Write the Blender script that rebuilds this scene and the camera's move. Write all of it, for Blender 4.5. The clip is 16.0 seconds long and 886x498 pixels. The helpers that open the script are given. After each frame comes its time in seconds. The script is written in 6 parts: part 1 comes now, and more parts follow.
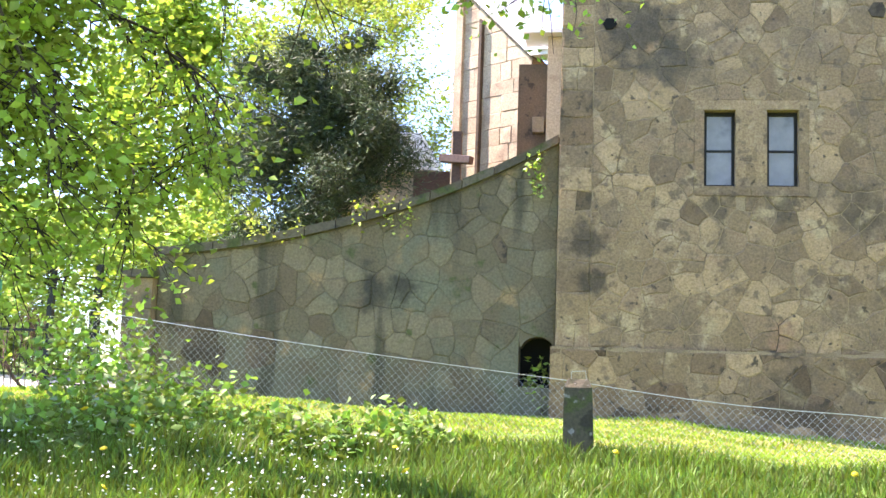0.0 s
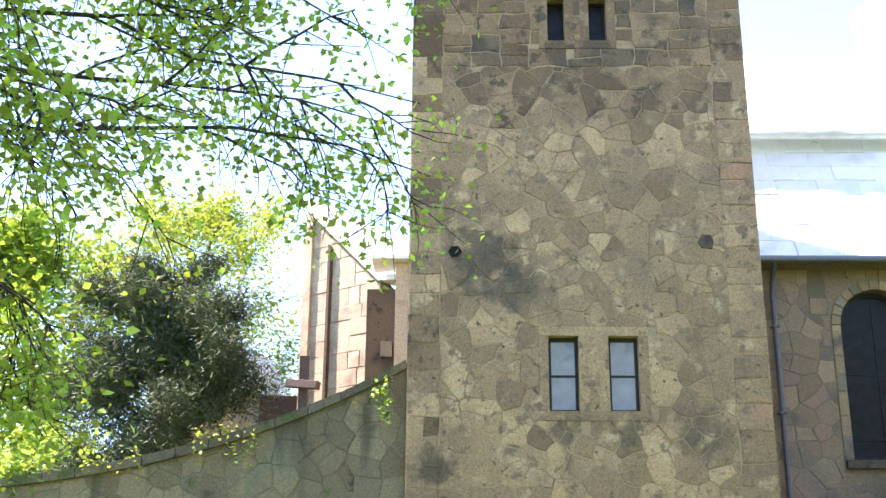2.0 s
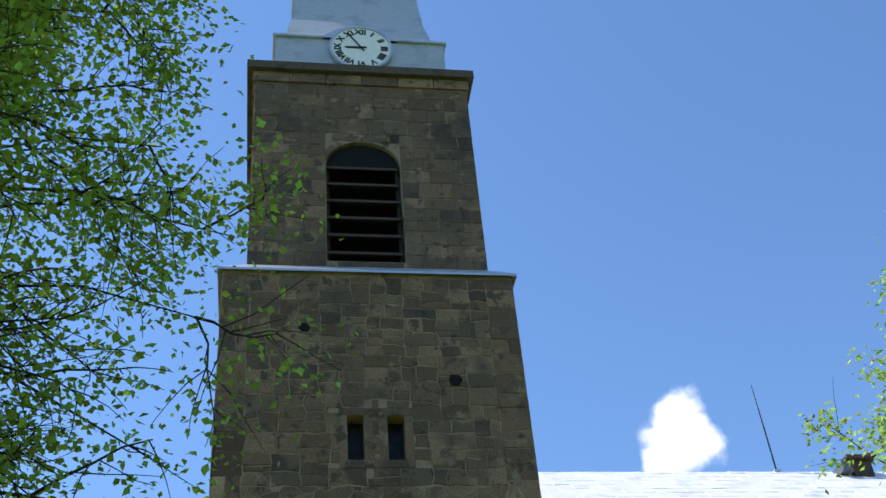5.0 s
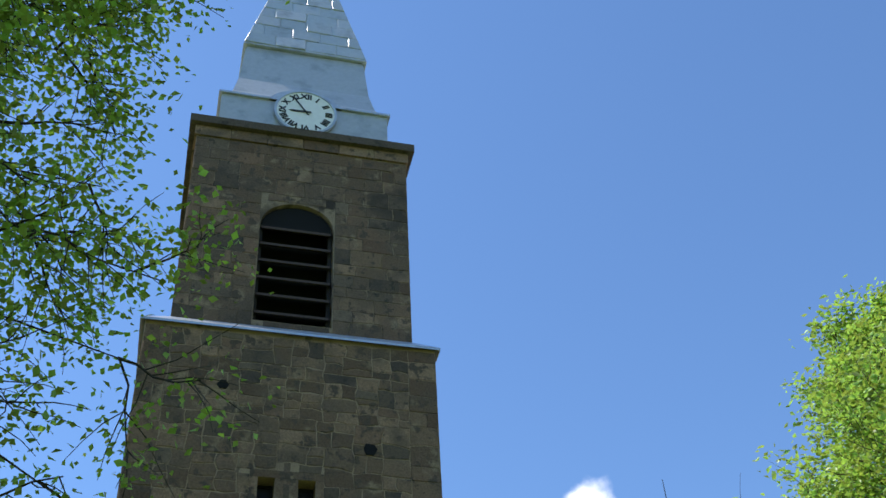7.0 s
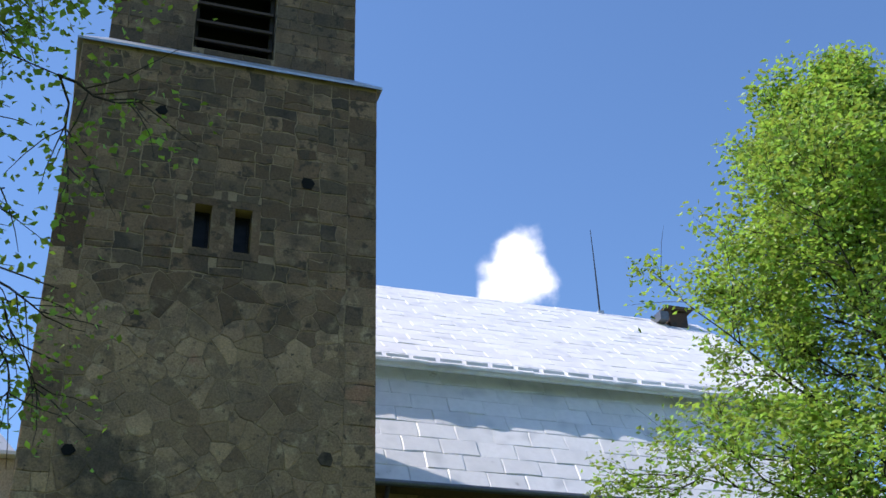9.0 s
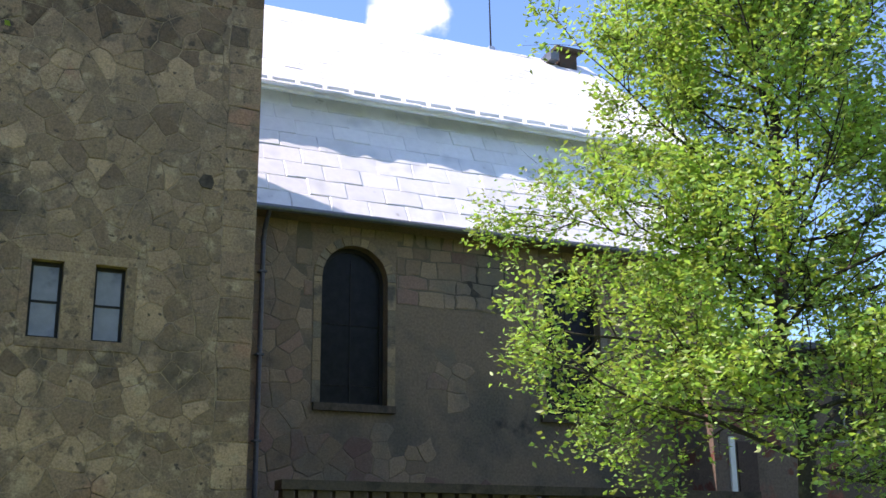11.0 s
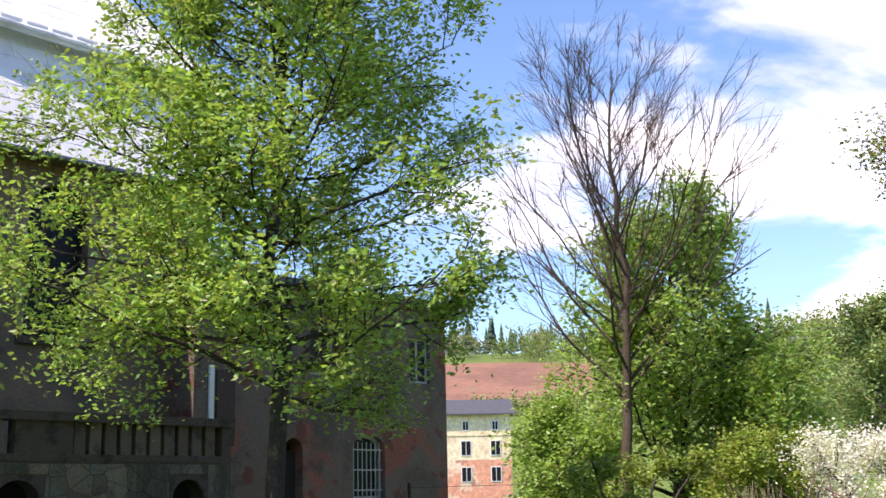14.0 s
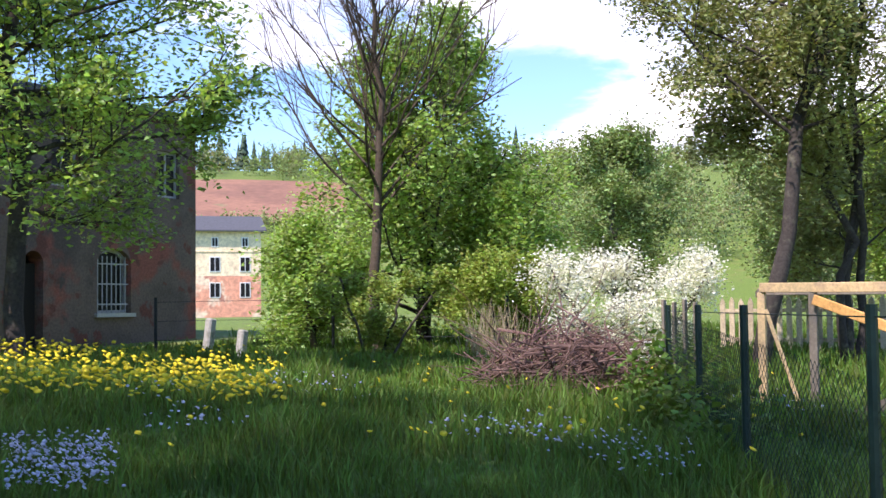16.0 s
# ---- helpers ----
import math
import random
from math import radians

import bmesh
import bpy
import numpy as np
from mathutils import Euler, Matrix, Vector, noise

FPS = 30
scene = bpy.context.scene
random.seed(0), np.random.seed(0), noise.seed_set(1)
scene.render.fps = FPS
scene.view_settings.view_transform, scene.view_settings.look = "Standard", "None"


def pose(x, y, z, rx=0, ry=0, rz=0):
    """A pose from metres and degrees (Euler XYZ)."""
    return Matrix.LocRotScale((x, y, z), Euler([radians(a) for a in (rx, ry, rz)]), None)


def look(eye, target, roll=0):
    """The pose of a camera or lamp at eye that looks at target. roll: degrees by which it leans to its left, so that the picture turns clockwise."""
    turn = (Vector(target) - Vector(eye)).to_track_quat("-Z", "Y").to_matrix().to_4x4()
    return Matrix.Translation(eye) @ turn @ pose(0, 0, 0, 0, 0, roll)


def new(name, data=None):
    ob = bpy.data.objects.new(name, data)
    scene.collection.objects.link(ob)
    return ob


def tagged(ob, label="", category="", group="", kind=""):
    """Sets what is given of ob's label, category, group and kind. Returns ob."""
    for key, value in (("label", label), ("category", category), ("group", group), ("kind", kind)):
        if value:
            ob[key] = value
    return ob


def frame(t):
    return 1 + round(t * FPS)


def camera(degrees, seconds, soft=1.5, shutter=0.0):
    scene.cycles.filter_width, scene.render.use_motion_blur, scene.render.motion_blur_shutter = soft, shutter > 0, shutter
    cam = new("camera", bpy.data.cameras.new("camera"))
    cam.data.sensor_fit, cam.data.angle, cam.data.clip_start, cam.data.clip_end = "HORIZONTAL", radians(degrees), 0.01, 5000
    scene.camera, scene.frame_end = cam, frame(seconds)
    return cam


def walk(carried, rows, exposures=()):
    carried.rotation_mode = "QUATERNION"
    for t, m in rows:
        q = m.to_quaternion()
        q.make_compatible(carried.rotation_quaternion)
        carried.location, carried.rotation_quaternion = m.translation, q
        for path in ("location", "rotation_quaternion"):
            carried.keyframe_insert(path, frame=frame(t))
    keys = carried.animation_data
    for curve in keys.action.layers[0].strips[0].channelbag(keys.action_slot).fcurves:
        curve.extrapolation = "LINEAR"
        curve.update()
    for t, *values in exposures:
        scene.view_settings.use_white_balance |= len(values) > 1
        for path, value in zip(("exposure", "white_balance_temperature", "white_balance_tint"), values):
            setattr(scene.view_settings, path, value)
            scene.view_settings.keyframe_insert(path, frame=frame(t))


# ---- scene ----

LENS = 41.86
cam = camera(LENS, 16.0, soft=1.55)
# seconds, x, y, z, then the turn in degrees
ROWS = [
    (0.0, -0.018, 0.039, 1.589, 97.73, -2.12, 8.17),
    (0.5, -0.012, 0.049, 1.592, 99.06, -2.08, 7.22),
    (1.0, 0.005, 0.065, 1.615, 101.61, -1.59, 5.54),
    (1.5, 0.012, 0.086, 1.632, 105.20, -0.99, 3.24),
    (2.0, 0.032, 0.133, 1.669, 108.83, -0.45, 1.02),
    (2.5, 0.039, 0.165, 1.680, 112.49, 0.29, -1.17),
    (3.0, 0.013, 0.169, 1.692, 116.08, 1.00, -2.91),
    (3.5, 0.002, 0.169, 1.712, 119.68, 2.31, -4.18),
    (4.0, 0.009, 0.110, 1.720, 123.19, 3.13, -5.35),
    (4.5, 0.026, 0.063, 1.731, 126.35, 3.84, -6.38),
    (5.0, 0.031, 0.034, 1.739, 128.79, 4.09, -7.55),
    (5.2, 0.031, 0.021, 1.726, 129.62, 4.11, -8.04),
    (7.3, -0.015, -0.061, 1.551, 132.12, 2.87, -13.79),
    (7.5, -0.020, -0.070, 1.534, 131.55, 3.22, -13.99),
    (8.0, -0.022, -0.082, 1.501, 129.21, 1.84, -16.17),
    (8.5, -0.028, -0.101, 1.459, 124.97, 1.76, -17.27),
    (9.0, -0.028, -0.165, 1.458, 119.33, 1.44, -17.88),
    (9.5, -0.036, -0.094, 1.488, 114.33, 0.71, -19.66),
    (9.7, -0.021, -0.082, 1.506, 112.66, 0.96, -19.82),
    (11.8, -0.030, -0.027, 1.605, 104.20, 1.28, -28.83),
    (12.0, -0.024, -0.031, 1.586, 104.22, 1.93, -30.08),
    (12.5, -0.025, -0.050, 1.572, 103.79, 2.10, -34.04),
    (13.0, 0.017, -0.066, 1.593, 103.27, 1.80, -38.76),
    (13.5, 0.038, -0.024, 1.585, 102.73, 1.30, -44.08),
    (14.0, 0.039, -0.011, 1.583, 101.96, 1.19, -49.46),
    (14.5, 0.018, -0.026, 1.579, 100.45, 1.46, -54.80),
    (15.0, -0.006, -0.065, 1.559, 98.30, 1.32, -59.27),
    (15.5, -0.002, -0.051, 1.569, 95.43, 1.09, -61.45),
    (16.0, -0.006, -0.042, 1.574, 92.84, 0.69, -61.75),
]
EXPOSURES = [(0.0, 2.3, 7200, 34), (1.0, 2.3, 7200, 34), (2.0, 2.3, 7200, 32), (2.5, 2.1, 7100, 30), (3.0, 1.35, 7050, 25), (3.5, 0.8, 6950, 19), (4.0, 0.53, 6700, 16),
             (5.0, 0.33, 6400, 15), (7.5, 0.32, 6400, 15), (8.5, 0.25, 6350, 17), (9.5, 0.1, 6400, 20), (9.7, 0.12, 6400, 20), (11.8, 1.05, 6950, 32), (13.0, 0.98, 6950, 32), (14.0, 0.58, 6950, 30), (14.5, 0.4, 6850, 30), (15.2, 0.42, 6700, 30), (15.5, 0.48, 6550, 30), (16.0, 0.68, 6400, 30)]
walk(cam, [(t, pose(*r)) for t, *r in ROWS], EXPOSURES)

# ---- sky and sun ----
SUN_AZ, SUN_EL = radians(168.0), radians(55.0)
TO_SUN = Vector((math.cos(SUN_AZ) * math.cos(SUN_EL), math.sin(SUN_AZ) * math.cos(SUN_EL), math.sin(SUN_EL)))
sun = new("sun", bpy.data.lights.new("sun", "SUN"))
sun.data.energy, sun.data.angle, sun.data.color = 5.0, radians(0.55), (1.0, 0.95, 0.86)
sun.matrix_world = look((0, 0, 60), tuple(Vector((0, 0, 60)) - TO_SUN))


def build_world():
    w = bpy.data.worlds.new("sky")
    scene.world = w
    w.use_nodes = True
    nt = w.node_tree
    nt.nodes.clear()
    N, L = nt.nodes.new, nt.links.new
    out, bg = N("ShaderNodeOutputWorld"), N("ShaderNodeBackground")
    sky = N("ShaderNodeTexSky")
    sky.sky_type, sky.sun_disc = "NISHITA", False
    sky.sun_elevation, sky.sun_rotation = SUN_EL, math.pi / 2 - SUN_AZ
    sky.air_density, sky.dust_density, sky.ozone_density = 1.0, 0.25, 2.0
    tc = N("ShaderNodeTexCoord")
    sep = N("ShaderNodeSeparateXYZ")
    L(tc.outputs["Generated"], sep.inputs[0])

    def math_(op, a, b=None, c=None):
        m = N("ShaderNodeMath")
        m.operation = op
        for i, v in enumerate((a, b, c)):
            if v is None:
                continue
            if isinstance(v, (int, float)):
                m.inputs[i].default_value = v
            else:
                L(v, m.inputs[i])
        return m.outputs[0]

    def ramp(v, lo, hi):
        m = N("ShaderNodeMapRange")
        m.interpolation_type = "SMOOTHSTEP"
        L(v, m.inputs[0])
        m.inputs[1].default_value, m.inputs[2].default_value = lo, hi
        return m.outputs[0]
    # flattened cloud deck over the south-east
    zc = math_("ADD", math_("MAXIMUM", sep.outputs[2], 0.0), 0.22)
    comb = N("ShaderNodeCombineXYZ")
    L(math_("DIVIDE", sep.outputs[0], zc), comb.inputs[0])
    L(math_("DIVIDE", sep.outputs[1], zc), comb.inputs[1])
    L(math_("MULTIPLY", sep.outputs[2], 1.5), comb.inputs[2])
    big = N("ShaderNodeTexNoise")
    big.inputs["Scale"].default_value, big.inputs["Detail"].default_value, big.inputs["Roughness"].default_value = 1.25, 8, 0.56
    big.inputs["Distortion"].default_value = 0.25
    L(comb.outputs[0], big.inputs["Vector"])
    cover = math_("ADD", big.outputs[0], math_("MULTIPLY", math_("SUBTRACT", sep.outputs[0], 0.72), 0.42))
    high = ramp(sep.outputs[2], 0.52, 0.30)
    deck = math_("MULTIPLY", ramp(cover, 0.495, 0.62), high)
    deck = math_("MULTIPLY", deck, ramp(sep.outputs[0], 0.45, 0.66))
    # one small cumulus over the roof
    noise_ = N("ShaderNodeTexNoise")
    noise_.inputs["Scale"].default_value, noise_.inputs["Detail"].default_value = 27, 6
    L(tc.outputs["Generated"], noise_.inputs["Vector"])
    near = None
    for lobe, size in PUFFS:
        dist = N("ShaderNodeVectorMath")
        dist.operation = "DISTANCE"
        L(tc.outputs["Generated"], dist.inputs[0])
        dist.inputs[1].default_value = Vector(lobe).normalized()
        scaled = math_("DIVIDE", dist.outputs["Value"], size)
        near = scaled if near is None else math_("MINIMUM", near, scaled)
    puff = ramp(math_("ADD", near, math_("MULTIPLY", math_("SUBTRACT", noise_.outputs[0], 0.5), 2.1)), 1.35, 0.5)
    mask = math_("MAXIMUM", deck, puff)
    # grey undersides in the deck
    under = N("ShaderNodeTexNoise")
    under.inputs["Scale"].default_value, under.inputs["Detail"].default_value = 2.6, 4
    L(comb.outputs[0], under.inputs["Vector"])
    cl = N("ShaderNodeMix")
    cl.data_type = "RGBA"
    L(ramp(under.outputs[0], 0.35, 0.6), cl.inputs["Factor"])
    cl.inputs["A"].default_value, cl.inputs["B"].default_value = (5.2, 5.9, 7.1, 1), (9.6, 9.9, 10.2, 1)
    mix = N("ShaderNodeMix")
    mix.data_type = "RGBA"
    L(mask, mix.inputs["Factor"])
    blue = N("ShaderNodeMix")
    blue.data_type, blue.blend_type = "RGBA", "MULTIPLY"
    blue.inputs["Factor"].default_value = 1.0
    blue.inputs["B"].default_value = (0.84, 1.08, 1.24, 1)
    L(sky.outputs[0], blue.inputs["A"])
    L(blue.outputs["Result"], mix.inputs["A"])
    L(cl.outputs["Result"], mix.inputs["B"])
    L(mix.outputs["Result"], bg.inputs[0])
    bg.inputs[1].default_value = 0.145
    L(bg.outputs[0], out.inputs[0])


PUFFS = (((0.344, 0.818, 0.460), 0.025), ((0.341, 0.806, 0.484), 0.020), ((0.357, 0.812, 0.464), 0.016), ((0.327, 0.828, 0.452), 0.015), ((0.350, 0.810, 0.475), 0.017))
build_world()

# ---- materials ----


def material(name, base, rough=0.8, metal=0.0, spots=(), grain=40.0, grain_amount=0.25, bump=0.3, vary=0.0, hue=0.0, translucent=0.0, spec=0.3, tint=None, patches=(), streaks=()):
    """base: colour. spots: (colour, scale, threshold, softness) laid on as stains. vary: brightness change from piece to piece. tint: a second
    colour towards which pieces drift. patches: (place, radius, colour) of single stains. streaks: (colour, threshold) of runs down a wall."""
    m = bpy.data.materials.new(name)
    m.use_nodes = True
    nt = m.node_tree
    N, L = nt.nodes.new, nt.links.new
    b = nt.nodes["Principled BSDF"]
    b.inputs["Roughness"].default_value, b.inputs["Metallic"].default_value = rough, metal
    b.inputs["Specular IOR Level"].default_value = spec
    tc = N("ShaderNodeNewGeometry")
    pos = tc.outputs["Position"]

    def mixed(fac, a, c, mode="MIX"):
        x = N("ShaderNodeMix")
        x.data_type, x.blend_type = "RGBA", mode
        for sock, v in ((x.inputs["Factor"], fac), (x.inputs["A"], a), (x.inputs["B"], c)):
            if isinstance(v, (int, float)):
                sock.default_value = v
            elif isinstance(v, tuple):
                sock.default_value = (*v[:3], 1)
            else:
                L(v, sock)
        return x.outputs["Result"]

    def tex(scale, detail=4.0, rough_=0.55):
        n = N("ShaderNodeTexNoise")
        n.inputs["Scale"].default_value, n.inputs["Detail"].default_value, n.inputs["Roughness"].default_value = scale, detail, rough_
        L(pos, n.inputs["Vector"])
        return n.outputs[0]

    def span(v, lo, hi, a=0.0, c=1.0):
        r = N("ShaderNodeMapRange")
        r.interpolation_type = "SMOOTHSTEP"
        L(v, r.inputs[0])
        for i, k in enumerate((lo, hi, a, c)):
            r.inputs[i + 1].default_value = k
        return r.outputs[0]
    col = tuple(base)
    if vary or hue or tint:
        info = N("ShaderNodeObjectInfo")
        add = N("ShaderNodeMath")
        add.operation = "ADD"
        L(info.outputs["Random"], add.inputs[0])
        L(tc.outputs["Random Per Island"], add.inputs[1])
        fr = N("ShaderNodeMath")
        fr.operation = "FRACT"
        L(add.outputs[0], fr.inputs[0])
        rnd = fr.outputs[0]
        if tint:
            f2 = N("ShaderNodeMath")
            f2.operation = "MULTIPLY"
            L(rnd, f2.inputs[0])
            f2.inputs[1].default_value = 7.31
            f3 = N("ShaderNodeMath")
            f3.operation = "FRACT"
            L(f2.outputs[0], f3.inputs[0])
            col = mixed(span(f3.outputs[0], 0.35, 1.0), col, tuple(tint))
        hsv = N("ShaderNodeHueSaturation")
        if isinstance(col, tuple):
            hsv.inputs["Color"].default_value = (*col, 1)
        else:
            L(col, hsv.inputs["Color"])
        L(span(rnd, 0, 1, 1 - vary, 1 + vary), hsv.inputs["Value"])
        if hue:
            L(span(rnd, 0, 1, 0.5 - hue, 0.5 + hue), hsv.inputs["Hue"])
        col = hsv.outputs[0]
    for colour, scale, lo, soft_ in spots:
        col = mixed(span(tex(scale), lo, lo + soft_), col, tuple(colour))
    for colour, lo in streaks:
        mp = N("ShaderNodeMapping")
        mp.inputs["Scale"].default_value = (1.6, 1.6, 0.22)
        L(pos, mp.inputs["Vector"])
        n = N("ShaderNodeTexNoise")
        n.inputs["Scale"].default_value, n.inputs["Detail"].default_value = 1.0, 5.0
        L(mp.outputs[0], n.inputs["Vector"])
        col = mixed(span(n.outputs[0], lo, lo + 0.14), col, tuple(colour))
    for place, radius, colour in patches:
        far = N("ShaderNodeVectorMath")
        far.operation = "DISTANCE"
        L(pos, far.inputs[0])
        far.inputs[1].default_value = place
        wob = N("ShaderNodeMath")
        wob.operation = "MULTIPLY_ADD"
        L(tex(3.6, 6.0), wob.inputs[0])
        wob.inputs[1].default_value = radius * 2.6
        L(far.outputs["Value"], wob.inputs[2])
        col = mixed(span(wob.outputs[0], radius * 2.5, radius * 1.8, 0.0, 0.75), col, tuple(colour))
    if grain_amount:
        g = span(tex(grain, 5.0, 0.65), 0.25, 0.75, 1 - grain_amount, 1 + grain_amount)
        cc = N("ShaderNodeCombineXYZ")
        for i in range(3):
            L(g, cc.inputs[i])
        col = mixed(1.0, col, cc.outputs[0], "MULTIPLY")
    if isinstance(col, tuple):
        b.inputs["Base Color"].default_value = (*col, 1)
    else:
        L(col, b.inputs["Base Color"])
    if bump:
        bp = N("ShaderNodeBump")
        bp.inputs["Strength"].default_value, bp.inputs["Distance"].default_value = bump, 0.02
        L(tex(grain * 0.6, 6.0, 0.65), bp.inputs["Height"])
        L(bp.outputs[0], b.inputs["Normal"])
    if translucent:
        tr = N("ShaderNodeBsdfTranslucent")
        if isinstance(col, tuple):
            tr.inputs[0].default_value = (*col, 1)
        else:
            L(mixed(1.0, col, (1.15, 1.15, 0.6), "MULTIPLY"), tr.inputs[0])
        ms = N("ShaderNodeMixShader")
        ms.inputs[0].default_value = translucent
        L(b.outputs[0], ms.inputs[1])
        L(tr.outputs[0], ms.inputs[2])
        L(ms.outputs[0], nt.nodes["Material Output"].inputs[0])
    return m


STAINS = [((0.35, 19.0, 8.0), 0.62, (0.07, 0.058, 0.046)), ((0.75, 19.0, 7.4), 0.4, (0.085, 0.07, 0.055)), ((-0.42, 19.0, 4.4), 0.32, (0.06, 0.048, 0.038)), ((-0.40, 19.0, 3.7), 0.28, (0.06, 0.048, 0.038)),
          ((1.67, 19.0, 4.95), 0.28, (0.10, 0.075, 0.054)), ((2.67, 19.0, 4.95), 0.28, (0.10, 0.075, 0.054)), ((1.7, 19.0, 11.85), 0.3, (0.07, 0.053, 0.04)), ((2.45, 19.0, 11.85), 0.3, (0.07, 0.053, 0.04))]
SOOT, MOSS = (0.05, 0.045, 0.04), (0.07, 0.085, 0.03)
stone = material("sandstone", (0.365, 0.238, 0.136), 0.9, spots=[((0.25, 0.168, 0.105), 1.1, 0.42, 0.26), ((0.12, 0.086, 0.058), 0.55, 0.60, 0.16), ((0.44, 0.315, 0.19), 2.6, 0.55, 0.16), ((0.19, 0.13, 0.085), 4.5, 0.55, 0.12), ((0.10, 0.073, 0.052), 7.0, 0.62, 0.07), ((0.36, 0.195, 0.12), 0.9, 0.62, 0.1)],
                 grain=30, grain_amount=0.3, bump=0.85, vary=0.3, tint=(0.26, 0.165, 0.10), patches=STAINS)
high_stone = material("darkened sandstone", (0.215, 0.136, 0.081), 0.92, spots=[((0.135, 0.094, 0.062), 1.0, 0.42, 0.24), ((0.065, 0.048, 0.034), 0.5, 0.58, 0.14), ((0.26, 0.185, 0.112), 2.4, 0.56, 0.14), ((0.09, 0.065, 0.045), 4.5, 0.55, 0.1)],
                      grain=30, grain_amount=0.3, bump=0.85, vary=0.36, tint=(0.155, 0.093, 0.056), patches=STAINS)
sooty = material("soot-stained and shade-dark sandstone", (0.14, 0.10, 0.066), 0.92, spots=[((0.075, 0.056, 0.042), 1.6, 0.45, 0.2), ((0.05, 0.04, 0.03), 5.0, 0.58, 0.1)], grain=26, bump=0.6, vary=0.28)
mortar = material("mortar", (0.34, 0.24, 0.15), 0.95, spots=[((0.24, 0.165, 0.105), 1.3, 0.46, 0.2), ((0.09, 0.066, 0.047), 0.9, 0.58, 0.1), ((0.12, 0.086, 0.06), 3.1, 0.6, 0.08)], grain=50, grain_amount=0.3, bump=0.6, patches=STAINS[:4])
high_mortar = material("weathered mortar", (0.27, 0.195, 0.125), 0.95, spots=[((0.10, 0.072, 0.048), 1.3, 0.46, 0.2), ((0.05, 0.037, 0.028), 1.7, 0.54, 0.1)], grain=50, grain_amount=0.3, bump=0.6)
wall_stone = material("grey rubble", (0.175, 0.14, 0.09), 0.92, spots=[((0.15, 0.145, 0.10), 0.8, 0.45, 0.2), ((0.06, 0.053, 0.042), 0.9, 0.6, 0.12), ((0.30, 0.20, 0.11), 1.3, 0.6, 0.1), (MOSS, 2.2, 0.62, 0.1)],
                      grain=24, grain_amount=0.3, bump=0.6, vary=0.22, tint=(0.17, 0.125, 0.08), streaks=[((0.062, 0.054, 0.04), 0.52), ((0.10, 0.095, 0.055), 0.58)])
wall_mortar = material("old mortar", (0.15, 0.12, 0.08), 0.95, spots=[((0.06, 0.05, 0.038), 0.9, 0.56, 0.1)], grain=50, bump=0.6, streaks=[((0.06, 0.052, 0.04), 0.55)])
cut_stone = material("cut stone", (0.33, 0.235, 0.135), 0.9, spots=[((0.12, 0.10, 0.075), 1.6, 0.5, 0.2)], grain=34, bump=0.4, vary=0.18, tint=(0.2, 0.17, 0.12))
nave_stone = material("nave stone", (0.27, 0.188, 0.116), 0.92, spots=[((0.18, 0.15, 0.11), 0.9, 0.42, 0.3), ((0.075, 0.065, 0.055), 0.8, 0.60, 0.16)],
                      grain=30, grain_amount=0.2, bump=0.5, vary=0.2, tint=(0.22, 0.13, 0.1))
nave_render = material("worn render", (0.225, 0.16, 0.104), 0.95, spots=[((0.135, 0.112, 0.082), 0.7, 0.46, 0.25), (SOOT, 0.9, 0.64, 0.12)], grain=18, bump=0.5)
# Lit copy of the sandstone: sunshine is mixed into the paler base colour
lit_stone = material("sunlit-toned sandstone", (0.46, 0.375, 0.26), 0.9, spots=[((0.27, 0.2, 0.14), 1.4, 0.5, 0.25)], grain=26, bump=0.4, vary=0.15)
dark_stone = material("sooty stone", (0.098, 0.074, 0.053), 0.95, spots=[((0.06, 0.046, 0.034), 2.6, 0.52, 0.12), (MOSS, 2.0, 0.72, 0.12)], grain=20, bump=0.6)
baluster_stone = material("brown baluster stone", (0.15, 0.115, 0.08), 0.95, spots=[((0.08, 0.062, 0.046), 2.4, 0.5, 0.15)], grain=24, bump=0.6, vary=0.2)
coping_mat = material("mossy coping", (0.115, 0.095, 0.068), 0.95, spots=[(MOSS, 1.7, 0.52, 0.12), (SOOT, 2.6, 0.6, 0.1)], grain=22, bump=0.6, vary=0.2)
sheet = material("painted roof sheet", (0.80, 0.80, 0.80), 0.38, 0.0, spots=[((0.6, 0.61, 0.62), 1.5, 0.5, 0.25), ((0.42, 0.41, 0.4), 3.0, 0.68, 0.1)], grain=6, grain_amount=0.05, bump=0.12, vary=0.05, spec=0.5)
flash = material("zinc flashing", (0.5, 0.53, 0.57), 0.4, 0.5, spots=[((0.36, 0.38, 0.42), 2.0, 0.5, 0.2)], grain=12, grain_amount=0.08, bump=0.1)
spire_mat = material("spire sheet", (0.46, 0.48, 0.5), 0.42, 0.25, spots=[((0.34, 0.36, 0.38), 1.6, 0.5, 0.2)], grain=8, grain_amount=0.06, bump=0.15, vary=0.05)
gutter_mat = material("gutter zinc", (0.16, 0.17, 0.18), 0.45, 0.6, grain=14, grain_amount=0.15, bump=0.1)
pipe_mat = material("downpipe steel", (0.10, 0.10, 0.11), 0.5, 0.4, grain=14, grain_amount=0.2, bump=0.1)
dark_wood = material("dark louvre wood", (0.030, 0.024, 0.020), 0.8, grain=30, bump=0.3)
# Near-black colour that stands in for the shade inside openings
shade_black = material("painted interior shade", (0.008, 0.008, 0.008), 0.95, grain_amount=0, bump=0)
frame_wood = material("dark window frame", (0.018, 0.015, 0.013), 0.6, grain=30, bump=0.15)
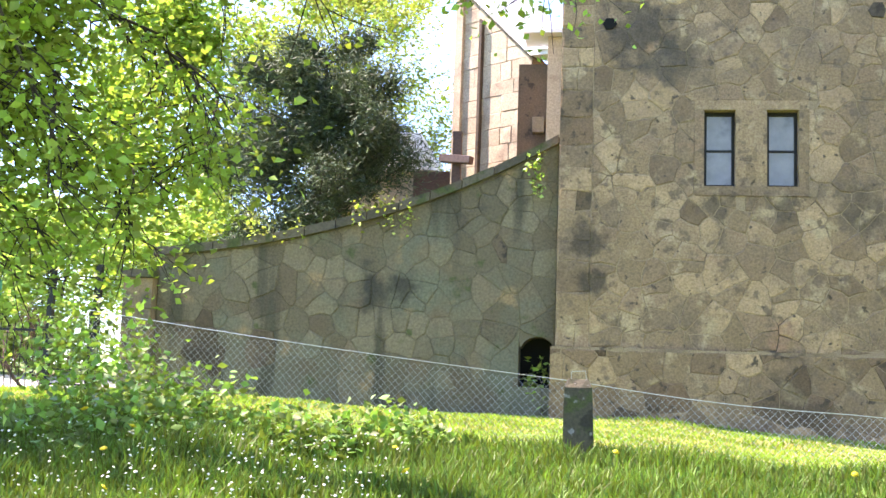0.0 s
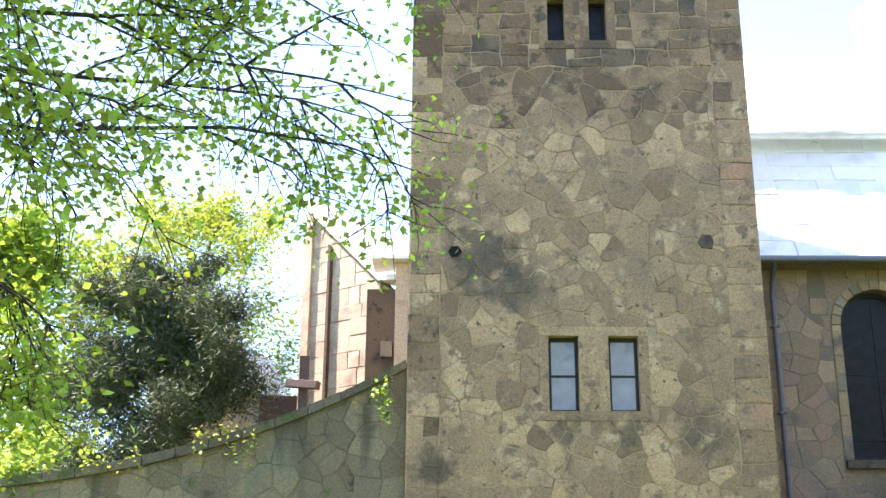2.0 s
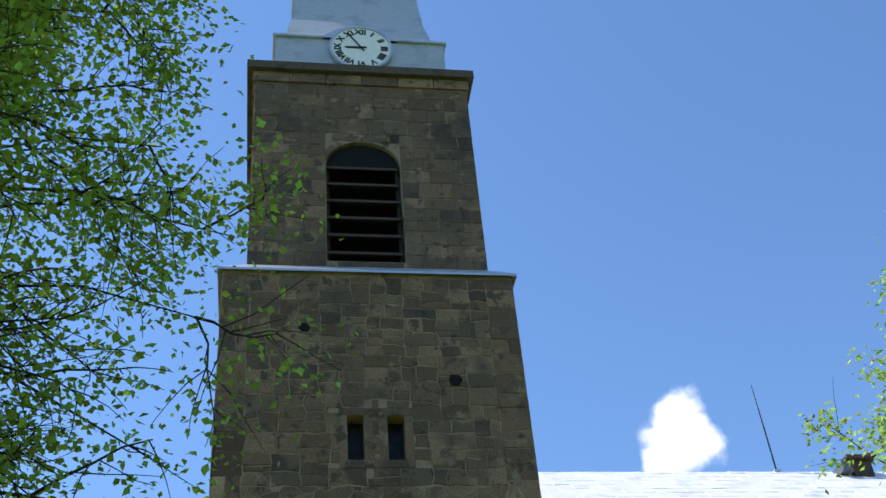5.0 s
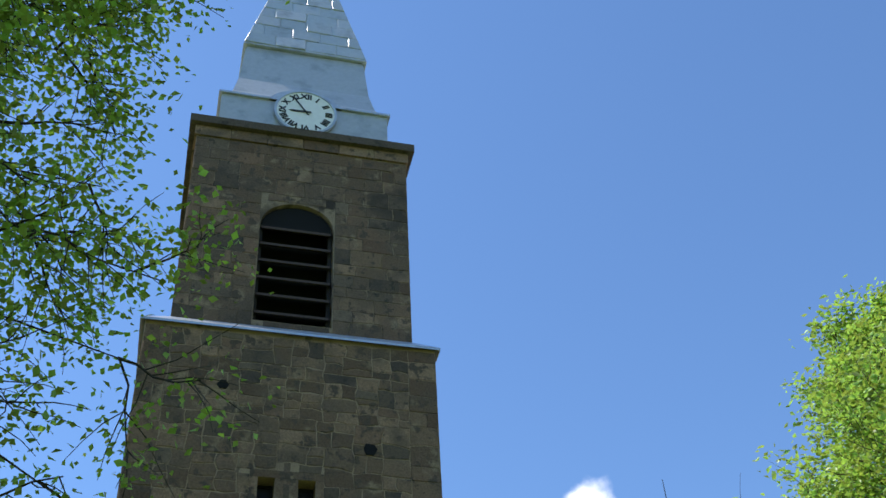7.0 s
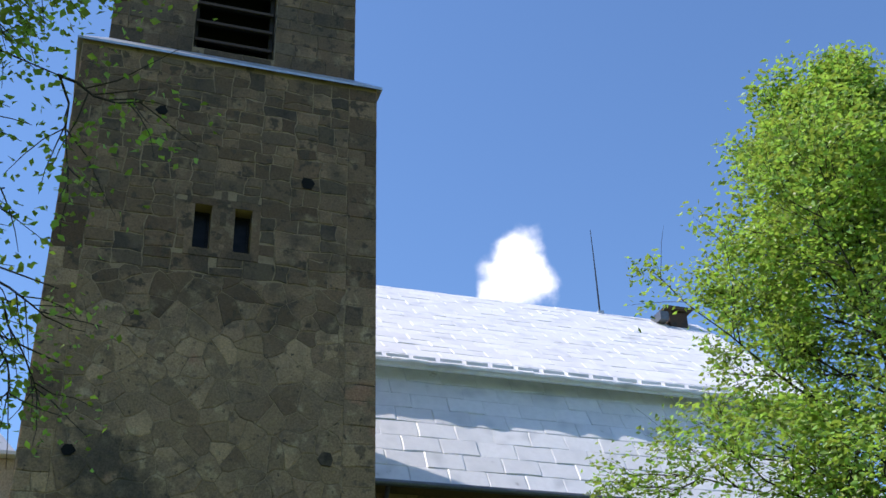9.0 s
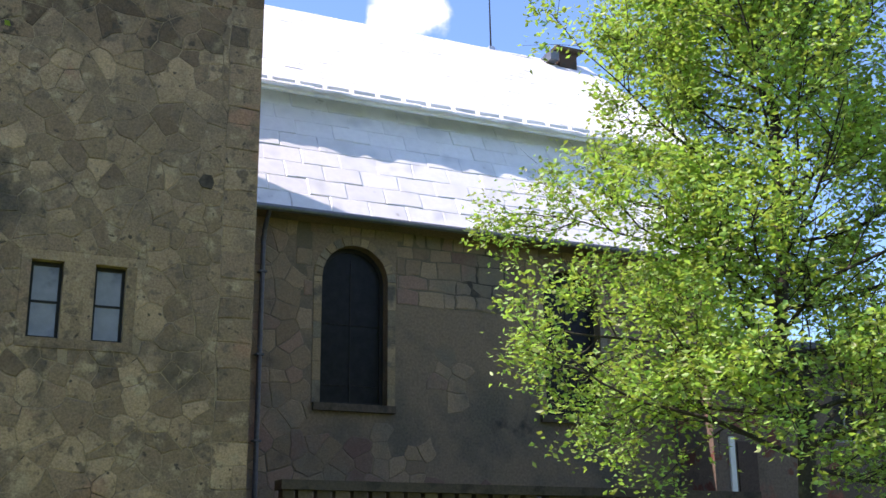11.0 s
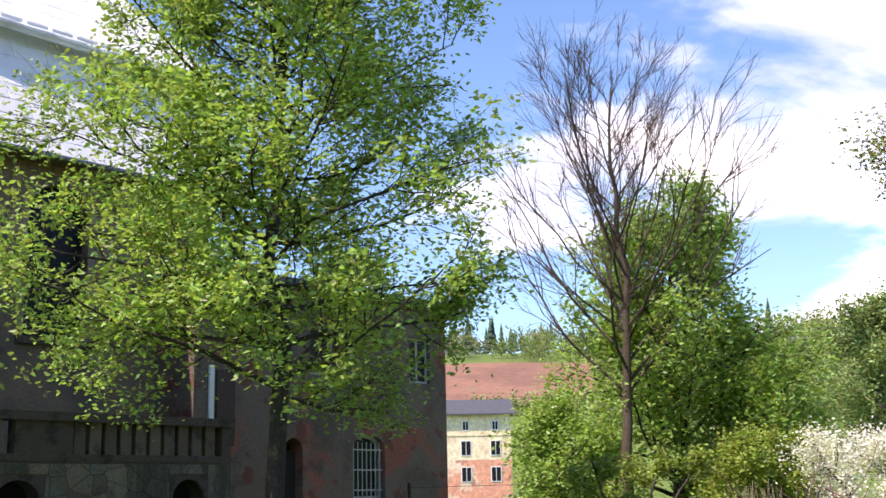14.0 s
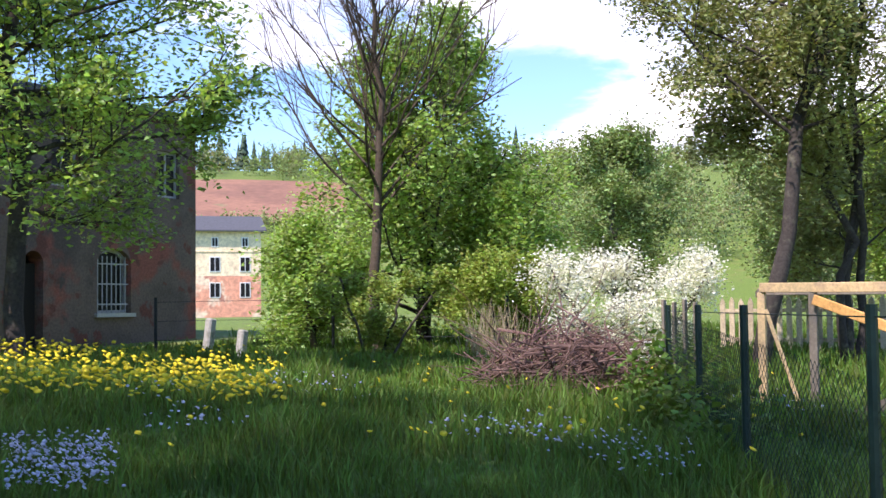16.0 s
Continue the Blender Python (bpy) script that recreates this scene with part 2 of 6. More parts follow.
# Reflected cloud goes into the panes' grey base colour
glass = material("window glass with painted reflection", (0.26, 0.24, 0.225), 0.2, 0.0, spots=[((0.13, 0.12, 0.115), 1.6, 0.5, 0.2)], grain=2.5, grain_amount=0.15, bump=0.05, spec=0.5)
dark_glass = material("leaded glass", (0.016, 0.015, 0.015), 0.35, 0.0, grain=5, grain_amount=0.4, bump=0.25, spec=0.15)
dial = material("clock dial enamel", (0.78, 0.78, 0.74), 0.5, grain=8, grain_amount=0.04, bump=0.0)
black_paint = material("black paint", (0.02, 0.02, 0.022), 0.5, grain_amount=0.1, bump=0.0)
brick_mat = material("chimney brick", (0.085, 0.055, 0.042), 0.9, spots=[(SOOT, 3.0, 0.5, 0.2)], grain=20, bump=0.5)
plaster = material("peeling plaster", (0.165, 0.12, 0.092), 0.95, spots=[((0.11, 0.085, 0.066), 0.7, 0.45, 0.2), ((0.27, 0.095, 0.065), 0.55, 0.55, 0.1), ((0.16, 0.062, 0.045), 1.6, 0.58, 0.06), ((0.10, 0.08, 0.065), 1.3, 0.60, 0.12)], grain=16, bump=0.6)
grey_iron = material("painted iron bars", (0.42, 0.42, 0.4), 0.6, 0.2, grain=20, grain_amount=0.15, bump=0.1)
galv = material("galvanised wire", (0.5, 0.5, 0.49), 0.35, 0.8, grain=30, grain_amount=0.15, bump=0.0)
rail_mat = material("pale handrail", (0.55, 0.57, 0.6), 0.4, 0.6, grain=20, grain_amount=0.1, bump=0.0)
green_steel = material("green fence steel", (0.010, 0.026, 0.02), 0.45, 0.0, grain=20, grain_amount=0.2, bump=0.05)
dark_steel = material("dark steel", (0.02, 0.022, 0.022), 0.5, 0.3, grain=20, grain_amount=0.2, bump=0.05)
fresh_wood = material("fresh timber", (0.56, 0.40, 0.20), 0.8, spots=[((0.42, 0.30, 0.17), 3.0, 0.5, 0.2)], grain=30, bump=0.2)
orange_wood = material("orange timber", (0.62, 0.33, 0.10), 0.75, grain=30, bump=0.2)
old_wood = material("weathered wood", (0.22, 0.185, 0.135), 0.9, spots=[((0.16, 0.14, 0.11), 4.0, 0.5, 0.2)], grain=30, bump=0.3, vary=0.25)
cross_wood = material("brown cross wood", (0.075, 0.05, 0.042), 0.8, grain=24, bump=0.3)
bark = material("grey bark", (0.085, 0.072, 0.055), 0.95, spots=[((0.15, 0.14, 0.10), 5.0, 0.55, 0.15)], grain=24, grain_amount=0.35, bump=0.9)
dark_bark = material("dark bark", (0.045, 0.038, 0.032), 0.95, spots=[((0.09, 0.085, 0.06), 5.0, 0.55, 0.15)], grain=24, grain_amount=0.35, bump=0.9)
twig_bark = material("bare brown bark", (0.085, 0.068, 0.05), 0.95, grain=24, grain_amount=0.35, bump=0.7, spec=0.1)
brush_mat = material("cut brushwood", (0.17, 0.105, 0.085), 0.95, grain=20, grain_amount=0.3, bump=0.3, vary=0.35)
leaf_fresh = material("spring leaves", (0.26, 0.39, 0.075), 0.5, grain=4, grain_amount=0.2, bump=0, vary=0.32, hue=0.02, translucent=0.5, spec=0.4)
leaf_bright = material("bright leaves", (0.31, 0.45, 0.115), 0.42, grain=3, grain_amount=0.2, bump=0, vary=0.35, hue=0.02, translucent=0.48, spec=0.5)
leaf_mid = material("mid green leaves", (0.28, 0.36, 0.075), 0.55, grain=3, grain_amount=0.25, bump=0, vary=0.35, hue=0.025, translucent=0.4)
leaf_dull = material("bronze green leaves", (0.25, 0.27, 0.105), 0.55, grain=3, grain_amount=0.25, bump=0, vary=0.35, hue=0.035, translucent=0.35)
leaf_far = material("far woodland leaves", (0.22, 0.29, 0.10), 0.7, grain=0.6, grain_amount=0.3, bump=0, vary=0.4, hue=0.03, translucent=0.3)
far_olive = material("far olive leaves", (0.25, 0.265, 0.115), 0.7, grain=0.6, grain_amount=0.3, bump=0, vary=0.4, hue=0.03, translucent=0.3)
far_dark = material("far dark leaves", (0.105, 0.155, 0.065), 0.7, grain=0.6, grain_amount=0.3, bump=0, vary=0.4, hue=0.03, translucent=0.3)
needle = material("blue pine needles", (0.062, 0.098, 0.05), 0.65, grain=2, grain_amount=0.3, bump=0, vary=0.45, translucent=0.15)
fir_far = material("far fir needles", (0.04, 0.07, 0.04), 0.8, grain=1, grain_amount=0.3, bump=0, vary=0.3)
blossom = material("white blossom", (0.80, 0.80, 0.74), 0.7, grain=4, grain_amount=0.1, bump=0, vary=0.12, translucent=0.3)
petal = material("dandelion yellow", (0.82, 0.66, 0.03), 0.6, grain=5, grain_amount=0.1, bump=0, vary=0.12, translucent=0.2)
small_white = material("small white flowers", (0.72, 0.76, 0.70), 0.7, grain=5, grain_amount=0.1, bump=0, vary=0.1, translucent=0.2)
small_blue = material("pale blue flowers", (0.52, 0.53, 0.68), 0.7, grain=5, grain_amount=0.1, bump=0, vary=0.15, translucent=0.2)
# Short lawn, brighter than the meadow blades: its sunlight is partly in the colour
mown_blade = material("short mown blades, sunlit tone", (0.24, 0.36, 0.05), 0.6, grain=1.2, grain_amount=0.3, bump=0, vary=0.3, hue=0.02, translucent=0.4)
weed_leaf = material("weed leaves", (0.15, 0.26, 0.055), 0.5, grain=3, grain_amount=0.25, bump=0, vary=0.4, hue=0.025, translucent=0.38)
blade = material("grass blades", (0.105, 0.175, 0.028), 0.55, grain=1.2, grain_amount=0.3, bump=0, vary=0.35, hue=0.025, translucent=0.36)
dry_blade = material("dry cut grass", (0.52, 0.46, 0.2), 0.8, grain=1.2, grain_amount=0.25, bump=0, vary=0.3, translucent=0.3)
house_wall = material("yellow house render", (0.84, 0.70, 0.46), 0.9, spots=[((0.72, 0.55, 0.36), 0.5, 0.5, 0.2)], grain=3, bump=0.2)
pink_render = material("flaking pink render", (0.72, 0.34, 0.22), 0.9, spots=[((0.80, 0.62, 0.44), 0.35, 0.52, 0.08), ((0.52, 0.24, 0.17), 0.9, 0.55, 0.1)], grain=3, bump=0.2)
picket_wood = material("pale picket wood", (0.46, 0.38, 0.26), 0.85, spots=[((0.34, 0.28, 0.2), 4.0, 0.5, 0.2)], grain=30, bump=0.3, vary=0.2)
slate = material("dark roof slate", (0.085, 0.088, 0.095), 0.7, grain=4, grain_amount=0.2, bump=0.3)
sign_green = material("green sign paint", (0.02, 0.22, 0.13), 0.5, grain=5, grain_amount=0.1, bump=0)
white_paint = material("white paint", (0.75, 0.75, 0.73), 0.6, grain=8, grain_amount=0.06, bump=0)
post_stone = material("lichened post", (0.085, 0.076, 0.05), 0.95, spots=[(MOSS, 5.0, 0.5, 0.1), ((0.045, 0.04, 0.03), 3.0, 0.55, 0.1), ((0.22, 0.22, 0.19), 9.0, 0.6, 0.06)], grain=30, bump=0.8)
post_pale = material("pale concrete", (0.34, 0.33, 0.29), 0.95, spots=[((0.2, 0.2, 0.16), 4.0, 0.5, 0.2)], grain=30, bump=0.5)
straw = material("dry straw", (0.42, 0.35, 0.21), 0.9, grain=12, grain_amount=0.2, bump=0, vary=0.25)
asphalt = material("pale road", (0.30, 0.29, 0.27), 0.9, grain=20, bump=0.2)


def ground_material():
    m = material("meadow earth", (0.11, 0.17, 0.03), 0.95, spots=[((0.15, 0.17, 0.045), 0.5, 0.5, 0.2), ((0.10, 0.075, 0.045), 1.8, 0.66, 0.1)], grain=9, grain_amount=0.4, bump=0.8)
    return m


meadow = ground_material()
red_soil = material("red ploughed soil", (0.26, 0.135, 0.085), 0.95, spots=[((0.20, 0.105, 0.07), 0.05, 0.45, 0.2), ((0.19, 0.16, 0.08), 0.09, 0.62, 0.08)], grain=0.5, grain_amount=0.2, bump=0.3)

# ---- mesh helpers ----


def np_mesh(name, verts, faces, mat, smooth=False):
    """verts (n, 3), faces (m, k) arrays of one face size."""
    me = bpy.data.meshes.new(name)
    verts, faces = np.asarray(verts, np.float32), np.asarray(faces, np.int32)
    k = faces.shape[1]
    me.vertices.add(len(verts))
    me.vertices.foreach_set("co", verts.ravel())
    me.loops.add(faces.size)
    me.loops.foreach_set("vertex_index", faces.ravel())
    me.polygons.add(len(faces))
    me.polygons.foreach_set("loop_start", np.arange(0, faces.size, k, dtype=np.int32))
    me.materials.append(mat)
    me.update(calc_edges=True)
    if smooth:
        me.polygons.foreach_set("use_smooth", np.ones(len(faces), bool))
    return me


def empty(name, at=(0, 0, 0), **tags):
    ob = new(name)
    ob.location = at
    return tagged(ob, **tags)


def mesh_part(name, me, parent=None, label=""):
    ob = new(name, me)
    if parent is not None:
        ob.parent = parent
        if parent.type == "EMPTY":
            ob.matrix_parent_inverse = Matrix.Translation(parent.location).inverted()
    if label:
        ob["label"] = label
    return ob


def part(name, bm, mat, parent=None, label="", bevel=0.0, smooth=False):
    """Links a bmesh, given in world coordinates, as one mesh under a thing or part."""
    if bevel:
        bmesh.ops.bevel(bm, geom=[e for e in bm.edges if e.calc_face_angle(0) > 0.5], offset=bevel, segments=1, affect="EDGES", clamp_overlap=True)
    me = bpy.data.meshes.new(name)
    bm.to_mesh(me)
    bm.free()
    me.materials.append(mat)
    if smooth:
        me.polygons.foreach_set("use_smooth", np.ones(len(me.polygons), bool))
    return mesh_part(name, me, parent, label)


def box(bm, x0, x1, y0, y1, z0, z1):
    v = [bm.verts.new((x, y, z)) for z in (z0, z1) for x, y in ((x0, y0), (x1, y0), (x1, y1), (x0, y1))]
    for f in ((3, 2, 1, 0), (4, 5, 6, 7), (0, 1, 5, 4), (1, 2, 6, 5), (2, 3, 7, 6), (3, 0, 4, 7)):
        bm.faces.new([v[i] for i in f])
    return v


def boxes(*dims):
    bm = bmesh.new()
    for d in dims:
        box(bm, *d)
    return bm


def prism(bm, outline, w0, w1, m=Matrix.Identity(4)):
    """Extrudes a 2D outline (u, v), counter-clockwise seen from +w, from depth w0 to w1; m maps (u, v, w) to the world."""
    a = [bm.verts.new(m @ Vector((u, v, w0))) for u, v in outline]
    b = [bm.verts.new(m @ Vector((u, v, w1))) for u, v in outline]
    n = len(outline)
    bm.faces.new(b)
    bm.faces.new(a[::-1])
    for i in range(n):
        j = (i + 1) % n
        bm.faces.new((a[i], a[j], b[j], b[i]))


def tube(bm, pts, radii, sides=8):
    rings = []
    pts = [Vector(p) for p in pts]
    for i, p in enumerate(pts):
        d = (pts[min(i + 1, len(pts) - 1)] - pts[max(i - 1, 0)]).normalized()
        q = d.to_track_quat("Z", "Y")
        r = radii[i] if isinstance(radii, (list, tuple)) else radii
        rings.append([bm.verts.new(p + q @ Vector((r * math.cos(a), r * math.sin(a), 0))) for a in (2 * math.pi * k / sides for k in range(sides))])
    for a, b in zip(rings, rings[1:]):
        for k in range(sides):
            bm.faces.new((a[k], a[(k + 1) % sides], b[(k + 1) % sides], b[k]))
    bm.faces.new(rings[0][::-1])
    bm.faces.new(rings[-1])
    return bm


def facing(origin, along, out):
    """Maps (u along a wall, v up, w out of it) to the world."""
    a, o = Vector(along).normalized(), Vector(out).normalized()
    m = Matrix((a, (0, 0, 1), o)).transposed().to_4x4()
    m.translation = Vector(origin)
    return m


FRONT = facing((0, 0, 0), (1, 0, 0), (0, -1, 0))


def arch_outline(x0, x1, z0, z1, rise=None, n=10):
    r = (x1 - x0) / 2
    rise = r if rise is None else rise
    c = (x0 + x1) / 2
    return [(x0, z0), (x1, z0)] + [(c + r * math.cos(a), z1 - rise + rise * math.sin(a)) for a in (math.pi * k / n for k in range(n + 1))]


def panel(u0, u1, v0, v1, w0, w1, holes, m):
    """A wall with real openings: holes are (u0, u1, v0, v1, rise); rise 0 is a flat head."""
    bm = bmesh.new()
    us = sorted({u0, u1, *(h[0] for h in holes), *(h[1] for h in holes)})
    vs = sorted({v0, v1, *(h[2] for h in holes), *(h[3] for h in holes)})
    nu, nv, made = len(us) - 1, len(vs) - 1, {}

    def solid(i, j):
        if not (0 <= i < nu and 0 <= j < nv):
            return False
        cu, cv = (us[i] + us[i + 1]) / 2, (vs[j] + vs[j + 1]) / 2
        return not any(h[0] <= cu <= h[1] and h[2] <= cv <= h[3] for h in holes)

    def vert(i, j, w):
        if (i, j, w) not in made:
            made[i, j, w] = bm.verts.new(m @ Vector((us[i], vs[j], w)))
        return made[i, j, w]
    for i in range(nu):
        for j in range(nv):
            if solid(i, j):
                for w in (w0, w1):
                    bm.faces.new([vert(i + a, j + b, w) for a, b in ((0, 0), (1, 0), (1, 1), (0, 1))])
                for di, dj, e in ((-1, 0, ((0, 0), (0, 1))), (1, 0, ((1, 0), (1, 1))), (0, -1, ((0, 0), (1, 0))), (0, 1, ((0, 1), (1, 1)))):
                    if not solid(i + di, j + dj):
                        (a, b), (c, d) = e
                        bm.faces.new((vert(i + a, j + b, w0), vert(i + c, j + d, w0), vert(i + c, j + d, w1), vert(i + a, j + b, w1)))
    for h in holes:
        if h[4]:
            c, r, z = (h[0] + h[1]) / 2, (h[1] - h[0]) / 2, h[3] - h[4]
            for side in (-1, 1):
                arc = [(c + side * r * math.cos(math.pi / 2 * k / 6), z + h[4] * math.sin(math.pi / 2 * k / 6)) for k in range(7)]
                o = arc + [(c + side * r, h[3])]
                prism(bm, o if side < 0 else o[::-1], w0, w1, m)
    bmesh.ops.remove_doubles(bm, verts=bm.verts, dist=1e-4)
    bmesh.ops.recalc_face_normals(bm, faces=bm.faces)
    return bm


# ---- irregular stones ----


def clip(poly, px, py, nx, ny):
    """Keeps the side of the polygon where (p - (px, py)) . n <= 0."""
    out = []
    for i in range(len(poly)):
        a, b = poly[i], poly[(i + 1) % len(poly)]
        da, db = (a[0] - px) * nx + (a[1] - py) * ny, (b[0] - px) * nx + (b[1] - py) * ny
        if da <= 0:
            out.append(a)
        if da * db < 0:
            t = da / (da - db)
            out.append((a[0] + t * (b[0] - a[0]), a[1] + t * (b[1] - a[1])))
    return out


def area(p):
    return abs(sum(a[0] * b[1] - b[0] * a[1] for a, b in zip(p, p[1:] + p[:1]))) / 2


def rubble(u0, u1, v0, v1, size, rng, flat=1.25, jitter=0.5, gap=0.006, drop=0.16):
    """Cells of an irregular stone wall: list of polygons inside the rectangle."""
    nu, nv = max(1, round((u1 - u0) / (size * flat))), max(1, round((v1 - v0) / size))
    du, dv = (u1 - u0) / nu, (v1 - v0) / nv
    seeds = {}
    for i in range(-1, nu + 1):
        for j in range(-1, nv + 1):
            if rng.random() < drop:
                continue
            seeds[i, j] = (u0 + (i + 0.5 + (0.5 if j % 2 else 0) + rng.uniform(-jitter, jitter)) * du, v0 + (j + 0.5 + rng.uniform(-0.7, 0.7) * jitter) * dv)
    cells = []
    for (i, j), s in seeds.items():
        poly = [(u0, v0), (u1, v0), (u1, v1), (u0, v1)]
        for a in range(-3, 4):
            for b in range(-3, 4):
                o = seeds.get((i + a, j + b))
                if (a or b) and o:
                    nx, ny = o[0] - s[0], o[1] - s[1]
                    ln = math.hypot(nx, ny) or 1
                    nx, ny = nx / ln, ny / ln
                    poly = clip(poly, (s[0] + o[0]) / 2 - nx * gap, (s[1] + o[1]) / 2 - ny * gap, nx, ny)
                    if len(poly) < 3:
                        break
            if len(poly) < 3:
                break
        if len(poly) >= 3 and area(poly) > size * size * 0.12:
            cells.append(poly)
    return cells


def courses(u0, u1, v0, v1, height, width, rng, gap=0.006):
    cells, v = [], v0
    while v < v1 - 0.05:
        h = min(height * rng.uniform(0.75, 1.3), v1 - v)
        if v1 - v - h < height * 0.4:
            h = v1 - v
        u = u0
        while u < u1 - 0.02:
            w = width * rng.uniform(0.55, 1.6)
            if u1 - u - w < width * 0.4:
                w = u1 - u
            k = lambda: rng.uniform(-0.012, 0.012)
            cells.append([(u + gap + k(), v + gap), (u + w - gap + k(), v + gap + k()), (u + w - gap + k(), v + h - gap), (u + gap + k(), v + h - gap + k())])
            u += w
        v += h
    return cells


def squared(u0, u1, v0, v1, size, rng, gap=0.007):
    """Squared rubble: the rectangle split again and again into blocks of uneven size."""
    w, h = u1 - u0, v1 - v0
    if w > size * rng.uniform(1.3, 2.3) or h > size * rng.uniform(0.85, 1.35):
        if w > h * 1.35:
            m = u0 + w * rng.uniform(0.36, 0.64)
            return squared(u0, m, v0, v1, size, rng, gap) + squared(m, u1, v0, v1, size, rng, gap)
        m = v0 + h * rng.uniform(0.36, 0.64)
        return squared(u0, u1, v0, m, size, rng, gap) + squared(u0, u1, m, v1, size, rng, gap)
    return [[(u0 + gap, v0 + gap), (u1 - gap, v0 + gap), (u1 - gap, v1 - gap), (u0 + gap, v1 - gap)]]


def worn(cells, amount, inside, freq=4.5):
    """Bends the straight joints: each edge gets a middle point, and all wander together, but for those on the rim."""
    u0, u1, v0, v1 = inside
    out = []
    for c in cells:
        p = []
        for a, b in zip(c, c[1:] + c[:1]):
            p.append(a)
            if math.dist(a, b) > 0.11:
                p.append(((a[0] + b[0]) / 2, (a[1] + b[1]) / 2))
        q = []
        for u, v in p:
            d = noise.noise_vector((u * freq, v * freq, 1.7)) * amount
            q.append((min(max(u + d.x, u0), u1), min(max(v + d.y, v0), v1)))
        out.append(q)
    return out


def without(cells, holes, margin=0.0):
    """Trims the stones clear of the openings."""
    out = []
    for c in cells:
        us, vs = [p[0] for p in c], [p[1] for p in c]
        cu, cv = sum(us) / len(us), sum(vs) / len(vs)
        for a, b, z0, z1 in (h[:4] for h in holes):
            a, b, z0, z1 = a - margin, b + margin, z0 - margin, z1 + margin
            if max(us) <= a or min(us) >= b or max(vs) <= z0 or min(vs) >= z1:
                continue
            best = min(((cu - a), 0), ((b - cu), 1), ((cv - z0), 2), ((z1 - cv), 3))[1]
            c = clip(c, *((a, 0, 1, 0), (b, 0, -1, 0), (0, z0, 0, 1), (0, z1, 0, -1))[best])
            if len(c) < 3:
                break
            us, vs = [p[0] for p in c], [p[1] for p in c]
            cu, cv = sum(us) / len(us), sum(vs) / len(vs)
        if len(c) >= 3 and area(c) > 0.006:
            out.append(c)
    return out


def stone_geometry(cell, m, rng, proud=0.014, chamfer=0.016):
    """A worn stone face: outline at the mortar, chamfered, a front a little tilted."""
    cu, cv = sum(p[0] for p in cell) / len(cell), sum(p[1] for p in cell) / len(cell)
    p = proud * rng.uniform(0.45, 1.35)
    tu, tv = rng.uniform(-0.02, 0.02), rng.uniform(-0.02, 0.02)
    n = len(cell)
    base = [m @ Vector((u, v, -0.01)) for u, v in cell]
    rim = [m @ Vector((u, v, p * 0.55)) for u, v in cell]
    top = []
    for u, v in cell:
        d = math.hypot(u - cu, v - cv) or 1
        s = max(0.3, 1 - chamfer * rng.uniform(0.8, 2.0) / d)
        uu, vv = cu + (u - cu) * s, cv + (v - cv) * s
        top.append(m @ Vector((uu, vv, p + (uu - cu) * tu + (vv - cv) * tv)))
    verts = base + rim + top
    faces = [[i, (i + 1) % n, n + (i + 1) % n, n + i] for i in range(n)] + [[n + i, n + (i + 1) % n, 2 * n + (i + 1) % n, 2 * n + i] for i in range(n)]
    faces.append([2 * n + i for i in range(n)])
    return verts, faces


STONES = []


def lay(cells, m, mat, parent, seed, single=lambda c: True, name="stone", proud=0.014, limit=300, other=None):
    """Queues stones: those picked become parts, the rest one joined part."""
    if other:
        stained = [c for c in cells if other[1](sum(p[0] for p in c) / len(c), sum(p[1] for p in c) / len(c))]
        cells = [c for c in cells if c not in stained]
        STONES.append((stained, m, other[0], parent, seed + 500, single, name, proud, 60))
        limit -= min(60, len(stained))
    STONES.append((cells, m, mat, parent, seed, single, name, proud, limit))


def lay_all():
    for cells, m, mat, parent, seed, single, name, proud, limit in STONES:
        rng = random.Random(seed)
        V, F, count = [], [], 0
        for c in cells:
            cu, cv = sum(p[0] for p in c) / len(c), sum(p[1] for p in c) / len(c)
            verts, faces = stone_geometry(c, m, rng, proud)
            if count < limit and single((cu, cv)):
                count += 1
                me = bpy.data.meshes.new(name)
                me.from_pydata(verts, [], faces)
                me.materials.append(mat)
                mesh_part(name, me, parent)
            else:
                o = len(V)
                V += verts
                F += [[i + o for i in f] for f in faces]
        if V:
            me = bpy.data.meshes.new("upper_stonework")
            me.from_pydata(V, [], F)
            me.materials.append(mat)
            tagged(mesh_part("upper_stonework", me, parent), kind="stuff")


# ---- ground ----


def sm(x, a, b):
    t = min(1.0, max(0.0, (x - a) / (b - a)))
    return t * t * (3 - 2 * t)


